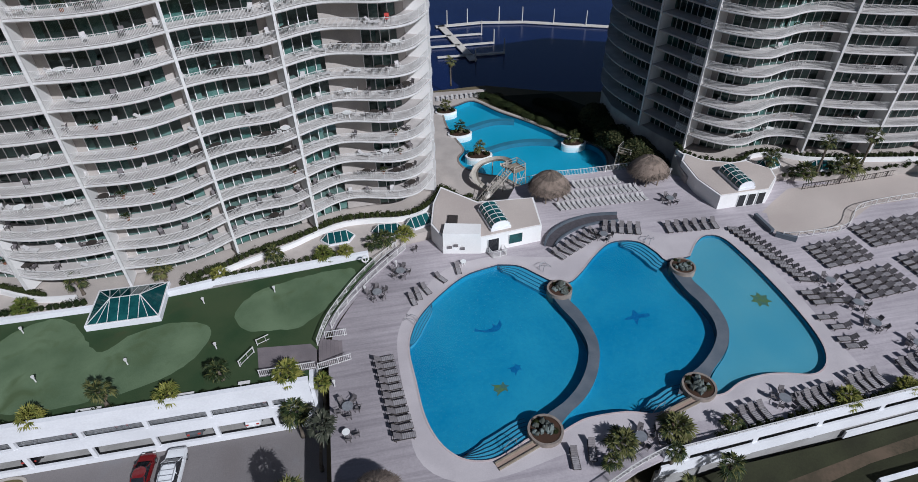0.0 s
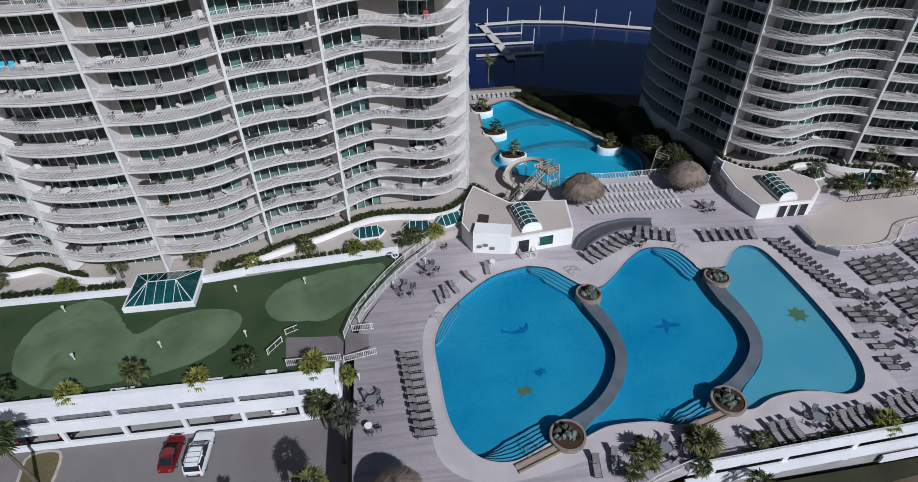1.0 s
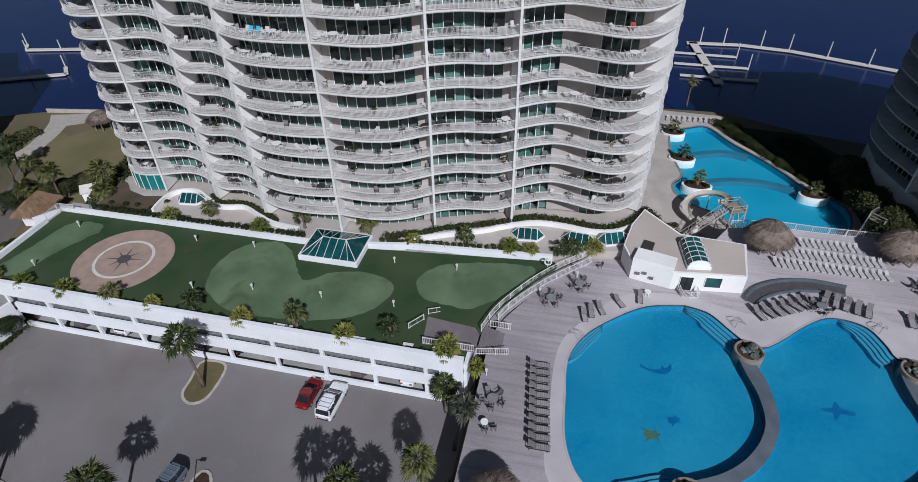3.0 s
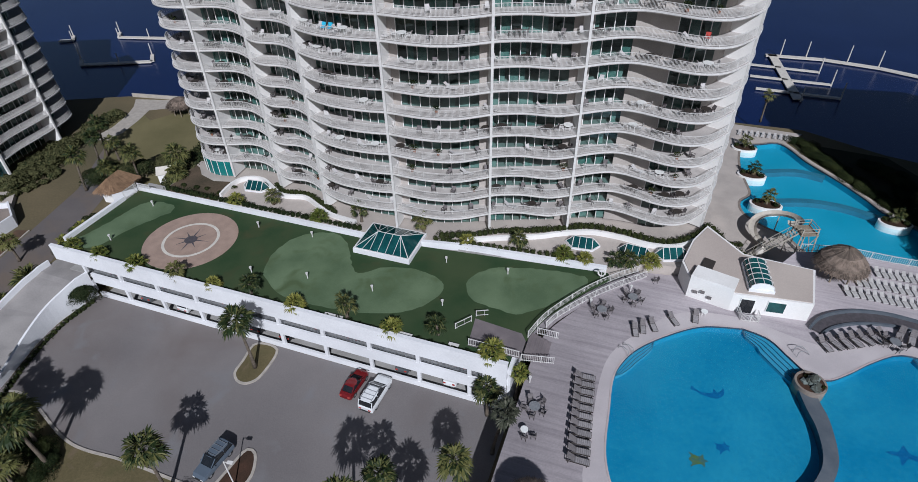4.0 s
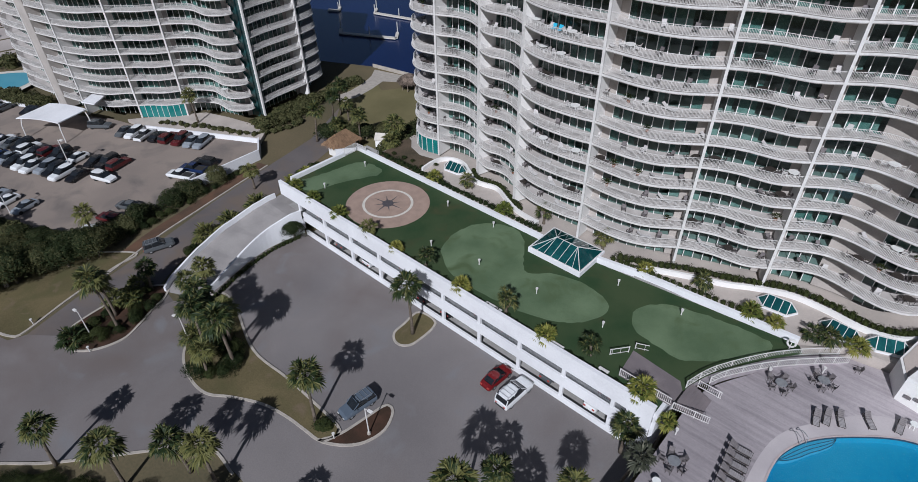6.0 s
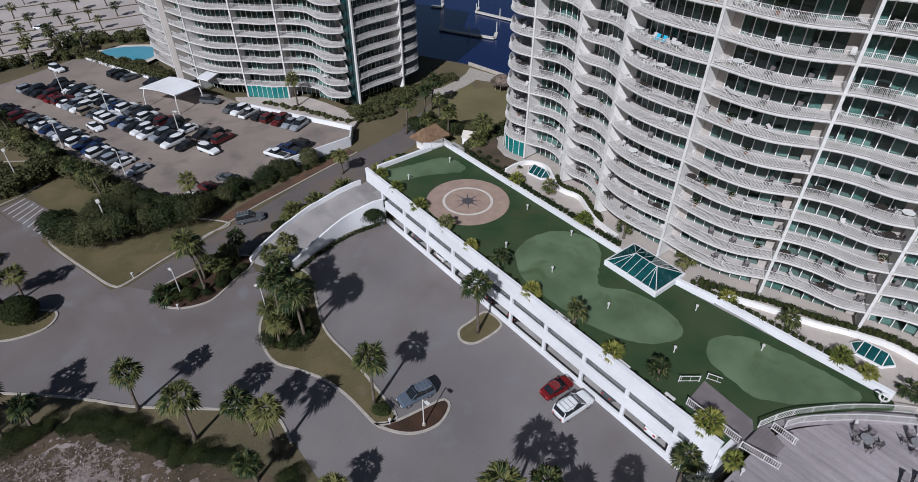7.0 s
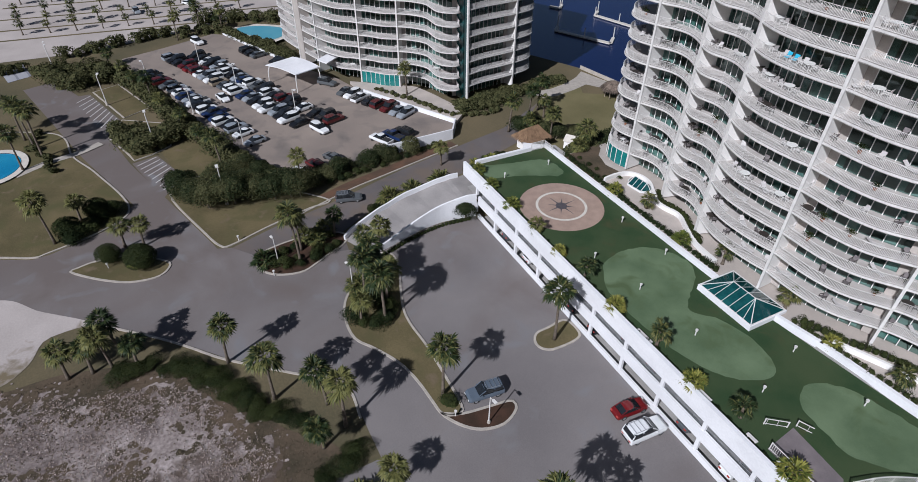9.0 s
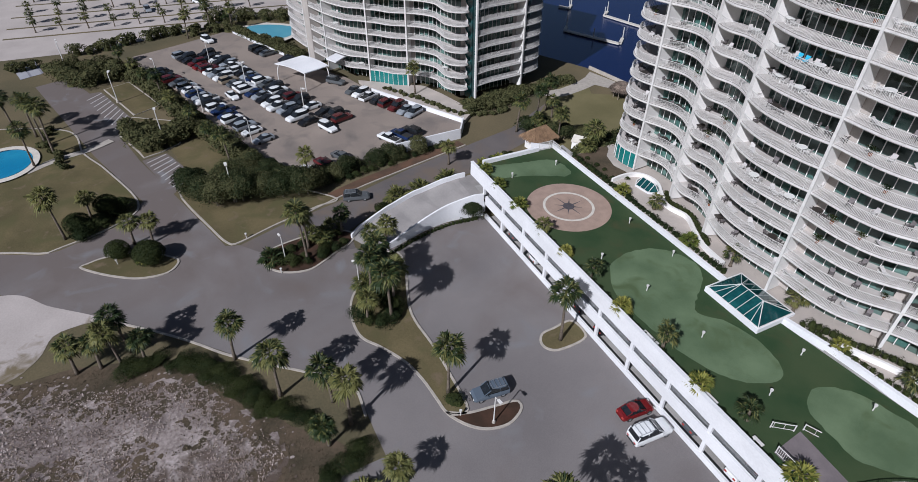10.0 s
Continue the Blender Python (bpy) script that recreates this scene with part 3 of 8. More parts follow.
island("island", [(-80.2, 0.2), (-80.8, -1.6), (-85.6, -3.4), (-99, -7.2), (-103.5, -5.2), (-104.5, -2), (-99, 6), (-93, 12), (-86, 18), (-84.9, 14), (-82.6, 6.5)], M_GRASS, "kerbed lawn corner with shrubs beside the road")
island("island", [(-93.2, -34), (-90.3, -28), (-90.6, -25.5), (-93.8, -17.3), (-99.2, -13.7), (-113.8, -18.6), (-122.7, -22.6), (-136, -27), (-142, -48), (-120, -58), (-100, -52)], M_GRASS, "dry lawn with palms beside the driveway")
island("island", [(-128.4, -16.4), (-118.6, -13.0), (-115.8, -12.2), (-117, -8.6), (-119.4, -5.0), (-131, -5.6), (-136.5, -13.6)], M_GRASS, "dry lawn bed between parking bays", False)
sheet("lawn", [(-117.2, -7.2), (-121.0, -1.2), (-108.1, 3.2), (-103.6, 2.4), (-104.6, -4.6)], 0.05, M_GRASS, "dry brown lawn below the parking deck", "lawn")
island("island", [(-155.4, -19.2), (-158, -13.4), (-140.6, -7.4), (-137.2, -13.2)], M_GRASS, "dry lawn bed between parking bays", False)
for a, b, c, d in (((-115.0, -12.6), (-116.2, -8.0), (-105.7, -4.2), (-99.6, -8.2)), ((-154.4, -24.4), (-154.5, -19.8), (-136.9, -14.0), (-128.4, -17.0))):
    sheet("parking_bay", [a, b, c, d], 0.036, M_ASPHALT, "empty marked parking bays", "asphalt")
for i, (p, q) in enumerate(zip(line((-115.8, -8.2), (-106.2, -4.6), 8) + line((-153.6, -19.6), (-138, -14.6), 9), line((-113.6, -11.8), (-102.4, -8.0), 8) + line((-150.4, -22.6), (-132.0, -17.0), 9))):
    d = Vector((q[0] - p[0], q[1] - p[1]))
    g = Geo().box(((p[0] + q[0]) / 2, (p[1] + q[1]) / 2, 0.043), (d.length, 0.2, 0.008), math.atan2(d.y, d.x))
    tagged(g.make("parking_line", M_LINE), "white painted parking line", "road marking", "parking lines", "structure")
ek = curve([(-83.4, 10.5), (-84.9, 14.5), (-86.4, 18.6), (-88.1, 23.4), (-89.8, 30.0), (-91.8, 37.7), (-94.2, 47.4)], 1.0)
tagged(Geo().strip(at_z(offset(ek, 0.1), 0.05), at_z(offset(ek, 2.4), 0.05)).make("bark_strip", M_BARK), "reddish bark strip beside the access road", "bed", "", "structure")
el = ek
tagged(Geo().sweep(el, 0.28, 0.16, 0.0).make("kerb_line", M_KERB), "pale concrete kerb along the access road", "kerb", "", "structure")
lk = curve([(-40.4, 8.0), (-46.2, 7.8), (-50.2, 3.0), (-56.5, -4.5), (-60.6, -8.3), (-64.6, -12.3), (-70.7, -19.3)], 0.8)
tagged(Geo().sweep(offset(lk, 0.16), 0.3, 0.14, 0.0).make("kerb_line", M_KERB), "pale concrete kerb along the driveway", "kerb", "", "structure")
for q in ([(-183.1, -41.0), (-183.4, -38.7), (-171.6, -35.7), (-170.9, -37.7)], [(-183.4, -38.2), (-183.6, -35.9), (-172.7, -33.2), (-171.8, -35.2)]):
    sheet("court_panel", q, 0.075, mat("pale_grey_court_panel", (0.34, 0.34, 0.37), (0.29, 0.29, 0.32), 0.4, 6, 0.9, 0.1), "pale grey painted half of the court", "court")
sheet("tennis_court", [(-182.1, -40.6), (-183.3, -35.4), (-173.3, -32.8), (-170.5, -37.6)], 0.06, M_COURT, "small grey sports court", "court")
wk = curve([(-119.1, -32.3), (-122.3, -27.1), (-123.8, -22.1), (-126.5, -17.8)], 1.0)
tagged(Geo().strip(at_z(offset(wk, -0.9), 0.16), at_z(offset(wk, 0.9), 0.16)).make("walkway", M_KERB), "pale concrete walkway across the lawn", "path", "", "structure")

# ---- access ramp into the garage ----
ramp = thing("ramp", "curved concrete ramp with white parapets rising into the garage", "ramp", (-72, 20, 0), kind="structure")
R_IN = curve([(-68.3, 19.4), (-68.7, 22), (-69.6, 25), (-70.7, 28.8), (-71.3, 32.5), (-71.0, 36), (-70.4, 39.0)], 0.8)
R_OUT = curve([(-73.6, 16.8), (-75.0, 18.8), (-76.3, 22.0), (-77.4, 25.6), (-78.1, 29.4), (-78.2, 34), (-77.9, 39.2)], 0.8)
NR = min(len(R_IN), len(R_OUT))
R_IN = [R_IN[round(i * (len(R_IN) - 1) / (NR - 1))] for i in range(NR)]
R_OUT = [R_OUT[round(i * (len(R_OUT) - 1) / (NR - 1))] for i in range(NR)]
rise = [0.04 + 3.5 * min(1, (i / (NR - 1)) / 0.92) ** 1.15 for i in range(NR)]
g = Geo().strip([(p[0], p[1], z) for p, z in zip(R_OUT, rise)], [(p[0], p[1], z) for p, z in zip(R_IN, rise)])
g.add([(-78.2, 39.2, 3.54), (-69.8, 39.0, 3.54), (-69.8, 46, 3.54), (-78.2, 46, 3.54)], [(0, 1, 2, 3)])
g.make("roadway", M_RAMP, ramp, "grey concrete roadway")
for nm, side, s in (("parapet", R_IN, 1), ("parapet", R_OUT, 1)):
    g = Geo()
    lo, up = at_z(side, 0.0), [(p[0], p[1], z + 0.85) for p, z in zip(side, rise)]
    sh = offset(side, 0.3)
    lo2, up2 = at_z(sh, 0.0), [(p[0], p[1], z + 0.85) for p, z in zip(sh, rise)]
    g.strip(lo, up).strip(up, up2).strip(up2, lo2)
    g.add([lo[0], up[0], up2[0], lo2[0]], [(0, 1, 2, 3)])
    g.make(nm, M_WALL, ramp, "white painted parapet wall")

# ---- garage with turf roof ----
TURF = 7.3
garage = thing("parking_garage", "white two-storey parking garage with a putting green roof", "garage", (-42, 39, 0), kind="structure")
FX0, FX1, FY = -75.3, -9.2, 38.95
COLS = [-13.6 - 6.33 * k for k in range(10)]
Geo().box(((-69.8 + FX1) / 2, FY + 0.15, 0.43), (FX1 + 69.8, 0.3, 0.86)).make("lower_band", M_WALL, garage)
Geo().box(((-69.8 + FX1) / 2, FY + 0.15, 3.53), (FX1 + 69.8, 0.3, 1.66)).make("middle_band", M_WALL, garage)
Geo().box(((FX0 + FX1) / 2, FY + 0.18, 6.85), (FX1 - FX0, 0.44, 2.4)).make("parapet", M_WALL, garage)
Geo().box(((FX0 + FX1) / 2, FY + 0.2, 8.09), (FX1 - FX0 + 0.1, 0.52, 0.08)).make("coping", M_WALL, garage)
for x in COLS:
    Geo().box((x, FY + 0.2, 1.78), (0.45, 0.32, 1.86)).make("column", M_WALL, garage)
    Geo().box((x, FY + 0.2, 5.0), (0.45, 0.32, 1.28)).make("column", M_WALL, garage)
Geo().box((-10.6, FY + 0.22, 3.6), (2.8, 0.36, 5.6)).make("column", M_WALL, garage, "broad white end pier")
for x0, x1 in zip([-69.6, *COLS[::-1]], [*COLS[::-1], FX1]):
    g = Geo()
    for zz in (4.42, 4.6, 4.78, 4.96, 5.14):
        g.bar((x0 + 0.25, FY + 0.42, zz), (x1 - 0.25, FY + 0.42, zz), 0.05)
    for k in range(5):
        xx = x0 + 0.3 + (x1 - x0 - 0.6) * k / 4
        g.bar((xx, FY + 0.42, 4.36), (xx, FY + 0.42, 5.2), 0.05)
    g.make("guard_rail", M_METAL, garage, "grey steel guard rail across the opening")
Geo().box((-42, 48.2, 3.45), (65, 17.6, 0.3)).make("floor_slab", M_SHADE, garage, "grey concrete parking floor")
sheet("garage_floor", [(-69.6, 39.4), (-9.3, 39.4), (-9.3, 57), (-69.6, 57)], 0.04, M_SHADE, "grey concrete floor inside the garage", "floor")
Geo().box((-42, 57.2, 3.6), (66, 0.4, 7.2)).make("back_wall", M_SHADE, garage)
Geo().box((-9.0, 48, 3.5), (0.4, 17.6, 7.0)).make("side_wall", M_WALL, garage)
Geo().box((-75.1, 49.5, 6.4), (0.4, 14, 1.6)).make("side_beam", M_WALL, garage)
for x in COLS[1::2]:
    for y in (45, 51):
        Geo().box((x, y, 3.5), (0.5, 0.5, 7.0)).make("pillar", M_SHADE, garage)
EDGE = curve([(-8.2, 43.9), (-6.9, 48.0), (-3.6, 53.6), (-0.6, 57.6)], 0.7)
turf_line = [(-75, 39.36), (-9.2, 39.36), (-9.2, 43.9), *EDGE, (-1.2, 58.4), (-26.6, 55.9), (-34.6, 55.0), (-75, 55.0)]
sheet("putting_green", turf_line, TURF, M_TURF, "dark green artificial turf on the garage roof", "turf", skirt=0.35)
for pts in ([(-74, 40.9), (-72.8, 45.8), (-71.6, 51.6), (-69.5, 53.2), (-66.5, 53.3), (-65.6, 51.6), (-66.6, 49.6), (-68.4, 45.6), (-69.4, 42.2), (-71, 40.7)],
            [(-31.9, 48.2), (-33.6, 49.4), (-36.0, 52.8), (-38.6, 54.6), (-41.6, 54.1), (-44.2, 51.8), (-45.0, 47.6), (-43.6, 43.8), (-39.6, 41.4), (-35.1, 41.0), (-31.3, 41.3), (-27.5, 41.9), (-24.2, 43.1), (-21.5, 45.4), (-20.2, 48.7), (-21.6, 50.4), (-25.1, 51.2), (-29.1, 50.3)],
            [(-17.8, 51.4), (-16.6, 53.8), (-14.4, 55.2), (-10, 56.3), (-5.8, 56.9), (-3.4, 56.4), (-3.9, 54.4), (-6.2, 51.4), (-8.4, 48.9), (-10.4, 47.4), (-12.9, 47.5), (-16.1, 48.1), (-17.5, 49.6)]):
    pts = [(p[0] + 0.22 * noise.noise((p[0] * 1.3, p[1] * 1.3, 0.5)), p[1] + 0.22 * noise.noise((p[0] * 1.3, p[1] * 1.3, 7.5))) for p in curve(pts, 0.7, True)]
    sheet("putting_lobe", pts, TURF + 0.012, M_GREEN, "pale smooth putting surface in the dark turf", "turf")
compass = thing("compass_medallion", "round tan paver medallion with a compass star inlay", "medallion", (-58, 47.0, TURF), kind="structure")
Geo().disc((-58, 47), 6.5, TURF, TURF + 0.02, 64).make("paving", M_PAVER, compass)
g = Geo()
for k in range(64):
    a0, a1 = 6.2832 * k / 64, 6.2832 * (k + 1) / 64
    g.add([(-58 + r * math.cos(a), 47 + r * math.sin(a), TURF + 0.027) for r, a in ((3.55, a0), (3.95, a0), (3.95, a1), (3.55, a1))], [(0, 1, 2, 3)])
g.make("ring", M_PALE, compass, "pale stone ring")
g = Geo().disc((-58, 47), 0.9, TURF + 0.02, TURF + 0.034, 24)
for k in range(8):
    a = 6.2832 * k / 8 + 0.15
    r = 2.9 if k % 2 == 0 else 2.2
    g.add([(-58 + 0.8 * math.cos(a - 0.17), 47 + 0.8 * math.sin(a - 0.17), TURF + 0.031), (-58 + 0.8 * math.cos(a + 0.17), 47 + 0.8 * math.sin(a + 0.17), TURF + 0.031), (-58 + r * math.cos(a), 47 + r * math.sin(a), TURF + 0.031)], [(0, 1, 2)])
g.make("star", M_INLAY, compass, "dark stone star")
roof_wall = thing("roof_parapet", "broad white parapet wall along the putting green", "parapet wall", (-55, 55.2, TURF), kind="structure")
for a, b in (((-74.9, 55.2), (-34.6, 55.3)), ((-34.4, 55.4), (-34.4, 57.4)), ((-26.6, 56.3), (-21, 57.3)), ((-21, 57.3), (-1.6, 58.8)), ((-74.9, 41.2), (-74.9, 52.0))):
    d = Vector((b[0] - a[0], b[1] - a[1]))
    Geo().box(((a[0] + b[0]) / 2, (a[1] + b[1]) / 2, 7.5), (d.length + 0.3, 0.5, 1.0), math.atan2(d.y, d.x)).make("wall_run", M_WALL, roof_wall)
sheet("landing", [(-14.9, 45.2), (-9.0, 44.6), (-8.3, 43.6), (-8.3, 40.9), (-14.4, 40.9)], TURF + 0.016, M_LANDING, "grey boarded landing at the corner of the turf", "deck")

# ---- pool deck ----
PD = 6.3
POOLS = curve([(15.3, 54.6), (10.7, 53.4), (6.7, 50.4), (3.8, 47.3), (2.3, 44.3), (1.9, 41.7), (2.1, 37.9), (2.3, 34.1), (2.8, 31.6), (3.8, 29.4), (5.5, 27.8), (8.0, 27.3), (10.4, 28.1), (12.4, 28.9), (14.6, 28.6), (16.6, 29.3), (18.2, 29.8), (20.5, 29.9), (23, 29.7), (25.2, 29.0), (27.2, 29.2), (29.2, 30.0), (31.4, 30.0),
               (33.6, 29.8), (36.1, 30.8), (39.1, 31.2), (41.6, 30.9), (44.3, 30.2), (46.2, 30.8), (47.6, 32.4), (48.4, 34.7), (48.8, 38.4), (48.8, 43.5), (48.4, 49.4), (47.6, 53.6), (45.7, 54.7), (43.6, 53.6), (41.2, 51.0)], 0.6)
POOLS += curve([(41.2, 51.0), (39.4, 50.8), (37.6, 50.8), (37.1, 52.6), (35.9, 55.1), (33.6, 56.0), (31.3, 55.7), (28.4, 53.5), (25.8, 51.0), (23.6, 49.4), (21.6, 49.9), (20.0, 51.6), (18.0, 53.8), (15.3, 54.6)], 0.6)[1:-1]
deck_line = [(-7.2, 20), (-7.2, 43.7), *offset(EDGE, -0.9), (3.5, 61.2), (8.2, 62), (11, 71.0), (12.3, 72.4), (15.0, 67.6), (20, 68.2), (22.5, 72.2), (28.3, 73.9), (34.1, 73.6), (44.4, 73.8), (48.3, 70.4), (52.5, 66.5), (110, 62), (110, 28.9), (52, 25.8), (34.2, 24.9), (25.3, 24.4), (21.2, 23.5), (12, 20)]
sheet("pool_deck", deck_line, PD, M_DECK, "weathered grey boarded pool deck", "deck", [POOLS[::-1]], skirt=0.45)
Geo().box((-7.1, 32, 3.0), (0.3, 24, 5.8)).make("deck_side_wall", M_WALL)
tagged(bpy.data.objects["deck_side_wall"], "plain white side wall under the pool deck", "wall", "", "structure")
sheet("parking_floor", [(25, 24.9), (107, 29.3), (107, 44), (25, 44)], 3.1, M_SHADE, "grey concrete parking floor under the deck", "floor")
sheet("plaza", [(11, 73), (16, 67), (21, 68), (29, 73), (49.5, 73), (49, 79), (46.2, 86), (46.2, 89.9), (44.8, 92.6), (40.6, 96.8), (38.2, 100.4), (34.6, 105.6), (30.2, 111.0), (26.2, 117.4), (29.6, 122), (8, 123), (4, 95)], 0.3, M_TERRACE, "pale concrete plaza round the lagoon pool", "paving", [LAZY[::-1]], skirt=0.3)
APRON = curve([(0.9, 29), (0.6, 36), (0.5, 42), (1.2, 46), (3.4, 49.6), (8, 54.9), (15, 56.4), (21, 55.0), (25.5, 54.8), (31, 58.6), (37, 57.8), (41.5, 55.6), (46, 57.2), (49.2, 55.2), (50.4, 50), (50.6, 40), (50.2, 33), (49.6, 29.4), (44, 28.6), (37, 28.0), (30, 27.2), (24, 27.4), (16, 26.6), (9, 25.4), (4, 25.8)], 1.2, True)
sheet("pool_surround", APRON, PD + 0.006, M_PATIO, "pale pinkish concrete apron round the pools", "paving", [POOLS[::-1]])
cop = offset([POOLS[-1], *POOLS, POOLS[0]], -0.18)[1:-1]
g = Geo().strip(at_z(cop, PD + 0.05), at_z(POOLS, PD + 0.05), True).strip(at_z(cop, PD), at_z(cop, PD + 0.05), True)
tagged(g.make("pool_coping", M_COPING), "pinkish tiled coping round the pools", "coping", "", "structure")

WL = PD - 0.16


def basin(name, rim, floor_mat, depth, label, PD=PD, WL=WL):
    t = thing(name, label, "swimming pool", (rim[0][0], rim[0][1], PD - depth), kind="structure")
    Geo().strip(at_z(rim, PD - depth), at_z(rim, WL - 0.05), True).make("basin_wall", floor_mat, t)
    Geo().strip(at_z(rim, WL - 0.05), at_z(rim, PD + 0.05), True).make("waterline_tile", M_TILE_SHADE, t)
    Geo().add(at_z(rim, PD - depth), [tuple(range(len(rim)))]).make("basin_floor", floor_mat, t)
    w = Geo().add(at_z(rim, WL), [tuple(range(len(rim)))]).make("water_surface", M_WATER, t)
    w.visible_shadow = False
    return t


big = basin("swimming_pool", POOLS, M_BASIN, 0.95, "three-lobed blue swimming pool with curved weirs")
lazy = basin("lagoon_pool", LAZY, M_LAGOON, 1.2, "bright blue lagoon pool between the towers", 0.3, 0.1)
lazyring = offset([LAZY[-1], *LAZY, LAZY[0]], -0.4)[1:-1]
# brown stone tone stands in for the tower's shade on this coping
tagged(Geo().strip(at_z(lazyring, 0.34), at_z(LAZY, 0.34), True).strip(at_z(lazyring, 0.3), at_z(lazyring, 0.34), True).make("pool_coping", M_ROCK), "lagoon pool coping, darkened for the tower's shade", "coping", "", "structure")
for p in ([(19.6, 103.4), (23.2, 105.5), (27.9, 106.9), (32.0, 106.0)], [(20.6, 94.4), (23.5, 95.3), (28.5, 96.8), (33.7, 96.8), (38.6, 95.2)]):
    tagged(Geo().sweep(curve(p, 0.8), 1.3, 0.95, -0.95).make("pool_weir", M_WEIR), "submerged blue-grey weir across the lagoon pool", "pool wall", "", "structure")
W1I = curve([(20.1, 49.4), (20.5, 47.2), (21.0, 45.0), (21.8, 42.4), (22.0, 39.2), (21.1, 36.6), (19.3, 34.1), (17.0, 32.2), (14.6, 31.0), (12.4, 29.8)], 0.6)
W1O = curve([(22.6, 48.2), (22.6, 46.4), (23.3, 44.2), (23.6, 40.4), (23.1, 37.8), (21.6, 34.8), (19.4, 32.3), (16.9, 30.6), (15.0, 28.9)], 0.6)
W2I = curve([(37.6, 50.4), (37.2, 48.0), (37.4, 44.8), (37.9, 42.5), (38.0, 39.7), (37.2, 37.4), (35.2, 35.2), (32.8, 33.5), (30.3, 32.3), (28.8, 30.6)], 0.6)
W2O = curve([(40.0, 49.6), (39.4, 46.8), (39.8, 44.7), (40.0, 42.0), (39.6, 38.9), (38.3, 36.4), (36.5, 34.5), (34.2, 32.7), (32.2, 30.6)], 0.6)
for wi, wo in ((W1I, W1O), (W2I, W2O)):
    n = min(len(wi), len(wo))
    wi = [wi[round(i * (len(wi) - 1) / (n - 1))] for i in range(n)]
    wo = [wo[round(i * (len(wo) - 1) / (n - 1))] for i in range(n)]
    top = PD + 0.1
    wo = [(p[0] + (q[0] - p[0]) * 0.94, p[1] + (q[1] - p[1]) * 0.94) for p, q in zip(wi, wo)]
    t = thing("pool_weir", "curved grey stone spill wall between two pool basins", "pool wall", (wi[0][0], wi[0][1], PD - 1.4), kind="structure")
    Geo().strip(at_z(wi, top), at_z(wo, top - 0.22)).make("top", M_SPILL, t)
    # the shade on the inner face is put into its dark colour
    Geo().strip(at_z(wi, PD - 0.94), at_z(wi, top)).make("face", M_TILE_SHADE, t, "inner face with its shade in a dark tile tone")
    Geo().strip(at_z(wo, top - 0.22), at_z(wo, PD - 0.94)).make("face", M_BASIN, t, "blue plaster outer face")
# rounded steps into the pools, following the rim
def rim_run(a, b):
    """The stretch of the pool rim from near a to near b."""
    near = lambda q: min(range(len(POOLS)), key=lambda i: (POOLS[i][0] - q[0]) ** 2 + (POOLS[i][1] - q[1]) ** 2)
    i, j = near(a), near(b)
    return [POOLS[k % len(POOLS)] for k in range(i, j + 1 if j >= i else j + 1 + len(POOLS))]


# paler floor of the shallow basin
sheet("shallow_floor", rim_run((32.2, 30.2), (40.9, 50.9)) + W2O, PD - 0.52, M_BASIN2, "pale blue plaster floor of the shallow basin", "pool floor")
M_STEP = mat("pale_step_plaster", (0.045, 0.28, 0.42), (0.07, 0.31, 0.45), 0.4, 6, 0.6, 0.0)
for a, b, n, end in (((22.2, 49.6), (15.4, 54.6), 4, 0), ((37.5, 51.0), (32.8, 56.0), 4, 0), ((5.0, 28.1), (12.6, 28.9), 5, 1), ((23.6, 29.5), (29.8, 30.0), 4, 1), ((5.4, 49.2), (2.2, 43.0), 3, 2)):
    run = rim_run(a, b)
    m = len(run) - 1
    t = thing("pool_steps", "rounded pool entry steps with dark tiled nosings", "pool steps", (a[0], a[1], PD - 1.2), kind="structure")
    prev = offset(run, 0.02)
    for k in range(n):
        # the treads taper out towards their ends
        cur = [(p[0] + q[0] * w, p[1] + q[1] * w) for p, q, w in [(run[i], normals(run)[i], 0.05 + (0.5 if end < 2 else 0.3) * (k + 1) * min(1.0, ((1 - i / m) * 2.6, i / m * 2.6, 4.4 * i / m * (1 - i / m))[end]) ** 0.6) for i in range(m + 1)]]
        zt = WL - 0.05 - 0.11 * k
        Geo().strip(at_z(cur, zt), at_z(prev, zt)).strip(at_z(cur, zt - (0.12 if k < n - 1 else 0.7)), at_z(cur, zt)).make("step", M_STEP, t)
        Geo().sweep(cur, 0.05, 0.02, zt).make("nosing", M_TILE_SHADE, t, "dark tile nosing")
        prev = cur


def flat_shape(name, pts, c, s, turn, z, material, label):
    co, si = math.cos(radians(turn)), math.sin(radians(turn))
    o = curve([(c[0] + s * (x * co - y * si), c[1] + s * (x * si + y * co)) for x, y in pts], 0.12, True)
    sheet(name, o, z, material, label, "mosaic")


DOLPHIN = [(-1.9, 0.25), (-1.35, 0.05), (-0.8, -0.3), (-0.1, -0.5), (0.6, -0.55), (1.15, -0.3), (1.55, 0.25), (1.6, 1.0), (1.2, 0.55), (0.85, 0.3), (0.55, 0.75), (0.35, 0.2), (-0.3, 0.05), (-0.9, 0.1), (-1.4, 0.4), (-1.7, 0.75)]
flat_shape("floor_mosaic", DOLPHIN, (11.9, 44.4), 1.0, 8, PD - 0.94, M_MOSAIC, "dark blue dolphin-shaped mosaic on the pool floor")
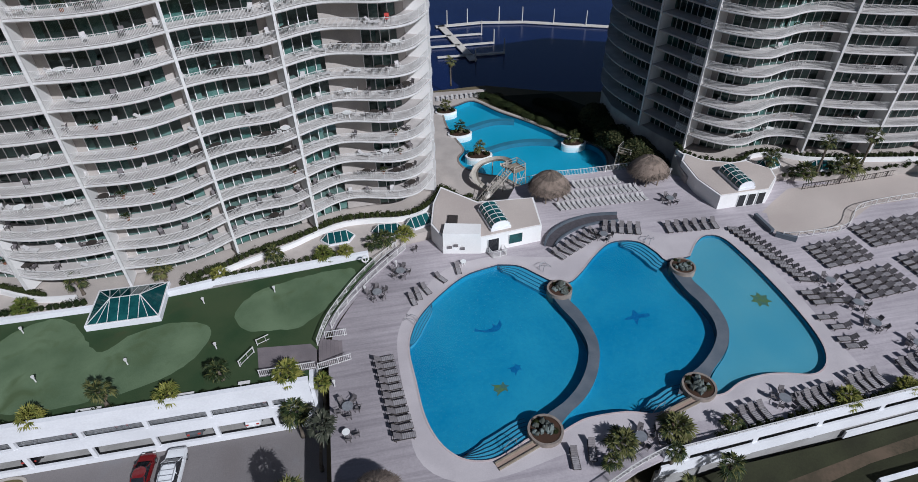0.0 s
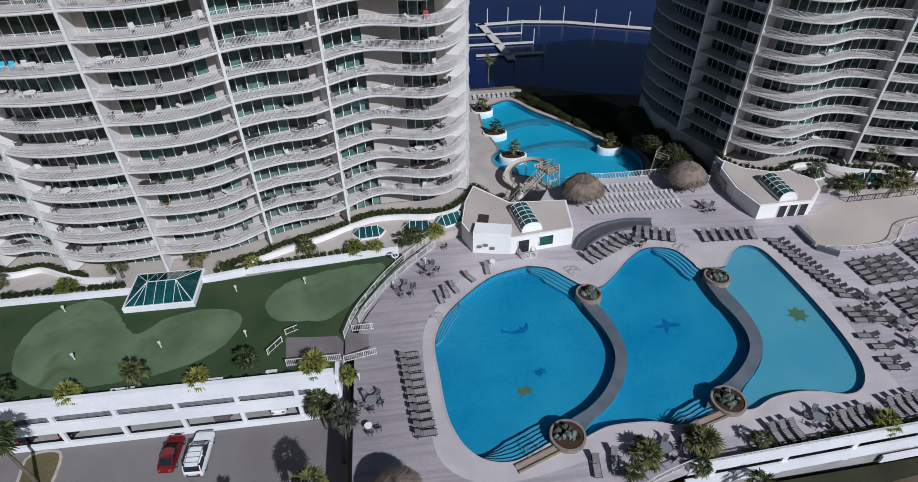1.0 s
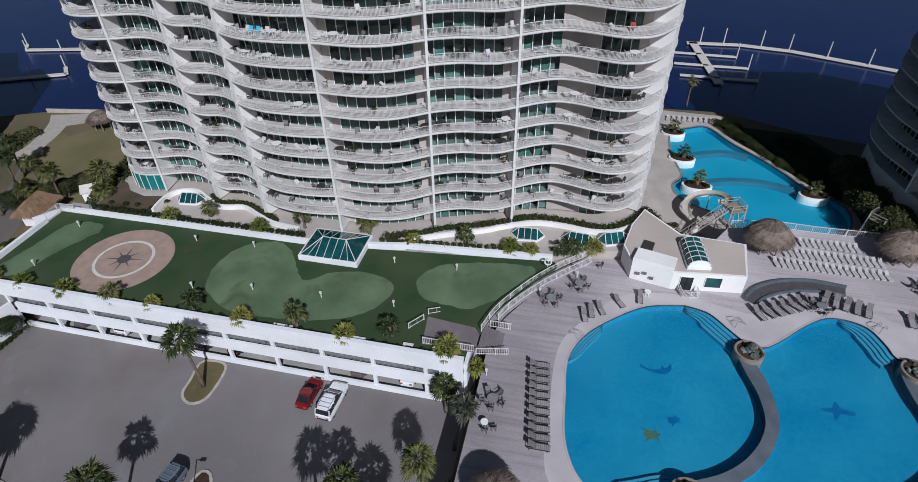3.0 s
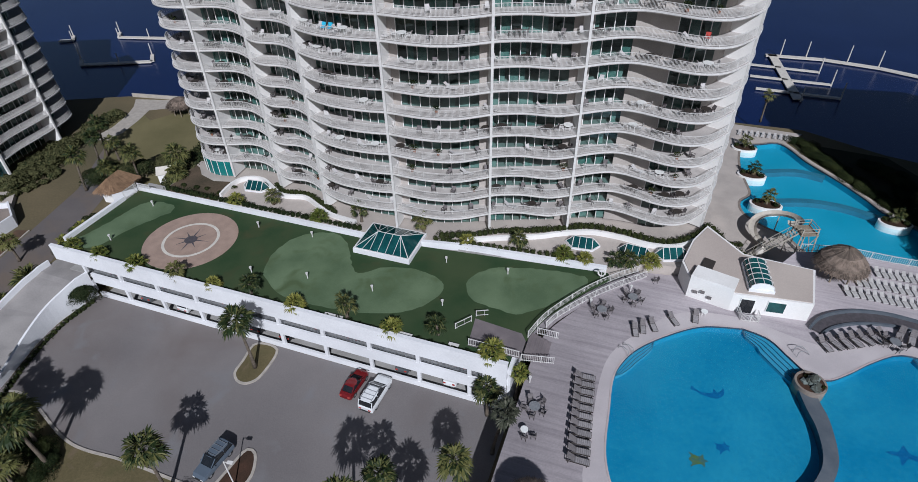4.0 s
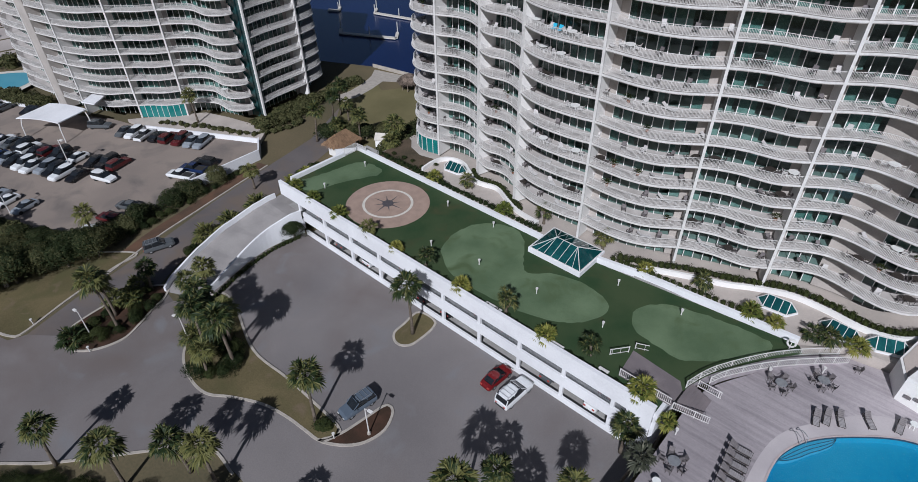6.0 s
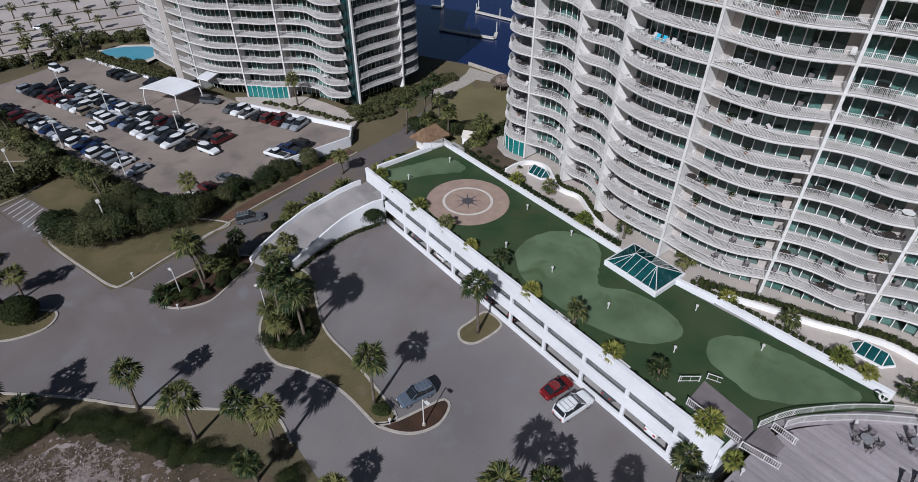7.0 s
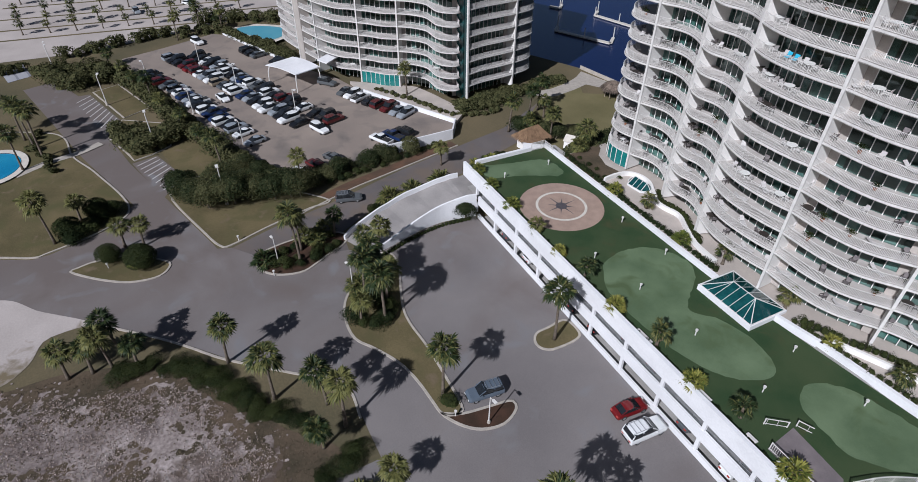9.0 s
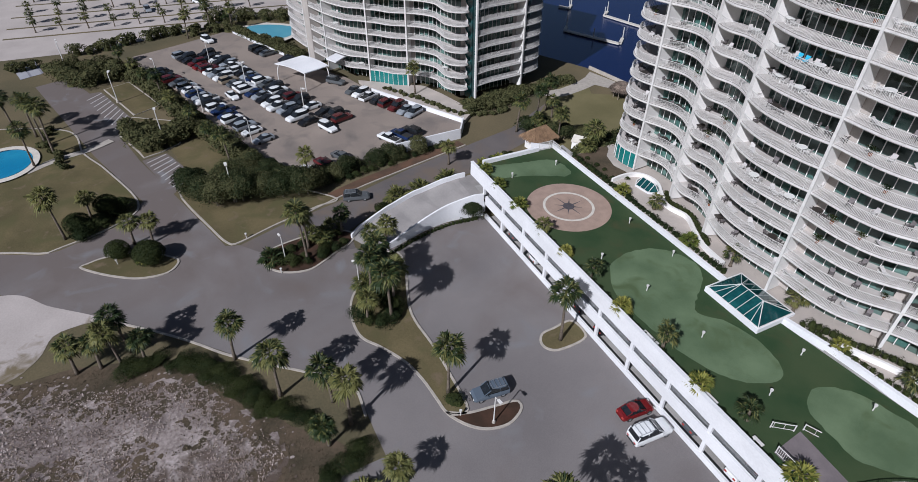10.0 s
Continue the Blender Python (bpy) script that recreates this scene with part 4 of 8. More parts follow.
SWIMMER = [(-1.7, -0.1), (-1.1, 0.15), (-0.5, 0.3), (0.1, 1.2), (0.45, 0.4), (1.1, 0.25), (1.7, 0.1), (1.6, -0.3), (0.9, -0.4), (0.2, -0.35), (-0.55, -1.3), (-0.6, -0.35), (-1.2, -0.3)]
flat_shape("floor_mosaic", SWIMMER, (29.9, 42.8), 1.0, 2, PD - 0.94, M_MOSAIC, "dark blue ray-shaped mosaic on the pool floor")
TURTLE = [(-0.8, 0), (-0.5, 0.4), (-0.75, 0.85), (-0.15, 0.55), (0.4, 0.45), (0.7, 0.75), (0.75, 0.2), (1.15, 0.0), (0.75, -0.2), (0.7, -0.75), (0.4, -0.45), (-0.15, -0.55), (-0.75, -0.85), (-0.5, -0.4)]
flat_shape("floor_mosaic", TURTLE, (10.9, 35.8), 0.95, 10, PD - 0.94, M_TURTLE, "green and ochre turtle-shaped mosaic on the pool floor")
flat_shape("floor_mosaic", TURTLE, (13.2, 38.0), 0.8, 30, PD - 0.94, M_MOSAIC, "blue turtle-shaped mosaic on the pool floor")
flat_shape("floor_mosaic", [(1.5 * math.cos(0.449 * k) * (1 if k % 2 else 0.62), 1.5 * math.sin(0.449 * k) * (1 if k % 2 else 0.62)) for k in range(14)], (46.0, 42.0), 0.9, 0, PD - 0.51, M_TURTLE, "green and red sea-creature mosaic on the shallow floor")

# south wall of the pool deck, over its own parking level
south = thing("deck_wall", "white parking wall below the pool deck with long openings", "garage wall", (40, 25.0, 0), kind="structure")
SW = 0.055


def south_at(x):
    return 24.1 + SW * (x - 25)


def south_box(nm, x0, x1, z0, z1, front, deep, material, lab=""):
    xm = (x0 + x1) / 2
    Geo().box((xm, south_at(xm) + front + deep / 2, (z0 + z1) / 2), ((x1 - x0) / math.cos(math.atan(SW)), deep, z1 - z0), math.atan(SW)).make(nm, material, south, lab)


south_box("parapet", 24, 108, 5.75, 7.0, 0.0, 0.5, M_WALL)
south_box("middle_band", 24, 108, 3.2, 4.9, -0.1, 0.22, M_WALL)
south_box("lower_band", 46.5, 108, 0.9, 2.1, -0.1, 0.22, M_WALL)
south_box("base_wall", 24, 108, 0.0, 3.1, 0.35, 0.3, M_SHADE, "grey concrete base")
for k in range(11):
    south_box("column", 26.4 + 7.6 * k, 27.0 + 7.6 * k, 2.7, 5.9, 0.06, 0.3, M_WALL)
low_wall = Geo().box((58, 20.9, 0.45), (22, 0.3, 0.9), 0.05).make("low_wall", M_WALL)
tagged(low_wall, "low white wall beside the service road", "wall", "", "structure")
bank = [(25.5, 23.9, 0.4), (32, 24.2, 1.7), (46, 25.0, 1.0), (60, 25.8, 0.5), (106, 28.3, 0.4)]
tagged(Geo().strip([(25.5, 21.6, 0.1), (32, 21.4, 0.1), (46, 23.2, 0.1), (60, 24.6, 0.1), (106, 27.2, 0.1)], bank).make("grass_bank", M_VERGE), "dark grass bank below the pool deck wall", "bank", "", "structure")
# the near-black tone carries the shade over this road
sheet("service_road", [(18, 19), (40, 20), (110, 19.6), (110, -10), (60, -6), (34, 8)], 0.05, M_INLAY, "dark service road with shade in its colour", "road")
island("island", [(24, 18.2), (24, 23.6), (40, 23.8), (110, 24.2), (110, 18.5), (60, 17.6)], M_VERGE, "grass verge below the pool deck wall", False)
sheet("dirt_path", [(33, 20.6), (37.4, 22.5), (47.7, 24.0), (60, 24.9), (60, 23.4), (48, 22.4), (38, 20.6)], 0.16, M_SEDGE, "bare brown path below the deck wall", "path")
sheet("roof_terrace", [(57.0, 57.6), (55.4, 54.2), (55.6, 52.3), (64.4, 51.9), (68, 53.6), (73.3, 56.2), (80.2, 56.4), (110, 58), (110, 64.5), (86, 63.2), (72, 62.8), (64, 62.8), (60.4, 60.6), (58.8, 59.6), (56.4, 58)], PD + 0.014, M_BEACH, "smooth beige terrace beside the sun deck", "paving")

# ---- towers ----


def smooth_path(path, half):
    a = np.array(path)
    out = []
    for i in range(len(a)):
        h = min(half, i, len(a) - 1 - i)
        out.append(tuple(a[i - h:i + h + 1].mean(0)))
    return out


def tower(label, ctrl, base, first, floors, dz, fins, back, tops, seed, solid=(), lobby=None, inset=2.5, plain=None, picket=0.026, pitch=0.14, notch=None):
    """A curved apartment tower: wavy balcony slabs with picket rails, set-back glazing in bays between white blade walls."""
    rng = random.Random(seed)
    step = 0.5
    edge = curve(ctrl, step)
    glaze = offset(smooth_path(edge, 11), inset)
    deep = offset(smooth_path(edge, 14), inset + 3.4)
    t = thing("apartment_tower", label, "apartment tower", (edge[len(edge) // 2][0], edge[len(edge) // 2][1], base), kind="structure")
    z_top = first + dz * tops
    # one solid block stands for the rooms, their dimness put into its colour
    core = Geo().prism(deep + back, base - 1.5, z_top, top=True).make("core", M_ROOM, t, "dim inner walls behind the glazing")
    near = [min(range(len(edge)), key=lambda i: (edge[i][0] - f[0]) ** 2 + (edge[i][1] - f[1]) ** 2) for f in fins]
    posts = [edge[i] for i in near]
    if notch is not None:
        # the balconies stop short of one blade wall and leave a tall glazed recess
        for i in range(near[notch] - 4, near[notch]):
            e, q = Vector(edge[i]), Vector(glaze[i])
            edge[i] = tuple(e.lerp(q, 0.86))
    # blade walls with a white post at the edge
    for i, post in zip(near, posts):
        e, q = Vector(post), Vector(glaze[i])
        d = (q - e).normalized()
        m, ln, rz = (e + q) / 2 + d * 0.2, (q - e).length + 0.7, math.atan2(d.y, d.x)
        Geo().box((m.x, m.y, (base + z_top) / 2), (ln, 0.28, z_top - base), rz).make("blade_wall", M_WHITE, t, "white full-height dividing wall")
        p = e - d * 0.06
        Geo().box((p.x, p.y, (base + z_top) / 2), (0.26, 0.32, z_top - base), rz).make("post", M_RAIL, t)
    cuts = [0, *sorted(near), len(edge) - 1]
    for k in range(-1, tops):
        z = first + dz * k
        if k >= 0:
            g = Geo()
            th = 0.26
            g.strip(at_z(edge, z - th), at_z(edge, z)).strip(at_z(edge, z), at_z(deep, z)).strip(at_z(deep, z - th), at_z(edge, z - th))
            slab = g.make("balcony_slab", M_SLAB, t)
            rim_ = offset(edge, -0.02)
            Geo().sweep(rim_[plain or 0:], 0.1, 0.2, z - 0.17).make("slab_edge", M_RAIL, slab, "white slab edge band")
            # duller band and no railing here put the flank's shade into the paint
            if plain:
                Geo().sweep(rim_[:plain + 1], 0.1, 0.2, z - 0.17).make("slab_edge", M_BEIGE, slab, "beige slab edge band with the flank's shade in its colour")
        if k >= floors:
            continue
        zf = z if k >= 0 else base
        if k >= 0:
            rail = offset(edge, 0.14)[plain or 0:]
            g = Geo().sweep(rail, 0.05, 0.04, z + 1.04).sweep(rail, 0.04, 0.04, z + 0.1)
            fine = curve(rail, pitch)
            for p in fine:
                g.box((p[0], p[1], z + 0.58), (picket, picket, 0.92), 0.3, caps=False)
            for p in fine[::13]:
                g.box((p[0], p[1], z + 0.55), (0.045, 0.045, 1.1), 0.3)
            tagged(g.make("railing", M_RAIL, t, "white picket railing"), kind="stuff")
        # glazing bay by bay
        for b, (i0, i1) in enumerate(zip(cuts, cuts[1:])):
            if i1 - i0 < 4:
                continue
            full = lobby is not None and k == -1 and b in lobby
            line_ = edge if full else glaze
            part_ = [line_[i] for i in range(i0, i1 + 1)]
            walls = random.Random(seed * 31 + b)
            w0, w1 = (0.03 + 0.03 * walls.random(), 0.88 + 0.06 * walls.random())
            glass, frame_, curt, wall = Geo(), Geo(), Geo(), Geo()
            pts = curve(part_, 1.2)
            n = len(pts) - 1
            head = zf + (2.5 if not full else 2.9)
            top = first + dz * (k + 1) - 0.26
            for j in range(n):
                a, c = pts[j], pts[j + 1]
                u = (j + 0.5) / n
                s_wall = (u < w0 or u > w1 or b in solid and (0.36 < u < 0.60 or u > 0.84)) and not full
                if s_wall:
                    wall.add([(a[0], a[1], zf), (c[0], c[1], zf), (c[0], c[1], head), (a[0], a[1], head)], [(0, 1, 2, 3)])
                else:
                    glass.add([(a[0], a[1], zf + 0.08), (c[0], c[1], zf + 0.08), (c[0], c[1], head), (a[0], a[1], head)], [(0, 1, 2, 3)])
                    frame_.box((a[0], a[1], (zf + head) / 2), (0.09, 0.09, head - zf), 0.2, caps=False)
                    if rng.random() < 0.36:
                        nx, ny = -(c[1] - a[1]), c[0] - a[0]
                        ln = math.hypot(nx, ny)
                        o = 0.3
                        f0, f1 = (0.0, 1.0) if rng.random() < 0.6 else (0.0, 0.55)
                        pa = (a[0] + (c[0] - a[0]) * f0 + nx / ln * o, a[1] + (c[1] - a[1]) * f0 + ny / ln * o)
                        pc = (a[0] + (c[0] - a[0]) * f1 + nx / ln * o, a[1] + (c[1] - a[1]) * f1 + ny / ln * o)
                        curt.add([(pa[0], pa[1], zf + 0.05), (pc[0], pc[1], zf + 0.05), (pc[0], pc[1], head), (pa[0], pa[1], head)], [(0, 1, 2, 3)])
                wall.add([(a[0], a[1], head), (c[0], c[1], head), (c[0], c[1], top), (a[0], a[1], top)], [(0, 1, 2, 3)])
            if glass.v:
                gl = glass.make("window", M_TEAL if full else M_GLASS, t)
                gl.visible_shadow = False
                frame_.make("window_frame", M_FRAME, gl)
                if curt.v:
                    curt.make("curtain", M_CURTAIN, gl, "drawn pale grey curtains")
            wall.make("wall", M_BEIGE, t)
    return t, edge, glaze


MAIN = [(-60, 84), (-66, 76), (-69.2, 69.5), (-69.4, 65.6), (-67.6, 63.0), (-65.0, 62.0), (-62, 62.5), (-58.5, 63.8), (-56, 63.7), (-53.4, 62.5), (-51.5, 61.3), (-49.6, 60.9), (-47.7, 61.2), (-46, 61.0), (-44.3, 60.2), (-42.6, 59.2), (-40.6, 58.4), (-38.3, 57.9), (-35.3, 57.8), (-32.7, 58.0), (-30.9, 58.3), (-28.5, 58.2),
        (-26, 58.2), (-23.5, 58.6), (-21.3, 59.5), (-18.1, 61.7), (-16.2, 62.6), (-14.2, 63.2), (-12.2, 63.4), (-10.2, 63.8), (-8.2, 65.0), (-6.2, 66.4), (-4.6, 67.3), (-3, 67.8), (-1.4, 67.7), (0.6, 67.2), (2.4, 66.7), (4.2, 66.5), (6, 66.9), (7.4, 67.9), (8.6, 69.6), (9.8, 72), (10.4, 76), (9.5, 82), (6, 88)]
main_tower, M_EDGE, M_GLAZE = tower("tall white apartment tower with wavy balconies on every floor", MAIN, 7.9, 10.85, 12, 2.97, [(-62.0, 62.5), (-52.6, 61.9), (-43.2, 59.4), (-30.9, 58.3), (-18.1, 61.7), (-8.1, 65.1), (9.6, 71.6)], [(2, 90), (-30, 92), (-56, 88)], 12, 11, solid=(6,), lobby=(0,))
RIGHT = [(54, 112), (47.5, 100), (46.6, 93), (48.2, 86.6), (50.6, 80), (52.4, 75.4), (54.8, 72.3), (56.6, 70.8), (58.8, 70.1), (60.6, 70.4), (62.6, 71.2), (64.4, 71.7), (66.2, 71.7), (68, 71.2), (69.8, 70.3), (71.6, 69.2), (73.3, 68.5), (76.2, 67.5), (79.7, 66.5), (83, 65.9), (90, 65.2), (97, 66.5), (104, 70), (110, 78)]
right_tower, R_EDGE, R_GLAZE = tower("tall white apartment tower with wavy balconies and a shaded flank", RIGHT, 7.9, 10.75, 9, 2.85, [(49.0, 84.5), (52.6, 75.2), (70.6, 69.8), (80.0, 66.5), (92, 65.3)], [(108, 100), (80, 112)], 10, 12, plain=74, picket=0.04, pitch=0.14)
LEFT = [(-186, 62), (-183, 45), (-174, 33), (-166, 29.0), (-158, 29.6), (-153, 30.8), (-149, 31.6), (-145, 32.6), (-140.6, 34.0), (-136, 36.3), (-133.6, 39.1), (-132.2, 40.4), (-130.4, 42.3), (-127.6, 44.6), (-125.8, 47.4), (-123.4, 50.4), (-120.4, 52.3), (-117.6, 52.4), (-115, 52.4), (-113, 53.4), (-111.6, 55.6), (-112.2, 57.8), (-112.6, 60.2), (-113.4, 63.5), (-113.9, 68.6), (-114.4, 72.4), (-115.8, 77.4), (-118.5, 79.6), (-126, 84)]
left_tower, L_EDGE, L_GLAZE = tower("tall white apartment tower with wavy balconies beyond the parking deck", LEFT, 0.8, 3.8, 10, 2.85, [(-153.5, 30.8), (-143.5, 33.0), (-132.2, 40.4), (-125.8, 47.4), (-112.3, 59.0), (-114.4, 72.2)], [(-140, 90), (-175, 75)], 11, 13, lobby=(3,), picket=0.034, pitch=0.13, notch=4)
Geo().prism([(-154, 30.5), (-150.4, 31.2), (-151, 35), (-154.6, 34)], 0.8, 35).make("stair_shaft", M_BEIGE, left_tower, "plain beige stair shaft")
Geo().prism([(-112.6, 57.9), (-112.9, 59.3), (-115.4, 59.4), (-115.4, 57.4)], 0.8, 35).make("glass_shaft", mat("dark_teal_shaft_glass", (0.008, 0.050, 0.054), (0.018, 0.085, 0.088), 0.5, 3, 0.06, 0.0, spec=0.7), left_tower, "dark glass shaft at the corner")

# ---- terraces, skylights, pool houses, fences ----
sheet("terrace", [(-70.4, 55.5), (-34.7, 55.6), (-34.7, 58), (-26.4, 58), (-26.4, 56.7), (-1.6, 59.2), (3.3, 61.4), (8.2, 62.2), (11.2, 71.4), (11, 92), (-72, 92)], 7.62, M_TERRACE, "pale concrete terrace at the foot of the tower", "terrace", skirt=7.6)
sheet("terrace", [(49, 67.5), (58.7, 65.8), (65.5, 65), (72, 62.9), (110, 62.3), (110, 100), (60, 110), (54, 98), (54, 84), (52.4, 76.6), (50.6, 74.6), (49.5, 70.6)], 7.62, M_TERRACE, "pale concrete terrace at the foot of the tower", "terrace", skirt=7.6)
for p in ([(-20.5, 58.4), (-16, 60.4), (-11.5, 62.2), (-8.5, 63.9), (-4.7, 65.5), (-0.6, 65.6), (3.3, 65.1), (6.3, 65.7), (8.5, 67.4), (10.4, 71.2), (11.9, 68.6), (14.2, 64.6)], [(-60.4, 57.0), (-60.7, 59.6), (-60.2, 61.8), (-58.6, 62.9), (-56.4, 62.9), (-54.0, 61.6), (-51.6, 60.2), (-50, 60.1), (-47.4, 60.6), (-44.4, 59.2), (-41.2, 57.8), (-37, 57.3)],
          [(52.3, 76.6), (51.0, 73.9), (53, 70.6), (57.1, 68.8), (59.8, 69.0), (62.3, 70.5), (66.4, 70.2), (70.1, 67.9), (76.2, 66.3), (88, 64)]):
    tagged(Geo().sweep(curve(p, 0.6), 0.35, 0.8, 7.55).make("garden_wall", M_WHITE), "low curved white garden wall below the balconies", "garden wall", "", "structure")


def skylight(cx, cy, z, lx, ly, h, turn, label, curb=0.5, ridge=0.5, bays=5, hexa=False):
    """A glazed hip roof with white bars on a white curb."""
    t = thing("skylight", label, "skylight", (cx, cy, z))
    co, si = math.cos(radians(turn)), math.sin(radians(turn))

    def w(x, y, zz):
        return (cx + x * co - y * si, cy + x * si + y * co, zz)

    base = [(-lx / 2, -ly / 2), (lx / 2, -ly / 2), (lx / 2, ly / 2), (-lx / 2, ly / 2)]
    if hexa:
        base = [(-lx / 2, 0), (-lx / 3.4, -ly / 2), (lx / 3.4, -ly / 2), (lx / 2, 0), (lx / 3.4, ly / 2), (-lx / 3.4, ly / 2)]
    zb = z + curb
    Geo().prism([w(x * 1.04, y * 1.06, 0)[:2] for x, y in base], z, zb).make("curb", M_WALL, t)
    r = lx * ridge / 2
    ra, rb = w(-r, 0, zb + h), w(r, 0, zb + h)
    g, bars = Geo(), []
    pts = [w(x, y, zb + 0.02) for x, y in base]
    n = len(pts)
    for i in range(n):
        a, b = pts[i], pts[(i + 1) % n]
        xa, xb = base[i][0], base[(i + 1) % n][0]
        ta, tb = (ra if xa < 0 else rb), (ra if xb < 0 else rb)
        if ta == tb:
            g.add([a, b, ta], [(0, 1, 2)])
        else:
            g.add([a, b, tb, ta], [(0, 1, 2, 3)])
            for k in range(1, bays):
                u = k / bays
                p = Vector(a).lerp(Vector(b), u)
                v = (max(-r, min(r, xa + (xb - xa) * u)) + r) / (2 * r)
                q = Vector(ra).lerp(Vector(rb), v)
                bars.append((p, q, 0.06))
        bars.append((a, ta, 0.09))
        bars.append((a, b, 0.11))
    bars.append((ra, rb, 0.09))
    g.make("glazing", M_TEALROOF, t, "dark teal glazing")
    for p, q, w_ in bars:
        Geo().bar(p, q, w_).make("glazing_bar", M_RAIL, t)
    return t


M_TEALROOF = mat("dark_teal_roof_glass", (0.006, 0.045, 0.048), (0.014, 0.085, 0.085), 0.6, 3, 0.07, 0.0, spec=0.6, random_mix=0.5)
skylight(-30.5, 54.9, TURF, 8.0, 5.9, 1.2, 0, "large hipped teal glass skylight with white bars on the roof", 0.75, 0.42, 7)
for x, y, tu in ((-5.3, 62.9, 4), (1.7, 63.2, -4), (6.2, 64.3, 20), (-56.7, 61.2, 6)):
    skylight(x, y, 7.62, 4.6, 2.6, 1.1, tu, "small six-sided teal glass skylight on the terrace", 0.22, 0.55, 3, True)
for x, y, tu in ((63.5, 68, 10), (71.5, 65.6, -14)):
    skylight(x, y, 7.62, 4.6, 2.6, 1.1, tu, "small six-sided teal glass skylight on the terrace", 0.22, 0.55, 3, True)


def vault_skylight(cx, cy, z, length, width, rise, turn, label, bays=5):
    """A glazed barrel vault with white bars on a white curb; its axis runs along its length."""
    t = thing("skylight", label, "skylight", (cx, cy, z))
    co, si = math.cos(radians(turn)), math.sin(radians(turn))

    def w(u, v, k):
        return (cx + u * co - v * si, cy + u * si + v * co, z + k)

    def arch(u, grow=0.0):
        return [w(u, -(width / 2 + grow) * math.cos(math.pi * k / 8), 0.4 + (rise + grow) * math.sin(math.pi * k / 8) ** 0.8) for k in range(9)]

    Geo().prism([w(u * length / 2 * 1.05, v * width / 2 * 1.08, 0)[:2] for u, v in ((-1, -1), (1, -1), (1, 1), (-1, 1))], z, z + 0.42).make("curb", M_WALL, t)
    for b in range(bays):
        u0, u1 = -length / 2 + length * b / bays, -length / 2 + length * (b + 1) / bays
        Geo().strip(arch(u0), arch(u1)).make("pane", M_TEALROOF, t, "curved teal glass pane")
    for u in (-length / 2, length / 2):
        Geo().add(arch(u), [tuple(range(9))]).make("end_wall", M_WALL if u < 0 else M_TEALROOF, t)
    for b in range(bays + 1):
        Geo().tube(arch(-length / 2 + length * b / bays, 0.02), 0.05, 5).make("rib", M_RAIL, t)
    for k in (2, 4, 6):
        a, b = arch(-length / 2, 0.02)[k], arch(length / 2, 0.02)[k]
        Geo().bar(a, b, 0.07).make("glazing_bar", M_RAIL, t)
    return t


def opening(t, x, y, z, w, h, turn, name, glass_mat, label):
    """A framed door or window on a wall face."""
    fr = Geo().box((x, y, z + h / 2), (w + 0.16, 0.08, h + 0.16), radians(turn)).make(name, M_FRAME, t, label)
    a = radians(turn - 90)
    Geo().box((x + 0.045 * math.cos(a), y + 0.045 * math.sin(a), z + h / 2), (w, 0.05, h), radians(turn)).make("pane", glass_mat, fr, "dark glass pane")


house = thing("pool_house", "white stucco pool house with a flat beige roof beside the deck", "pool house", (14, 60, PD))
Geo().prism([(8.6, 58.35), (13.6, 57.3), (22.4, 58.3), (23.2, 65.0), (15, 65.6), (12.6, 68.2), (10.4, 70.6), (8.6, 66.6), (7.5, 61.6)], PD, 9.05).make("wall", M_WHITE, house)
Geo().prism([(8.8, 58.6), (13.6, 57.55), (22.2, 58.5), (22.9, 64.8), (14.8, 65.3), (12.4, 67.9), (10.4, 70.0), (8.8, 66.4), (7.75, 61.7)], 9.05, 9.12).make("roof", M_BEACH, house, "flat beige gravel roof")
Geo().prism([(8.6, 58.35), (13.55, 57.28), (14.1, 59.4), (9.3, 60.6)], 9.05, 9.75).make("raised_parapet", M_WHITE, house)
# flat dark slab painted in place of the shadow behind the parapet
Geo().prism([(9.6, 60.9), (11.0, 60.5), (11.5, 62.6), (10.2, 63.0)], 9.12, 9.3).make("roof_hatch", M_BRONZE, house, "dark slab for the raised parapet's shadow")
opening(house, 15.4, 57.46, PD + 0.05, 1.5, 2.1, 6.5, "door", M_CARGLASS, "glazed door in a white frame")
opening(house, 18.6, 57.82, PD + 0.75, 1.9, 1.5, 6.5, "window", M_TEALROOF, "dark window in a white frame")
for x, z in ((9.5, 7.6), (10.3, 7.9), (11.2, 7.4)):
    Geo().box((x, 58.1 - (x - 8.6) * 0.21, z), (0.5, 0.1, 0.4), -0.21).make("sign_plate", M_SLING, house, "small dark wall plate")
vault_skylight(16.3, 60.9, 9.1, 4.9, 2.7, 1.0, 98, "vaulted teal glass skylight on the pool house roof")
house2 = thing("pool_house", "white stucco pool house with glazed doors beside the sun deck", "pool house", (55, 62, PD))
Geo().prism([(49.2, 65.0), (50.3, 60.1), (58.4, 60.2), (61.2, 62.8), (62, 65.4), (59.6, 68.4), (57.1, 68.3), (53.0, 70.1), (51.2, 72.6), (49.6, 70.6)], PD, 8.7).make("wall", M_WHITE, house2)
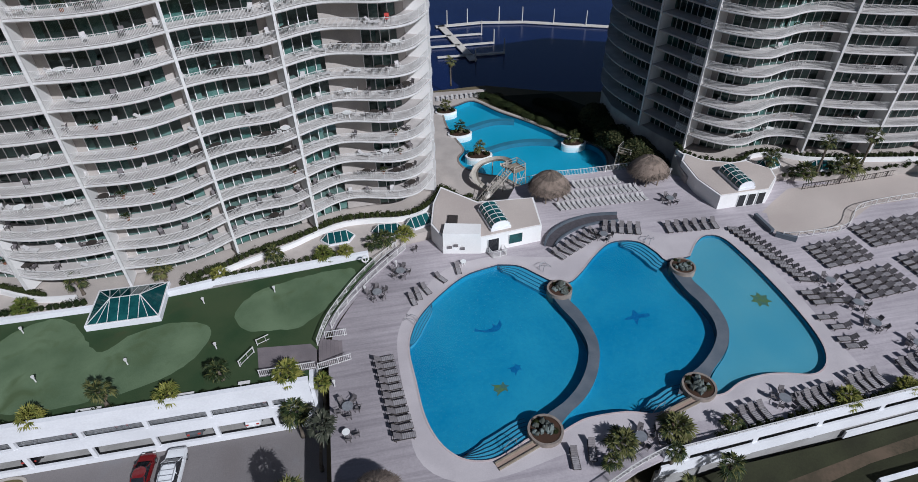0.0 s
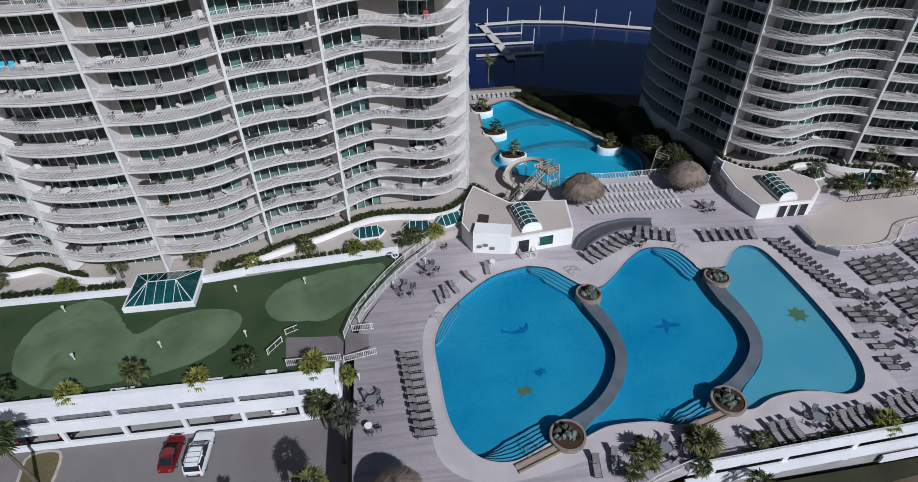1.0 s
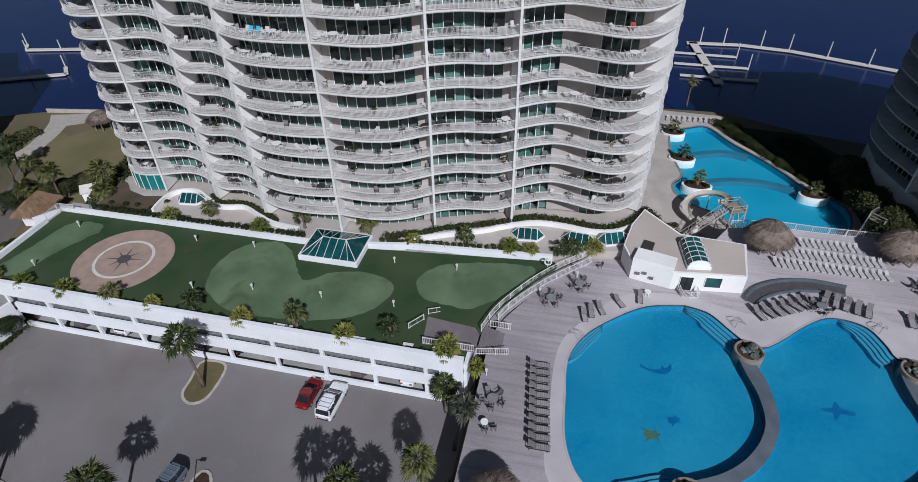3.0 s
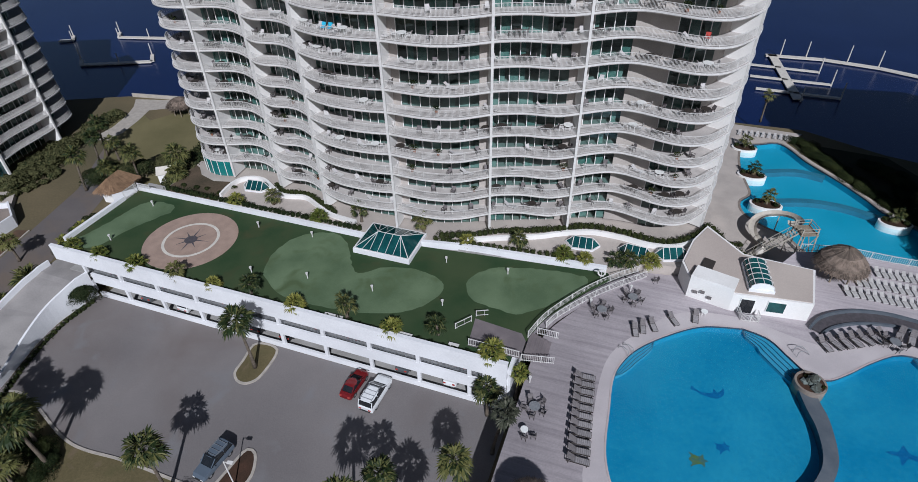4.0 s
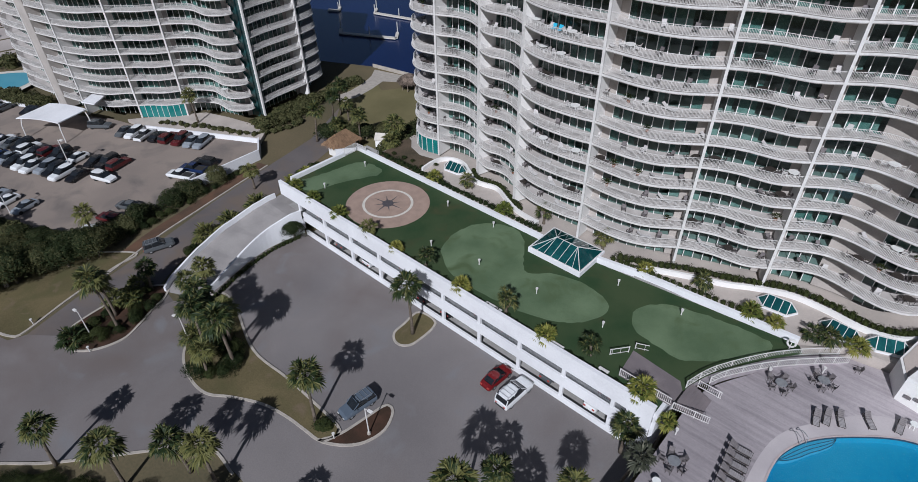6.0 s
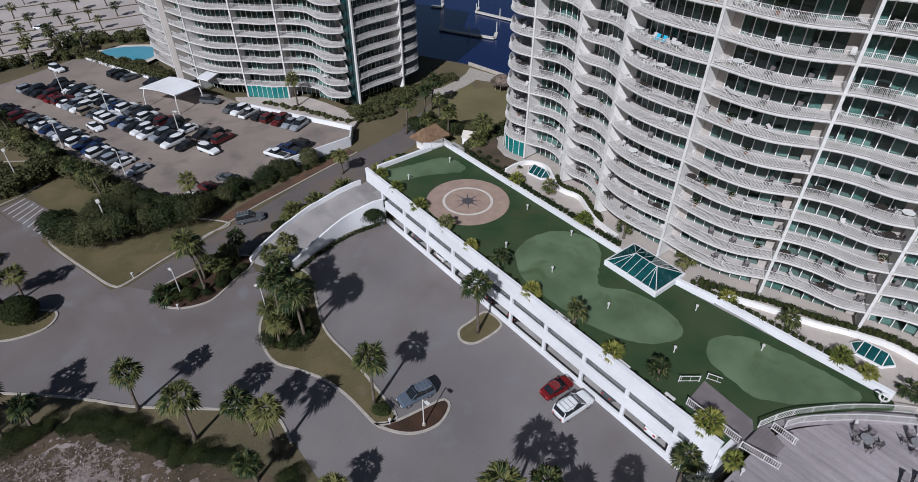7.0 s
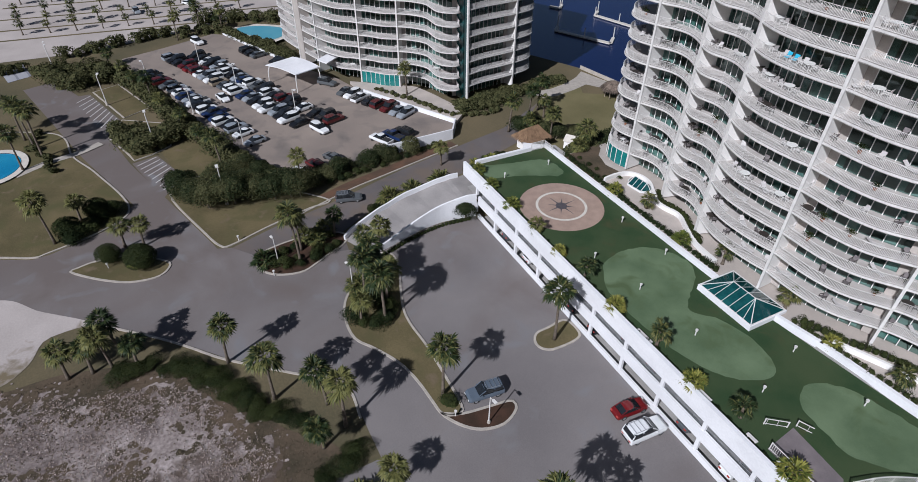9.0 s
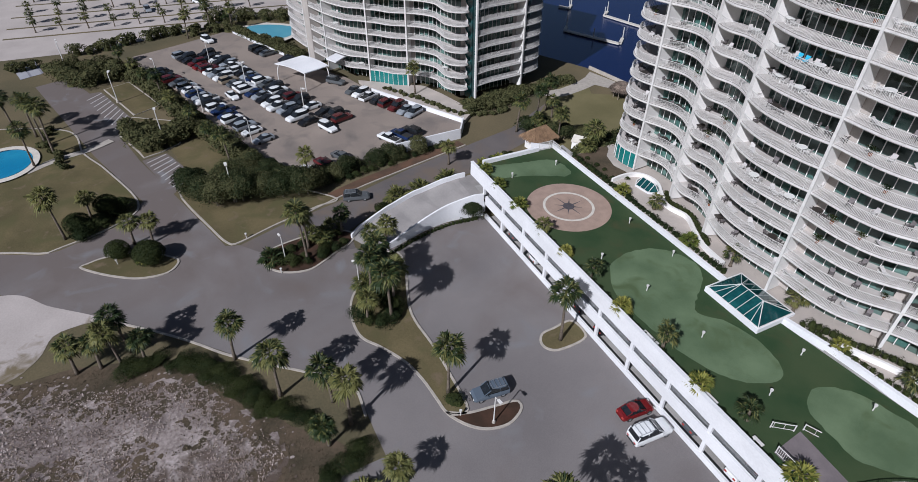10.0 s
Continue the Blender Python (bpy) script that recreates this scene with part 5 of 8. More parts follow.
Geo().prism([(49.45, 65.05), (50.55, 60.35), (58.25, 60.45), (60.95, 62.9), (61.7, 65.3), (59.4, 68.1), (57.0, 68.0), (52.8, 69.8), (51.2, 72.1), (49.85, 70.4)], 8.7, 8.77).make("roof", M_BEACH, house2, "flat beige gravel roof")
for x in (54.0, 55.6, 57.2):
    opening(house2, x, 60.1, PD + 0.05, 1.1, 2.0, 0.7, "door", M_CARGLASS, "glazed door in a white frame")
vault_skylight(54.7, 63.4, 8.75, 5.2, 2.6, 1.0, 92, "vaulted teal glass skylight on the pool house roof")


def fence(path, zs, h, label, pitch=0.3, name="fence", material=None):
    """A picket fence along a plan path, with posts, rails and pickets."""
    material = material or M_RAIL
    zs = zs if isinstance(zs, (list, tuple)) else [zs] * len(path)
    t = thing(name, label, "fence", (path[0][0], path[0][1], zs[0]), kind="structure")
    Geo().sweep(path, 0.07, 0.06, [z + h for z in zs]).make("top_rail", material, t)
    Geo().sweep(path, 0.05, 0.05, [z + 0.12 for z in zs]).make("bottom_rail", material, t)
    d = [0.0]
    for a, b in zip(path, path[1:]):
        d.append(d[-1] + math.dist(a, b))
    g = Geo()
    for s in np.arange(0, d[-1], pitch):
        x, y, z = (float(np.interp(s, d, [q[k] for q in path])) if k < 2 else float(np.interp(s, d, zs)) for k in range(3))
        g.box((x, y, z + h / 2), (0.035, 0.035, h), 0, caps=False)
    tagged(g.make("pickets", material, t), kind="stuff")
    for s in np.arange(0, d[-1] + 0.1, 2.2):
        x, y, z = (float(np.interp(s, d, [q[k] for q in path])) if k < 2 else float(np.interp(s, d, zs)) for k in range(3))
        Geo().box((x, y, z + h / 2 + 0.05), (0.09, 0.09, h + 0.1)).make("post", material, t)
    return t


ramp_out = curve([(-8.2, 44.2), (-6.9, 48.2), (-3.6, 53.8), (-0.5, 57.7), (2.6, 60.8)], 0.6)
ramp_in = curve([(-6.6, 46.6), (-5.6, 48.9), (-2.7, 53.2), (0.3, 56.7), (3.7, 60.2)], 0.6)
fence(ramp_out, [TURF - 0.7 * i / (len(ramp_out) - 1) for i in range(len(ramp_out))], 1.05, "white picket railing along the curved deck ramp", 0.22)
fence(ramp_in, [TURF - 0.25 - 0.6 * i / (len(ramp_in) - 1) for i in range(len(ramp_in))], 1.05, "white picket railing along the curved deck ramp", 0.22)
n_ = min(len(ramp_out), len(ramp_in))
ra = [ramp_out[round(i * (len(ramp_out) - 1) / (n_ - 1))] for i in range(n_)]
rb = [ramp_in[round(i * (len(ramp_in) - 1) / (n_ - 1))] for i in range(n_)]
zr = [TURF - 0.03 - 0.75 * i / (n_ - 1) for i in range(n_)]
g = Geo().strip([(p[0], p[1], z) for p, z in zip(ra, zr)], [(p[0], p[1], z) for p, z in zip(rb, zr)][:]).strip([(p[0], p[1], z) for p, z in zip(rb, zr)], at_z(rb, PD))
tagged(g.make("deck_ramp", M_DECK), "grey boarded curved ramp from the turf to the pool deck", "ramp", "", "structure")
fence([(-14.3, 41.0), (-8.4, 41.0)], TURF, 1.0, "white picket railing by the boarded landing", 0.2)
fence([(-8.2, 41.2), (-4.6, 41.9)], PD + 0.4, 1.0, "white picket railing beside the deck stairs", 0.2)
fence([(-7.4, 45.6), (-4.9, 45.6)], PD + 0.5, 1.0, "white picket railing beside the deck stairs", 0.2)
fence([(-15.2, 44.6), (-16.6, 42.8)], TURF, 0.85, "white railing at the edge of the turf", 1.0)
fence([(-14.9, 45.6), (-13.6, 46.2)], TURF, 0.85, "white railing at the edge of the turf", 1.0)
stairs = thing("deck_stairs", "short boarded stairs from the landing down to the deck", "stairs", (-6.5, 43.6, PD), kind="structure")
for k in range(6):
    Geo().box((-7.9 + 0.42 * k, 43.6, PD + (1.0 - 0.17 * k) / 2), (0.42, 3.2, 1.0 - 0.17 * k)).make("step", M_LANDING, stairs)
fence([(-74.7, 52.1), (-74.7, 54.8)], TURF, 1.5, "white lattice gate at the corner of the turf", 0.16, "gate")
fence([(-74.6, 54.9), (-72.4, 55.0)], TURF, 1.4, "white lattice gate at the corner of the turf", 0.16, "gate")
fence([(22.9, 72.6), (28.3, 73.7), (34.1, 73.4), (40.7, 73.5), (44.4, 73.6), (48.2, 70.3)], PD, 1.1, "white railing along the edge above the lagoon", 0.25)
fence(curve([(12.0, 20.4), (17, 22.2), (21.2, 23.8), (25.2, 24.9)], 0.8), PD, 1.0, "white railing along the deck edge", 0.18)
for a, b in (((54.7, 57.2), (54.8, 53.2)), ((54.9, 52.6), (57.0, 50.9))):
    d = Vector((b[0] - a[0], b[1] - a[1]))
    tagged(Geo().box(((a[0] + b[0]) / 2, (a[1] + b[1]) / 2, PD + 0.35), (d.length, 0.5, 0.7), math.atan2(d.y, d.x)).make("stone_wall", M_SPILL), "low grey stone wall at the edge of the terrace", "wall", "", "structure")
fence(curve([(55.6, 52.0), (58, 51.6), (64.4, 51.7), (67.0, 52.8), (70, 55.4), (74.5, 56.3), (84, 56.6)], 0.8), PD, 1.0, "curved pale railing along the beige terrace", 0.9)
fence([(66, 62.2), (76, 62.4), (84, 62.8)], PD, 1.0, "dark rustic railing along the planting", 0.5, material=M_BRONZE)
fence([(14.7, 57.0), (15.0, 55.9), (17.0, 56.2), (16.8, 57.3)], PD, 1.0, "white railing round the pool house door", 0.15)

fence([(x, south_at(x) + 0.25) for x in (25.2, 50, 80, 107)], 7.0, 0.4, "low white picket railing on the parapet", 0.22)

# curved dark stone trough
tr_out = curve([(22.6, 57.0), (24.0, 59.2), (27, 61.2), (31, 62.2), (35.2, 61.8)], 0.6)
tr_in = curve([(23.8, 56.4), (25.2, 58.0), (28, 59.6), (31.4, 60.4), (34.8, 60.3)], 0.6)
n_ = min(len(tr_out), len(tr_in))
tr_out = [tr_out[round(i * (len(tr_out) - 1) / (n_ - 1))] for i in range(n_)]
tr_in = [tr_in[round(i * (len(tr_in) - 1) / (n_ - 1))] for i in range(n_)]
trough = thing("planting_trough", "curved dark stone trough on the pool deck", "trough", (27, 60, PD), kind="structure")
Geo().strip(at_z(tr_in, PD + 0.16), at_z(tr_out, PD + 0.16)).make("bed", M_INLAY, trough, "dark grey stone bed")
Geo().sweep(tr_out, 0.25, 0.55, PD).make("rim", M_SPILL, trough)
Geo().sweep(tr_in, 0.25, 0.35, PD).make("rim", M_SPILL, trough)

# timber walkway at the south edge of the pools
for a, b in (((25.8, 28.6), (27.2, 25.2)), ((8.2, 26.4), (13.2, 28.2)), ((26.0, 28.4), (30.4, 29.6))):
    d = Vector((b[0] - a[0], b[1] - a[1]))
    t = thing("boardwalk_edge", "low brown timber curb along the deck", "timber curb", (a[0], a[1], PD))
    for o in (-0.35, 0.35):
        nx, ny = -d.y / d.length * o, d.x / d.length * o
        Geo().bar((a[0] + nx, a[1] + ny, PD + 0.12), (b[0] + nx, b[1] + ny, PD + 0.12), 0.16, 0.24).make("rail", M_WOOD, t)
    Geo().box(((a[0] + b[0]) / 2, (a[1] + b[1]) / 2, PD + 0.05), (d.length, 0.55, 0.06), math.atan2(d.y, d.x)).make("tread", M_PAVER, t)

Geo().prism([(52.2, 77), (50.8, 80), (48.6, 86.6), (47.2, 93), (48, 100), (54, 110), (60, 108), (58, 78)], -0.2, 7.9).make("podium", M_SHADE, right_tower, "plain concrete podium under the flank")

# ---- plants ----


def fan_leaf(g, base, az, el, stem, blade, rng, n=11, spread=1.45):
    """A palm fan: a stem and narrow blades spread from its tip, drooping at the ends."""
    d = Vector((math.cos(az) * math.cos(el), math.sin(az) * math.cos(el), math.sin(el)))
    side = Vector((-math.sin(az), math.cos(az), 0))
    tip = Vector(base) + d * stem - Vector((0, 0, 0.12 * stem * stem))
    w = side * 0.025
    g.add([Vector(base) - w, Vector(base) + w, tip + w, tip - w], [(0, 1, 2, 3)])
    d2 = (d - Vector((0, 0, 0.25))).normalized()
    for i in range(n):
        a = spread * (2 * i / (n - 1) - 1) + rng.uniform(-0.06, 0.06)
        e = (d2 * math.cos(a) + side * math.sin(a)).normalized()
        ln = blade * (0.72 + 0.28 * math.cos(a)) * rng.uniform(0.85, 1.1)
        cross = e.cross(Vector((0, 0, 1))).normalized() * (0.085 * blade)
        mid = tip + e * ln * 0.6 - Vector((0, 0, 0.05))
        end = tip + e * ln - Vector((0, 0, 0.12 + 0.34 * rng.random())) * ln
        g.add([tip, mid - cross, end, mid + cross], [(0, 1, 2, 3)])


def palm(height, seed, label, crown_mat=M_FROND, size=1.0, skirt=True, leaves=30, lean=0.5, tilt=None):
    rng = random.Random(seed)
    t = thing("palm_tree", label, "palm tree", group="palms")
    lx, ly = tilt or (rng.uniform(-lean, lean), rng.uniform(-lean, lean))
    path = [(lx * (u ** 1.6), ly * (u ** 1.6), height * u) for u in np.linspace(0, 1, 8)]
    radii = [0.27, 0.21, 0.18, 0.17, 0.16, 0.165, 0.19, 0.13]
    Geo().tube(path, [r * (0.8 + 0.2 * size) for r in radii], 8).make("trunk", M_TRUNK, t, "rough grey-brown trunk", True)
    top = path[-1]
    g = Geo()
    for i in range(leaves):
        az = i * 2.39996 + rng.uniform(-0.2, 0.2)
        el = radians(80 - 115 * (i / leaves) ** 0.85 + rng.uniform(-8, 8))
        fan_leaf(g, (top[0], top[1], top[2] - 0.1 + 0.25 * rng.random()), az, el, size * rng.uniform(0.4, 0.95), size * rng.uniform(0.8, 1.15), rng, 9, 1.15)
    g.make("crown", crown_mat, t, "green fan-leaf crown")
    if skirt:
        g = Geo()
        for i in range(9):
            fan_leaf(g, (top[0], top[1], top[2] - 0.3), i * 0.72 + rng.uniform(-0.3, 0.3), radians(rng.uniform(-75, -48)), size * 0.55, size * 0.6, rng, 7, 0.8)
        g.make("dead_fronds", M_DEAD, t, "hanging dry brown fronds")
    return t


def fan_bush(seed, label, material, size=1.0, leaves=22):
    """A trunkless fan palm."""
    rng = random.Random(seed)
    t = thing("fan_palm", label, "fan palm", group="fan palms")
    Geo().tube([(0, 0, 0), (0, 0, 0.5 * size)], [0.16, 0.12], 7).make("stub", M_TRUNK, t)
    g = Geo()
    for i in range(leaves):
        fan_leaf(g, (0, 0, 0.4 * size), i * 2.39996, radians(82 - 85 * (i / leaves) + rng.uniform(-6, 6)), size * rng.uniform(0.6, 0.9), size * rng.uniform(0.7, 0.95), rng, 10)
    g.make("crown", material, t, "bright fan leaves")
    return t


def leaf_mass(g, c, r, n, leaf, rng, even=False):
    """n small leaves in a lumpy shell about c, with gaps and an uneven outline."""
    lumps = [(Vector((rng.gauss(0, 1), rng.gauss(0, 1), rng.gauss(0, 0.7))).normalized(), rng.uniform(0.35, 0.6)) for _ in range(9)]
    for _ in range(n):
        d = Vector((rng.gauss(0, 1), rng.gauss(0, 1), rng.gauss(0, 1))).normalized()
        if d.z < -0.35:
            d.z = -d.z
        k = 0.68 + sum(max(0.0, d.dot(l) - 0.55) * w * (0.3 if even else 1.6) for l, w in lumps)
        k *= rng.uniform(0.88, 1.04) if even else rng.uniform(0.72, 1.06)
        p = Vector((c[0] + d.x * r[0] * k, c[1] + d.y * r[1] * k, c[2] + d.z * r[2] * k))
        a = Vector((rng.gauss(0, 1), rng.gauss(0, 1), rng.gauss(0, 0.7))).normalized() * leaf
        b = a.cross(d + Vector((0.1, 0.2, 0.05))).normalized() * leaf * 0.6
        g.add([p - a, p + b, p + a, p - b], [(0, 1, 2, 3)])


def shrub(seed, r, label, material, n=700, leaf=0.16, name="shrub", core=0.6, trunk=0.0, even=False):
    rng = random.Random(seed)
    t = thing(name, label, "shrub" if not trunk else "tree", group="shrubs" if not trunk else "trees")
    if trunk:
        g = Geo().tube([(0, 0, 0), (0.05, 0.1, trunk * 0.6), (0.1, 0.0, trunk + r[2] * 0.3)], [0.16, 0.12, 0.07], 7)
        for k in range(4):
            a = 1.57 * k + rng.random()
            g.tube([(0.05, 0.1, trunk * 0.6), (0.5 * r[0] * math.cos(a), 0.5 * r[1] * math.sin(a), trunk + r[2] * 0.7)], [0.08, 0.03], 5)
        g.make("trunk", M_TRUNK, t)
    g = Geo()
    z = trunk + r[2] * 0.62
    # dark inner twigs keep the heart of the crown closed
    vs, fs = [], []
    for i in range(5):
        for j in range(8):
            ph, th = math.pi * (i + 0.5) / 5, 6.2832 * j / 8
            k = core * rng.uniform(0.8, 1.1)
            vs.append((r[0] * k * math.sin(ph) * math.cos(th), r[1] * k * math.sin(ph) * math.sin(th), z + r[2] * k * math.cos(ph)))
    for i in range(4):
        for j in range(8):
            fs.append((i * 8 + j, i * 8 + (j + 1) % 8, (i + 1) * 8 + (j + 1) % 8, (i + 1) * 8 + j))
    g.add(vs, fs + [tuple(range(8)), tuple(range(39, 31, -1))])
    leaf_mass(g, (0, 0, z), r, n, leaf, rng, even)
    g.make("crown", material, t, "small dense leaves")
    return t


rng = random.Random(5)
PALMS = [palm(h, s, "fan palm with a rough trunk and a shaggy green crown", size=(1.1, 1.22, 1.42, 1.42)[s - 1]) for h, s in ((4.2, 1), (6.7, 2), (8.2, 3), (9.6, 4))]
tall_spots = [(-40.7, 34.9, 0.12, 7.8), (-39.2, 17.8, 0.12, 6.6), (-53.6, 16.0, 0.12, 6.6), (-58.2, 14.8, 0.12, 6.6), (-54.6, 12.9, 0.12, 4.2), (-60.5, 17.4, 0.12, 5.6), (-62.8, 17.2, 0.12, 5.6), (-56.6, 17.4, 0.12, 5.6), (-68.4, 18.9, 0.1, 4.2), (-66.3, 19.8, 0.1, 5.6), (-55.8, -4.4, 0.02, 5.6), (-47.6, -0.4, 0.02, 6.6), (-44.1, 5.0, 0.02, 5.6), (-40.2, 6.0, 0.02, 5.6),
              (-38.6, 3.0, 0.02, 4.2), (-30.7, 8.6, 0.02, 4.2), (-61.7, -22.3, 0.02, 4.2), (-61.4, -19.6, 0.02, 4.2), (-61.2, -17.4, 0.02, 5.6), (-60.4, -14.6, 0.02, 4.2), (-62.8, -16.2, 0.02, 5.6), (-71.2, 8.9, 0.1, 7.8), (-75.6, 15.6, 0.1, 4.2), (-87.0, -14.9, 0.1, 4.2), (-86.2, -12.2, 0.1, 4.2), (-92.9, -24.8, 0.1, 6.6), (-98.2, -21.2, 0.1, 4.2), (-124.9, -27.9, 0.1, 7.8), (-120.9, -31.0, 0.1, 6.6), (-129.7, -29.6, 0.1, 7.8), (-138.0, -35.5, 0.1, 6.6), (-134.6, -31.6, 0.1, 6.6),
              (-11.0, 37.7, 0.02, 4.2), (-10.5, 27.1, 0.02, 5.6), (-17.3, 23.4, 0.02, 5.6), (-18.6, 19.4, 0.02, 7.8), (-11.4, 19.4, 0.02, 7.8), (-95, 60, 0.0, 5.6), (-88.6, 41, 0.02, 4.2), (-90.8, 63, 0.0, 4.2), (-87.4, 65.4, 0.0, 5.6), (-120.5, 47.2, 0.8, 5.6), (-99.6, 68, 0, 5.6), (-97.6, 70.6, 0, 4.2), (-101.5, 71.5, 0, 5.6)]
deck_palms = [(-29.5, 40.4, TURF, 2.6), (-43.1, 40.3, TURF, 1.8), (-54.2, 40.2, TURF, 1.2), (-18.2, 41.4, TURF, 1.6), (-51.4, 58.0, 7.6, 1.7), (-36.6, 58.2, 7.6, 2.4), (-26.9, 58.4, 7.6, 2.2), (-13.6, 59.8, 7.6, 1.4), (1.2, 60.6, 7.2, 1.4), (-0.6, 60.2, 7.2, 1.1), (62.4, 66.6, 7.6, 2.4), (68.9, 63.6, 7.6, 5.8), (76.7, 63.7, 7.6, 6.2), (71.5, 63.4, 7.6, 1.6), (18.5, 24.2, PD, 1.3), (31.9, 25.9, PD, 1.1), (25.0, 24.2, PD - 1.2, 2.0), (30.3, 22.4, 0.1, 5.8), (26.0, 21.6, 0.1, 4.6)]
lagoon_palms = [(18.4, 112.2, 0.6, 1.6), (19.4, 101.9, 0.6, 1.5), (21.3, 92.6, 0.6, 1.8), (40.6, 93.4, 0.6, 1.4), (12.5, 116, 0.3, 4.5), (22, 126, 0, 6)]
tall_spots += [(p[0] + rng.uniform(-0.8, 0.8), p[1] - 1.0 + rng.uniform(-0.7, 0.7), 0.1, rng.choice((4.2, 5.6))) for p in curve([(-170, -14.4), (-149, -8.0), (-133, -3.4), (-118.7, 0.6), (-107, 4.4)], 9.5)]
tall_spots += [(-186, 3, 0.02, 5.6), (-189, 10, 0.02, 6.6), (-187, 15.6, 0.02, 5.6), (-190.6, 14.4, 0.02, 4.2), (-92, 14.6, 0.1, 5.6), (-72.6, 62.4, 2.0, 6.6), (-71.6, 59.8, 2.0, 5.6), (-74.2, 9.8, 0.1, 5.6)]
by_h = {4.2: [], 5.6: [], 6.6: [], 7.8: []}
for x, y, z, h in tall_spots:
    by_h[h].append(spot(x, y, z, rng.uniform(0, 360), rng.uniform(0.94, 1.06)))
for p, h in zip(PALMS, (4.2, 5.6, 6.6, 7.8)):
    place(p, by_h[h])
for i, (x, y, z, h) in enumerate(deck_palms + lagoon_palms):
    p = palm(h, 20 + i, "young fan palm with a full green crown beside the deck", size=(0.95 if y > 39 else 0.72) if h < 3 else 0.95, skirt=i % 2 == 0, leaves=17, lean=0.15)
    p.matrix_basis = spot(x, y, z, rng.uniform(0, 360))
for x, y, h, tilt, m, size in ((-8.3, 39.5, 6.3, (0.5, 0.25), M_FROND2, 0.8), (-9.0, 33.2, 6.2, (1.1, 1.2), M_FROND3, 1.15)):
    palm(h, 61, "slender leaning palm by the corner of the garage", m, size, False, 22, 0.0, tilt).matrix_basis = spot(x, y, 0.02)
fb = fan_bush(31, "low yellow-green fan palm along the parapet", M_FROND2, 0.9)
place(fb, [spot(x, y, z, rng.uniform(0, 360), 1.12 * s) for x, y, z, s in ((-23.5, 40.0, TURF, 1.15), (-36.4, 40.0, TURF, 1.1), (-48.4, 39.9, TURF, 0.9), (-60.9, 39.9, TURF, 1.1), (-67.4, 40.0, TURF, 1.0), (-72.4, 40.3, TURF, 1.0), (-57.0, 56.4, 7.6, 1.1), (-42.7, 56.6, 7.6, 1.1), (-20.5, 58.3, 7.6, 0.9), (-7.2, 59.3, 7.6, 1.1), (-4.4, 59.4, 7.6, 0.9), (3.8, 61.6, 7.4, 1.1), (45.4, 26.4, PD, 1.1), (-11.3, 40.4, TURF, 1.3), (-81.6, -13.6, 0.1, 1.0), (-75.9, 41.6, 6.0, 1.1), (-75.8, 44.6, 6.0, 1.2), (52.6, 26.6, PD, 0.9))])
fg = fan_bush(32, "grey-green spiky fan palm in a bed", M_FROND, 1.15)
place(fg, [spot(x, y, z, rng.uniform(0, 360), 1.15 * s) for x, y, z, s in ((-73.2, 3.9, 0.1, 1.2), (-75.4, 12.6, 0.1, 1.2), (-77.2, 14.4, 0.1, 1.1), (-76.6, 11.0, 0.1, 1.1), (-7.9, 27.6, 0.1, 1.0), (-64.5, 18.2, 0.1, 1.4), (-61.2, 14.9, 0.1, 1.3), (20.6, 26.2, PD, 1.0), (26.4, 26.6, PD, 1.1), (-80.6, 27.4, 0.02, 1.5), (-80.9, 31.8, 0.02, 1.5), (-81.6, 37.6, 0.02, 1.6), (-30.2, 4.6, 0.02, 1.5), (74.4, 63.4, 7.6, 1.3), (66.8, 63.9, 7.6, 1.2))])

sh_small = shrub(41, (0.95, 0.95, 0.8), "small dark green clipped shrub", M_LEAF, 420, 0.13)
sh_mid = shrub(42, (1.9, 1.8, 1.5), "rounded dark green shrub", M_LEAF, 2000, 0.13)
sh_big = shrub(43, (2.7, 2.5, 2.1), "broad olive-green shrub with a ragged outline", M_LEAF2, 3000, 0.16)
tr_big = shrub(44, (3.2, 3.0, 2.6), "spreading olive-green tree with a ragged crown", M_LEAF2, 4000, 0.17, "tree", 0.55, 1.6)
sh_dark = shrub(45, (2.5, 2.3, 1.25), "broad dark green shrub beside the dune", M_LEAF, 3600, 0.12)
small, mid, broad, trees, dark_mass = [], [], [], [], []


def hedge(path, step, z, s, wide):
    """A clipped hedge along a plan path, as one mass of small leaves."""
    g = Geo()
    pts = curve(path, step)
    for p in pts:
        k = rng.uniform(*s)
        c = (p[0] + rng.uniform(-wide, wide), p[1] + rng.uniform(-wide, wide), z + 0.5 * k)
        g.disc(c[:2], 0.55 * k, z, z + 0.85 * k, 7, 0.4 * k)
        leaf_mass(g, c, (0.72 * k, 0.72 * k, 0.66 * k), 150, 0.085, rng)
    tagged(g.make("hedge", M_LEAF), "dark green clipped hedge along a bed", "hedge", "hedges")


def along(path, step, z, out, s=(0.85, 1.2), wide=0.0):
    if out is small:
        return hedge(path, step, z, s, wide)
    for p in curve(path, step):
        if out is broad and rng.random() < 0.18:
            continue
        k = 0.5 if out is mid else 0.72 if out is dark_mass else 1.0
        out.append(spot(p[0] + rng.uniform(-wide, wide), p[1] + rng.uniform(-wide, wide), z, rng.uniform(0, 360), k * rng.uniform(*s)))


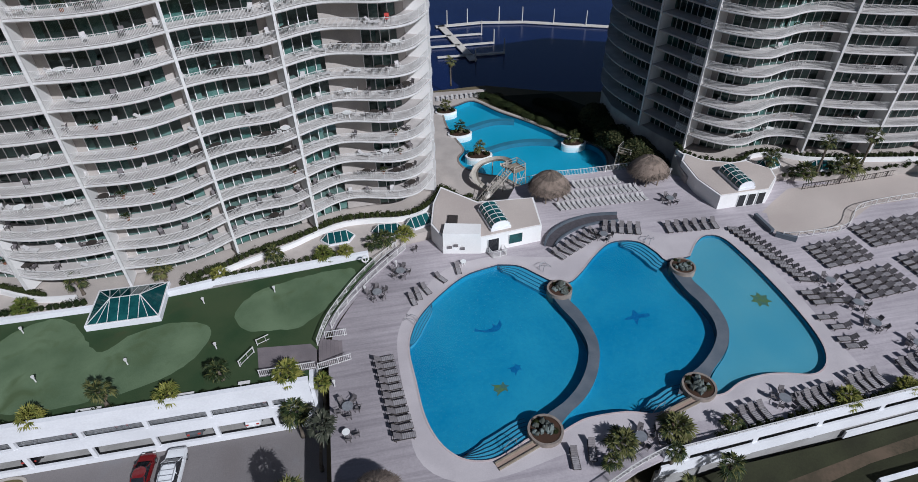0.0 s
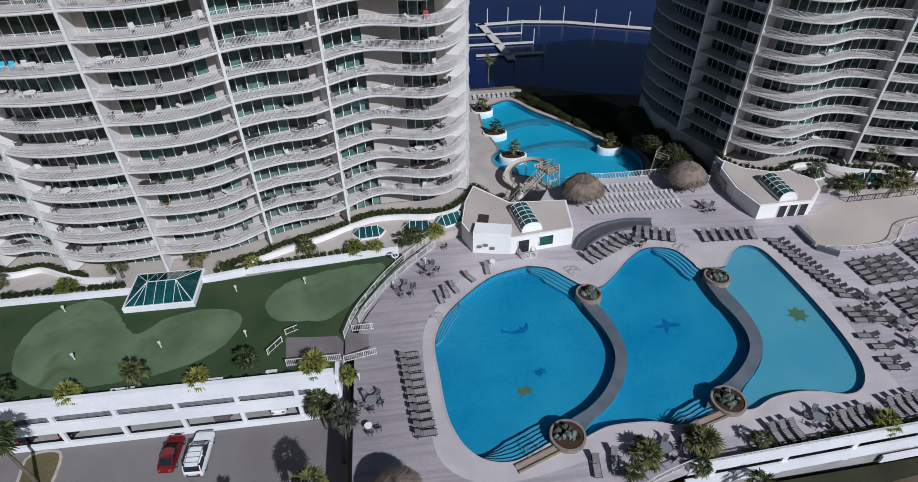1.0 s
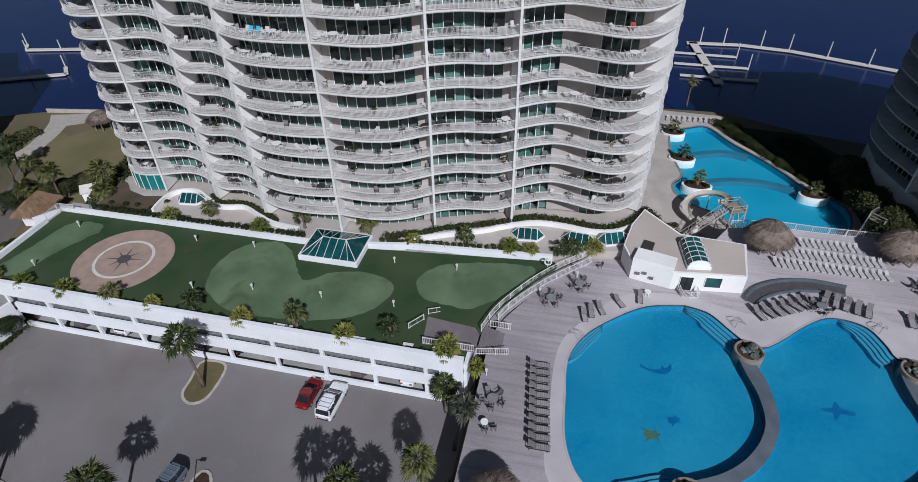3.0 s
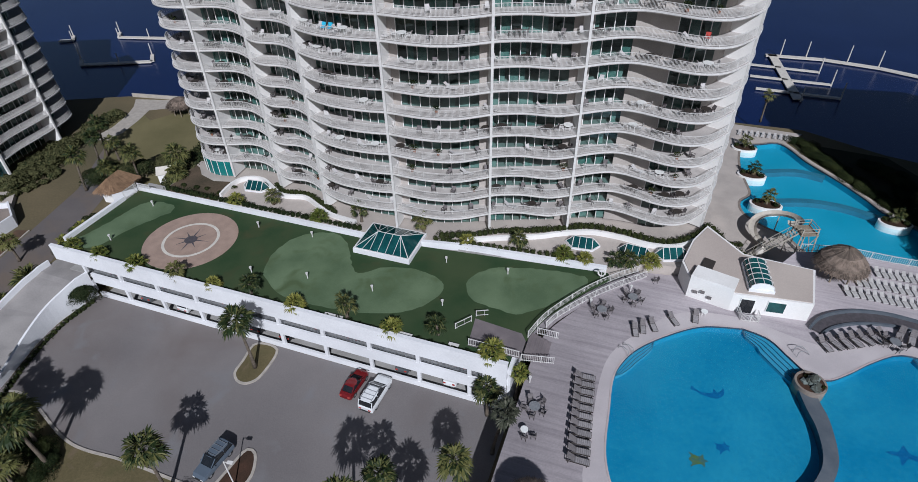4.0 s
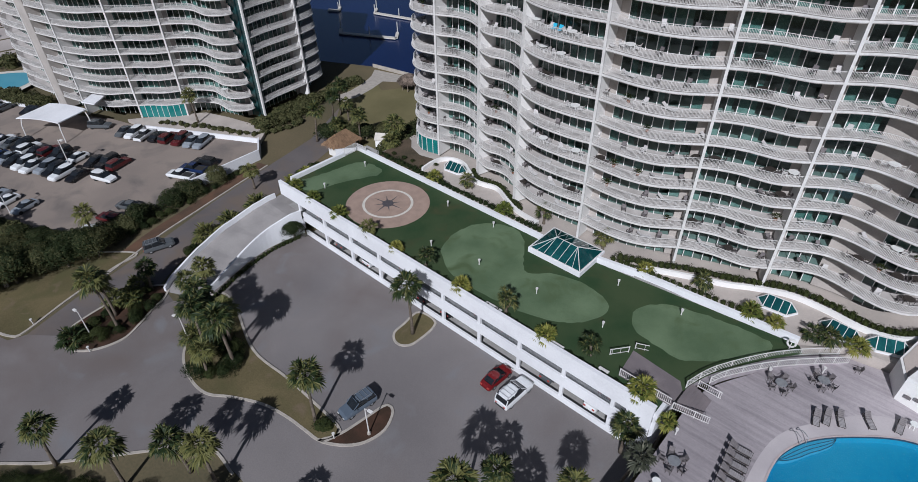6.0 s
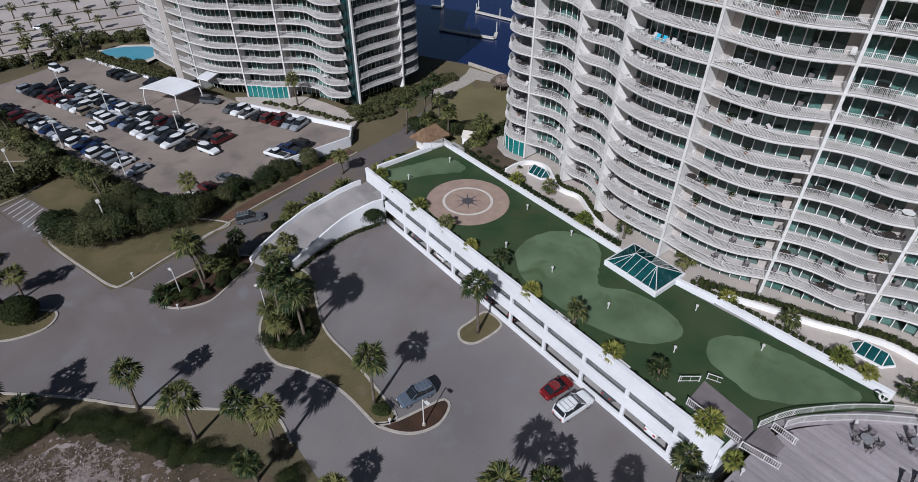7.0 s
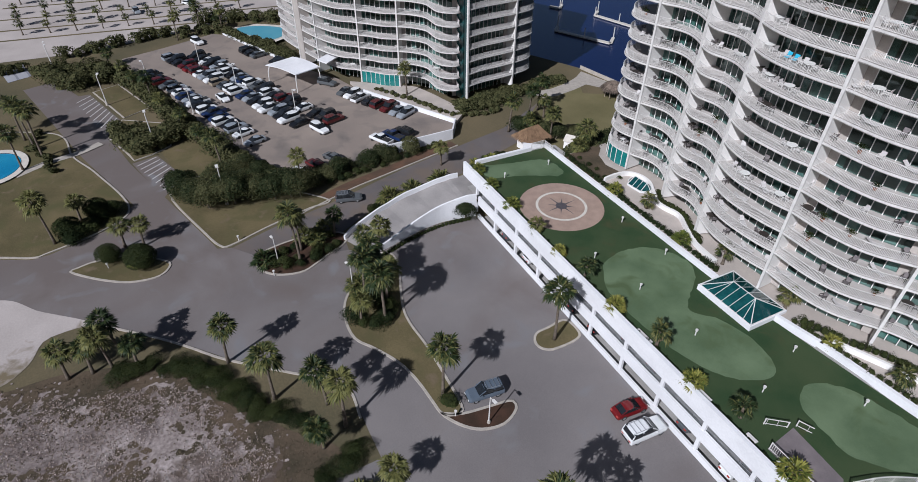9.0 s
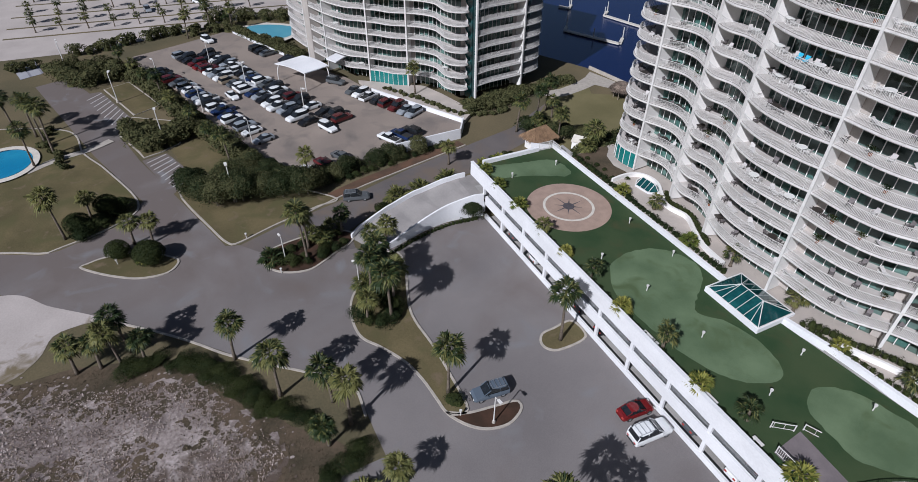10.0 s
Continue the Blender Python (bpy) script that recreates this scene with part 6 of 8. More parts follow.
along([(-69.9, 37.4), (-70.3, 33), (-69.7, 28.6), (-68.7, 25), (-67.7, 22.4), (-67.2, 20.6)], 0.7, 0.02, small, (0.4, 0.6))
along([(-72, 39.75), (-11, 39.75)], 1.5, TURF, small, (0.35, 0.55), 0.05)
along([(30.5, 25.3), (52, 26.5), (84, 28.2)], 0.9, PD, small, (0.35, 0.6), 0.12)
along([(-24.6, 57.4), (-14, 58.6), (-5, 59.5)], 0.9, 7.6, small, (0.5, 0.75), 0.1)
sheet("planting_bed", [(-70.2, 55.9), (-60.8, 55.9), (-60.9, 58.4), (-61.2, 60.8), (-62, 61.2), (-64.6, 60.6), (-67.8, 61.6), (-69.6, 63.4), (-71, 64)], 7.66, M_SEDGE, "brown planted bed between parapet and tower", "bed")
along([(-68, 58.4), (-62, 58.0), (-60, 59.6)], 2.2, 7.6, mid, (0.4, 0.6), 0.5)
along([(-53.6, 62.2), (-51.4, 60.8), (-47.4, 61.2), (-44.2, 59.8), (-41, 58.4)], 0.7, 8.1, small, (0.45, 0.65), 0.05)
along([(-70, 56.4), (-58, 56.3)], 0.9, 7.6, small, (0.6, 0.9), 0.1)
along([(-58, 56.3), (-50, 56.3), (-44, 56.4), (-36, 56.4)], 0.8, 7.6, small, (0.5, 0.75), 0.08)
along([(-24, 57.9), (-20, 59.4), (-16.5, 61.4), (-12, 63.0), (-8.8, 64.6), (-4.9, 66.4), (-0.6, 66.5), (3.3, 65.9), (6.4, 66.4), (9.0, 68.8), (10.6, 71.6)], 0.75, 8.15, small, (0.55, 0.75), 0.05)
along([(11.4, 71.2), (12.8, 68.8), (15, 66.4)], 0.8, 7.8, small, (0.7, 0.9), 0.1)
along([(51.6, 76), (51.6, 73.6), (53.6, 71), (57.1, 69.5), (59.8, 69.6), (62.3, 71), (66.4, 70.7), (70.1, 68.5), (76.2, 66.9), (88, 64.8)], 0.9, 8.15, small, (0.5, 0.75), 0.05)
along([(64, 64.8), (72, 63.4), (88, 63.2)], 1.2, 7.5, small, (0.4, 0.65), 0.25)
place(shrub(46, (2.5, 2.4, 2.1), "clipped ball-shaped dark green bush on a grass island", M_LEAF, 4200, 0.08, "shrub", 0.63, 0.0, True), [spot(-84.2, -17.0, 0.1, 40, 1.0), spot(-81.0, -12.6, 0.0, 160, 1.3), spot(-94.4, -22.6, 0.1, 80, 1.1), spot(-98.0, -18.4, 0.1, 20, 1.15)])
along([(-83.0, -14.6), (-82.4, -14.0)], 1.3, 0.1, small)
along([(-62.6, 17.6), (-60.4, 15.2), (-58.2, 13.0), (-55.6, 12.9), (-53.6, 14.2)], 1.6, 0.1, mid, (0.9, 1.5), 0.5)
along([(-62, 18.6), (-57, 16.8), (-53.6, 16.6)], 1.8, 0.1, mid, (0.9, 1.5), 0.5)
along([(-38.2, 17.6), (-37.4, 18.3)], 0.9, 0.1, small, (1.0, 1.3))
along([(-72.6, 5.4), (-71.0, 8.6), (-72.2, 12.4)], 2.1, 0.1, mid, (0.6, 1.15), 0.7)
along([(-74.6, 5.4), (-75, 15.6)], 2.1, 0.1, mid, (0.6, 1.15), 0.7)
along([(-72.4, 5.4), (-71.6, 9), (-73, 15)], 2.1, 0.1, mid, (0.6, 1.15), 0.7)
along([(-59.7, -16.7), (-59.3, -13.0), (-57.4, -9.3), (-53.8, -5.8), (-50.1, -3.6), (-46.8, -1.6), (-44.0, 0.4), (-41.0, 2.4)], 2.0, 0.02, dark_mass, (0.6, 0.85), 0.5)
along([(-57.4, -11.6), (-54.2, -7.6), (-50.6, -5.2), (-46.4, -2.6)], 2.4, 0.02, dark_mass, (0.5, 0.68), 0.4)
along([(-37.0, 6.0), (-35.6, 4.6), (-34.6, 2.0)], 2.0, 0.02, dark_mass, (0.7, 0.9), 0.4)
along([(-162, -12.8), (-149.6, -8.6), (-139.6, -5.4), (-126.3, -1.3), (-116.7, 1.9), (-105.5, 6.2), (-98, 9.6)], 1.7, 0.1, trees, (0.45, 0.7), 0.7)
along([(-160, -12.4), (-140, -6.2), (-117, 1.2), (-104, 5.6)], 2.6, 0.1, dark_mass, (0.6, 0.8), 0.5)
along([(-98.2, -4.6), (-94.6, -3.4), (-92.2, -1.0), (-92.6, 3.0), (-92.4, 7.0), (-90.2, 10.2), (-89.2, 14.0)], 2.3, 0.1, trees, (0.78, 1.08), 0.5)
along([(-98, 0.6), (-96.4, 5.4), (-94.6, 10)], 2.4, 0.1, trees, (0.65, 0.85), 0.5)
along([(-101.6, 1.5), (-100.0, 5.5)], 3.0, 0.1, broad, (0.8, 1.0), 0.6)
along([(-93.4, 12.2), (-92.4, 17.2), (-94.4, 24), (-95.4, 31), (-96.4, 38)], 2.0, 0.02, broad, (0.6, 0.9), 0.5)
along([(-91.4, 20), (-93.0, 28), (-94.4, 36), (-95.4, 43)], 1.8, 0.02, mid, (0.7, 1.0), 0.4)
along([(-79.6, 23), (-80.6, 27), (-81.8, 33), (-82.4, 38.6)], 2.0, 0.02, mid, (0.75, 1.05), 0.5)
along([(-127.4, -13.8), (-122.8, -12.8), (-119.0, -11.0), (-119.8, -7.2), (-122.2, -3.6)], 2.2, 0.1, trees, (0.62, 0.82), 0.5)
along([(-126, -11), (-123, -8), (-124.4, -4.6)], 2.6, 0.1, trees, (0.6, 0.75), 0.6)
along([(-118.4, -11.6), (-118.2, -8.6)], 1.0, 0.1, mid, (0.5, 0.6), 0.2)
along([(-172, -30), (-166, -27.4), (-160.4, -24.6), (-160.2, -20), (-162.4, -15)], 2.2, 0.1, trees, (0.6, 0.82), 0.6)
along([(-172, -25), (-168, -21), (-167, -16.5)], 2.6, 0.1, trees, (0.6, 0.85), 0.8)
along([(-92.2, -22.6), (-95, -19.6), (-98.6, -16.4)], 2.0, 0.1, mid, (1.5, 2.2), 0.4)
along([(-118, -26.6), (-124, -27), (-130, -30), (-136, -30)], 2.2, 0.1, mid, (0.5, 0.9), 0.8)
along([(-177, -40), (-181, -30), (-186, -18), (-190, -5), (-192, 6), (-188, 14)], 2.6, 0.02, broad, (0.5, 0.85), 1.2)
along([(-184, 16.6), (-176, 19.6), (-166, 23.4), (-155, 28)], 1.5, 0.3, mid, (1.4, 2.0), 0.5)
along([(-198, 16), (-194, 26), (-189, 36), (-184, 44)], 2.6, 0.02, broad, (0.7, 1.0), 1.5)
along([(-188, 6), (-193, 9), (-199, 13)], 3.0, 0.02, broad, (0.8, 1.1), 1.2)
along([(-172, 22.6), (-166, 25.4), (-158, 27.8)], 2.0, 0.3, broad, (0.5, 0.75), 0.6)
along([(-108.6, 55), (-107.4, 60), (-108.6, 66), (-110.6, 72), (-112, 80), (-112.5, 86)], 1.8, 0.02, dark_mass, (0.7, 1.0), 0.5)
along([(-106, 53), (-104.6, 58), (-104.8, 63)], 1.6, 0.02, mid, (0.6, 0.9), 0.4)
along([(-126, 41.4), (-121, 44.6), (-116, 47.4), (-110, 50), (-106, 52)], 1.6, 0.8, mid, (0.4, 0.65), 0.3)
along([(-110.6, 55.6), (-110.4, 60), (-111.6, 66), (-113, 72)], 1.7, 0.0, dark_mass, (0.6, 0.9), 0.3)
along([(-80, 68.5), (-77, 70.5), (-73, 66), (-71.5, 61)], 2.0, 0.02, broad, (0.9, 1.2), 0.5)
trees += [spot(x, y, 0.0, 50 * k, q) for k, (x, y, q) in enumerate(((-73.6, 67.0, 1.5), (-72.8, 63.6, 1.45), (-75.6, 69.8, 1.3), (-72.6, 60.2, 1.3), (-71.8, 70.4, 1.5)))]
along([(-93, 62), (-90, 66), (-86, 69.5)], 2.4, 0.02, trees, (0.6, 0.8), 0.8)
along([(-84.5, 57), (-86.5, 52), (-85, 46)], 1.7, 0.02, mid, (0.6, 0.9), 0.5)
along([(-76.6, 40.4), (-76.6, 46), (-76.4, 52)], 1.6, 5.2, mid, (0.7, 0.9), 0.2)
along([(-96, 92), (-92, 95.5)], 2.0, 0.02, mid, (0.7, 0.9), 0.4)
# dark bank and shrubs stand in for the tower's shade on the lagoon
sheet("planting_bed", [(26.6, 118.6), (30.6, 111.6), (35.0, 106), (38.8, 100.6), (42.0, 96.6), (46.4, 92), (49, 96), (50, 108), (44, 117)], 0.04, M_VERGE, "dark bank standing for the tower's shade beside the lagoon", "bed")
along([(28.6, 118.4), (32.4, 111.6), (36.8, 105.4), (40.6, 99.8), (44.4, 95.0), (47.0, 91)], 1.8, 0.02, dark_mass, (0.7, 1.0), 0.6)
along([(40, 112), (44, 108), (44, 102)], 2.4, 0.02, dark_mass, (0.9, 1.2), 0.6)
along([(13, 75.5), (16, 72), (19, 73.5), (22, 75.5)], 1.3, 0.3, mid, (0.6, 0.9), 0.4)
along([(14, 78.5), (17, 79.5), (20, 78)], 1.5, 0.3, mid, (0.5, 0.8), 0.4)
along([(47.6, 76.6), (49.4, 80), (48.4, 86), (46.8, 92), (47, 99)], 2.2, 0.0, trees, (0.85, 1.2), 0.4)
small += [spot(x + dx, y + dy, 0.6, 40 * dx, 0.6) for x, y in ((18.4, 112.2), (19.4, 101.9), (21.3, 92.6), (40.6, 93.4)) for dx, dy in ((-1.5, 0.2), (1.4, -0.3), (0.2, 0.9))]
small += [spot(x, y, PD + 0.42, 30 * x, 0.75 * s) for x, y, s in ((21.4, 48.9, 0.4), (39.8, 49.0, 0.4), (13.0, 30.0, 0.5), (14.6, 28.6, 0.5), (30.6, 31.9, 0.5), (32.1, 30.4, 0.5), (22.9, 47.8, 0.35), (38.4, 50.1, 0.35))]
trees += [spot(-70.6, 37.0, 0.0, 20, 0.62)]
far_masses = Geo()
for proto, spots, r_, n_l in ((sh_small, small, 0.9, 60), (sh_mid, mid, 1.8, 260), (sh_big, broad, 2.6, 520), (tr_big, trees, 3.0, 800), (sh_dark, dark_mass, 2.3, 400)):
    here = [m for m in spots if m.translation.x > -104]
    for m in spots:
        if m.translation.x <= -104:
            k = m.to_scale().x
            c = m.translation
            far_masses.disc(c[:2], 0.55 * r_ * k, c.z, c.z + 1.0 * r_ * k, 8, 0.3 * r_ * k)
            leaf_mass(far_masses, (c.x, c.y, c.z + 0.75 * r_ * k), (r_ * k, r_ * k, 0.85 * r_ * k), n_l, 0.25, rng)
    place(proto, here)
tagged(far_masses.make("shrubbery", M_LEAF2), "olive-green belt of shrubs and small trees round the far car park", "shrubbery", "", "stuff")

M_SCRUB = mat("brown_sedge_blades", (0.135, 0.104, 0.068), (0.085, 0.068, 0.042), 0.5, 5, 0.9, 0.0, random_mix=0.6)
# bleached tufts on the dune, dry grass on the lawns
DUNE = [(-57.6, -21), (-56.4, -15.5), (-55.0, -10.6), (-50.4, -7.2), (-45, -3.9), (-39.5, -1.6), (-30, -14), (-45, -45), (-66, -40), (-62.5, -29)]


def inside(p, poly):
    c = False
    for i in range(len(poly)):
        a, b = poly[i - 1], poly[i]
        if (a[1] > p[1]) != (b[1] > p[1]) and p[0] < (b[0] - a[0]) * (p[1] - a[1]) / (b[1] - a[1]) + a[0]:
            c = not c
    return c


g = Geo()
cnt = 0
while cnt < 11000:
    p = (rng.uniform(-67, -29), rng.uniform(-46, 1))
    if not inside(p, DUNE) or noise.noise((p[0] * 0.14, p[1] * 0.14, 3.0)) < rng.uniform(-0.5, 0.25):
        continue
    cnt += 1
    for k in range(4):
        a = rng.uniform(0, 6.28)
        r, h = rng.uniform(0.07, 0.24), rng.uniform(0.08, 0.26)
        g.add([(p[0], p[1], 0.05), (p[0] + r * math.cos(a), p[1] + r * math.sin(a), h), (p[0] + r * math.cos(a + 0.7), p[1] + r * math.sin(a + 0.7), h * 0.7)], [(0, 1, 2)])
tagged(g.make("dune_tufts", M_DRYTUFT), "bleached grey tufts of dune scrub", "scrub", "", "stuff")
g = Geo()
for k in range(1700):
    p = (rng.uniform(-70, -29), rng.uniform(-46, 4))
    if inside(p, DUNE) and noise.noise((p[0] * 0.1 + 9, p[1] * 0.1, 7.0)) > 0.22:
        leaf_mass(g, (p[0], p[1], 0.12), (0.4, 0.4, 0.25), 8, 0.10, rng)
SEDGE = [(-62, -24), (-60, -14), (-55.4, -8), (-50.2, -4.8), (-43.4, -1.0), (-36, 3.6), (-31, -6), (-40, -3), (-45.4, -5), (-51, -8.4), (-56, -12), (-57.4, -20), (-56, -28), (-62, -30)]
for k in range(12000):
    p = (rng.uniform(-63, -29), rng.uniform(-31, 5))
    if inside(p, SEDGE) or inside(p, DUNE) and noise.noise((p[0] * 0.22, p[1] * 0.22, 5.0)) > 0.36 or inside(p, DUNE) and min((p[0] - q[0]) ** 2 + (p[1] - q[1]) ** 2 for q in dune_line[::3]) < rng.uniform(0, 2.6) ** 2:
        for q in range(3):
            a, r, h = rng.uniform(0, 6.28), rng.uniform(0.05, 0.16), rng.uniform(0.06, 0.22)
            g.add([(p[0] - 0.04, p[1], 0.03), (p[0] + 0.04, p[1], 0.03), (p[0] + r * math.cos(a), p[1] + r * math.sin(a), h)], [(0, 1, 2)])
tagged(g.make("low_scrub", M_SCRUB), "low olive-brown scrub between the bleached tufts", "scrub", "", "stuff")
# ragged patches where bare sand and brown sedge run into each other
sand_bits, soil_bits = Geo(), Geo()
edge_pts = dune_line[::2]
for k in range(5200):
    p = (rng.uniform(-64, -29), rng.uniform(-36, 4))
    d = math.sqrt(min((p[0] - q[0]) ** 2 + (p[1] - q[1]) ** 2 for q in edge_pts))
    lump = noise.noise((p[0] * 0.16, p[1] * 0.16, 2.0))
    if inside(p, DUNE):
        if rng.random() > 1.1 - d / 4.5 and lump < 0.12:
            continue
        target, z_, r_ = soil_bits, 0.062, rng.uniform(0.12, 0.5) + 0.25 * max(0, 1 - d / 3)
    else:
        if d > 1.8 or rng.random() > 0.5 - d / 4:
            continue
        target, z_, r_ = sand_bits, 0.052, rng.uniform(0.06, 0.24)
    a0 = rng.uniform(0, 6.28)
    target.add([(p[0] + r_ * rng.uniform(0.5, 1.3) * math.cos(a0 + 0.9 * q), p[1] + r_ * rng.uniform(0.5, 1.3) * math.sin(a0 + 0.9 * q), z_ + 0.000008 * k) for q in range(7)], [tuple(range(7))])
tagged(sand_bits.make("sand_patches", M_DUNE), "small ragged patches of bleached sand", "sand", "", "stuff")
tagged(soil_bits.make("soil_patches", M_SEDGE), "small ragged patches of brown soil", "soil", "", "stuff")
# small palms in rows on the sandy field
sp = palm(3.2, 77, "small palm in a row on the sandy field", size=1.0, skirt=False, leaves=22)
place(sp, [spot(x + rng.uniform(-0.6, 0.6), y, 0.03, rng.uniform(0, 360), rng.uniform(0.8, 1.15)) for x0, y0, y1, st in ((-209, -37, 12, 7), (-219, -38, 30, 7), (-231, -40, 40, 8), (-245, -40, 55, 9), (-262, -40, 60, 10)) for x, y in [(x0 + 0.12 * (yy - y0), yy) for yy in np.arange(y0, y1, st)]])
for x0 in (-206, -216, -228, -242, -259):
    tagged(Geo().sweep([(x0, -45), (x0 + 11, 60)], 0.8, 0.12, 0.02).make("bed_strip", M_GROUND), "narrow strip of dark soil between sandy bays", "soil strip", "", "structure")

# ---- cars ----


def car(kind, paint, label, near=True):
    t = thing("car", label, "car", group="parked cars")

    def loft(stations, nm, material, parent, lab=""):
        g = Geo()
        n = 8
        for x, zb, zt, w, wt in stations:
            zm = zb + (zt - zb) * 0.55
            g.v += [(x, -w * 0.93, zb), (x, -w, zb + 0.12), (x, -w, zm), (x, -wt, zt), (x, wt, zt), (x, w, zm), (x, w, zb + 0.12), (x, w * 0.93, zb)]
        for i in range(len(stations) - 1):
            for k in range(n):
                g.f.append((i * n + k, i * n + (k + 1) % n, (i + 1) * n + (k + 1) % n, (i + 1) * n + k))
        g.f += [tuple(range(n - 1, -1, -1)), tuple((len(stations) - 1) * n + k for k in range(n))]
        return g.make(nm, material, parent, lab, False)

    if kind == "sedan":
        body = loft([(-2.32, 0.35, 0.72, 0.70, 0.62), (-2.15, 0.25, 0.92, 0.86, 0.78), (-1.5, 0.22, 0.98, 0.90, 0.82), (0.9, 0.22, 0.95, 0.90, 0.82), (1.9, 0.22, 0.82, 0.87, 0.76), (2.3, 0.32, 0.62, 0.70, 0.6)], "body", PAINTS[paint], t)
        cab = [(-1.75, 0.90, 0.96, 0.78, 0.72), (-1.05, 0.9, 1.40, 0.82, 0.68), (0.1, 0.9, 1.43, 0.82, 0.68), (1.0, 0.9, 0.97, 0.78, 0.70)]
        roof = (-0.48, 1.42, 1.3, 1.34)
        wx = (-1.38, 1.42)
    elif kind == "suv":
        body = loft([(-2.4, 0.42, 0.95, 0.80, 0.74), (-2.3, 0.32, 1.06, 0.92, 0.86), (-1.2, 0.3, 1.08, 0.95, 0.88), (1.0, 0.3, 1.05, 0.95, 0.87), (2.1, 0.3, 0.95, 0.92, 0.82), (2.42, 0.4, 0.75, 0.78, 0.7)], "body", PAINTS[paint], t)
        cab = [(-2.28, 1.0, 1.1, 0.86, 0.80), (-2.05, 1.0, 1.72, 0.88, 0.78), (0.2, 1.0, 1.76, 0.88, 0.78), (1.05, 1.0, 1.08, 0.84, 0.76)]
        roof = (-0.93, 1.745, 2.34, 1.54)
        wx = (-1.45, 1.5)
    else:
        body = loft([(-2.75, 0.45, 0.95, 0.86, 0.84), (-2.7, 0.38, 1.02, 0.94, 0.9), (-0.6, 0.36, 1.04, 0.96, 0.9), (1.3, 0.36, 1.06, 0.96, 0.88), (2.4, 0.36, 0.98, 0.93, 0.84), (2.7, 0.45, 0.8, 0.8, 0.74)], "body", PAINTS[paint], t)
        cab = [(-0.72, 1.0, 1.1, 0.86, 0.80), (-0.6, 1.0, 1.72, 0.88, 0.75), (0.6, 1.0, 1.74, 0.88, 0.75), (1.4, 1.0, 1.1, 0.84, 0.76)]
        roof = (0.0, 1.73, 1.25, 1.46)
        Geo().box((-1.7, 0, 1.045), (1.85, 1.5, 0.03)).make("cargo_bed", M_RUBBER, body, "dark cargo bed")
        wx = (-1.7, 1.75)
    glass = loft(cab, "cabin_glass", M_CARGLASS, t, "dark tinted glass")
    # roof: a crowned panel that rounds down at its edges
    rx, rz, rl, rw = roof
    g, nx, ny = Geo(), 6, 6
    for i in range(nx + 1):
        for k in range(ny + 1):
            u, v = 2 * i / nx - 1, 2 * k / ny - 1
            drop = 0.05 * abs(v) ** 3 + 0.06 * abs(u) ** 4
            g.v.append((rx + u * rl / 2 * (1.04 - 0.05 * v * v), v * rw / 2 * 1.02, rz + 0.045 - drop))
    g.f = [(i * (ny + 1) + k, (i + 1) * (ny + 1) + k, (i + 1) * (ny + 1) + k + 1, i * (ny + 1) + k + 1) for i in range(nx) for k in range(ny)]
    top_ = g.make("roof", PAINTS[paint], t, "", True)
    for y in (-1, 1) if near else ():
        for (x0, zb0, z0, w0, v0), (x1, zb1, z1, w1, v1) in zip(cab, cab[1:]):
            if abs(z1 - z0) > 0.2:
                Geo().bar((x0, y * (v0 + 0.015), z0), (x1, y * (v1 + 0.015), z1), 0.09, 0.05).make("pillar", PAINTS[paint], t)
        Geo().bar((rx - 0.05, y * (cab[1][3] + 0.01), cab[1][1]), (rx - 0.05, y * (cab[1][4] + 0.01), rz), 0.1, 0.05).make("pillar", PAINTS[paint], t)
    lo, hi = body.data.vertices[0].co.x, body.data.vertices[-1].co.x
    if near:
        for x, z in ((hi - 0.03, 0.62), (lo + 0.02, 0.74)):
            for y in (-0.58, 0.58):
                Geo().box((x, y, z), (0.12, 0.3, 0.14)).make("headlight" if x > 0 else "tail_light", M_FRAME if x > 0 else M_RED, body)
            Geo().box((x, 0, z - 0.24), (0.16, 1.3, 0.16)).make("bumper", M_RUBBER if kind == "suv" else PAINTS[paint], body)
        Geo().box((hi + 0.0, 0, 0.6), (0.06, 0.7, 0.14)).make("grille", M_RUBBER, body, "dark grille")
        Geo().bar((hi - 0.5, -0.02, cab[-1][2] - 0.09), (hi - 0.5, 0.02, cab[-1][2] - 0.09), 0.02).make("badge", M_METAL, body)
        for y in (-1, 1):
            Geo().box((cab[-1][0] - 0.35, y * (cab[-1][3] + 0.14), cab[-1][1] + 0.12), (0.12, 0.2, 0.13)).make("mirror", PAINTS[paint], body)
            if kind == "suv":
                Geo().bar((rx - rl * 0.42, y * rw * 0.42, rz + 0.09), (rx + rl * 0.42, y * rw * 0.42, rz + 0.09), 0.045).make("roof_rail", M_METAL, top_)
        if kind == "suv":
            for k in range(4):
                x = rx - rl * 0.36 + rl * 0.24 * k
                Geo().bar((x, -rw * 0.42, rz + 0.1), (x, rw * 0.42, rz + 0.1), 0.04).make("cross_bar", M_METAL, top_)
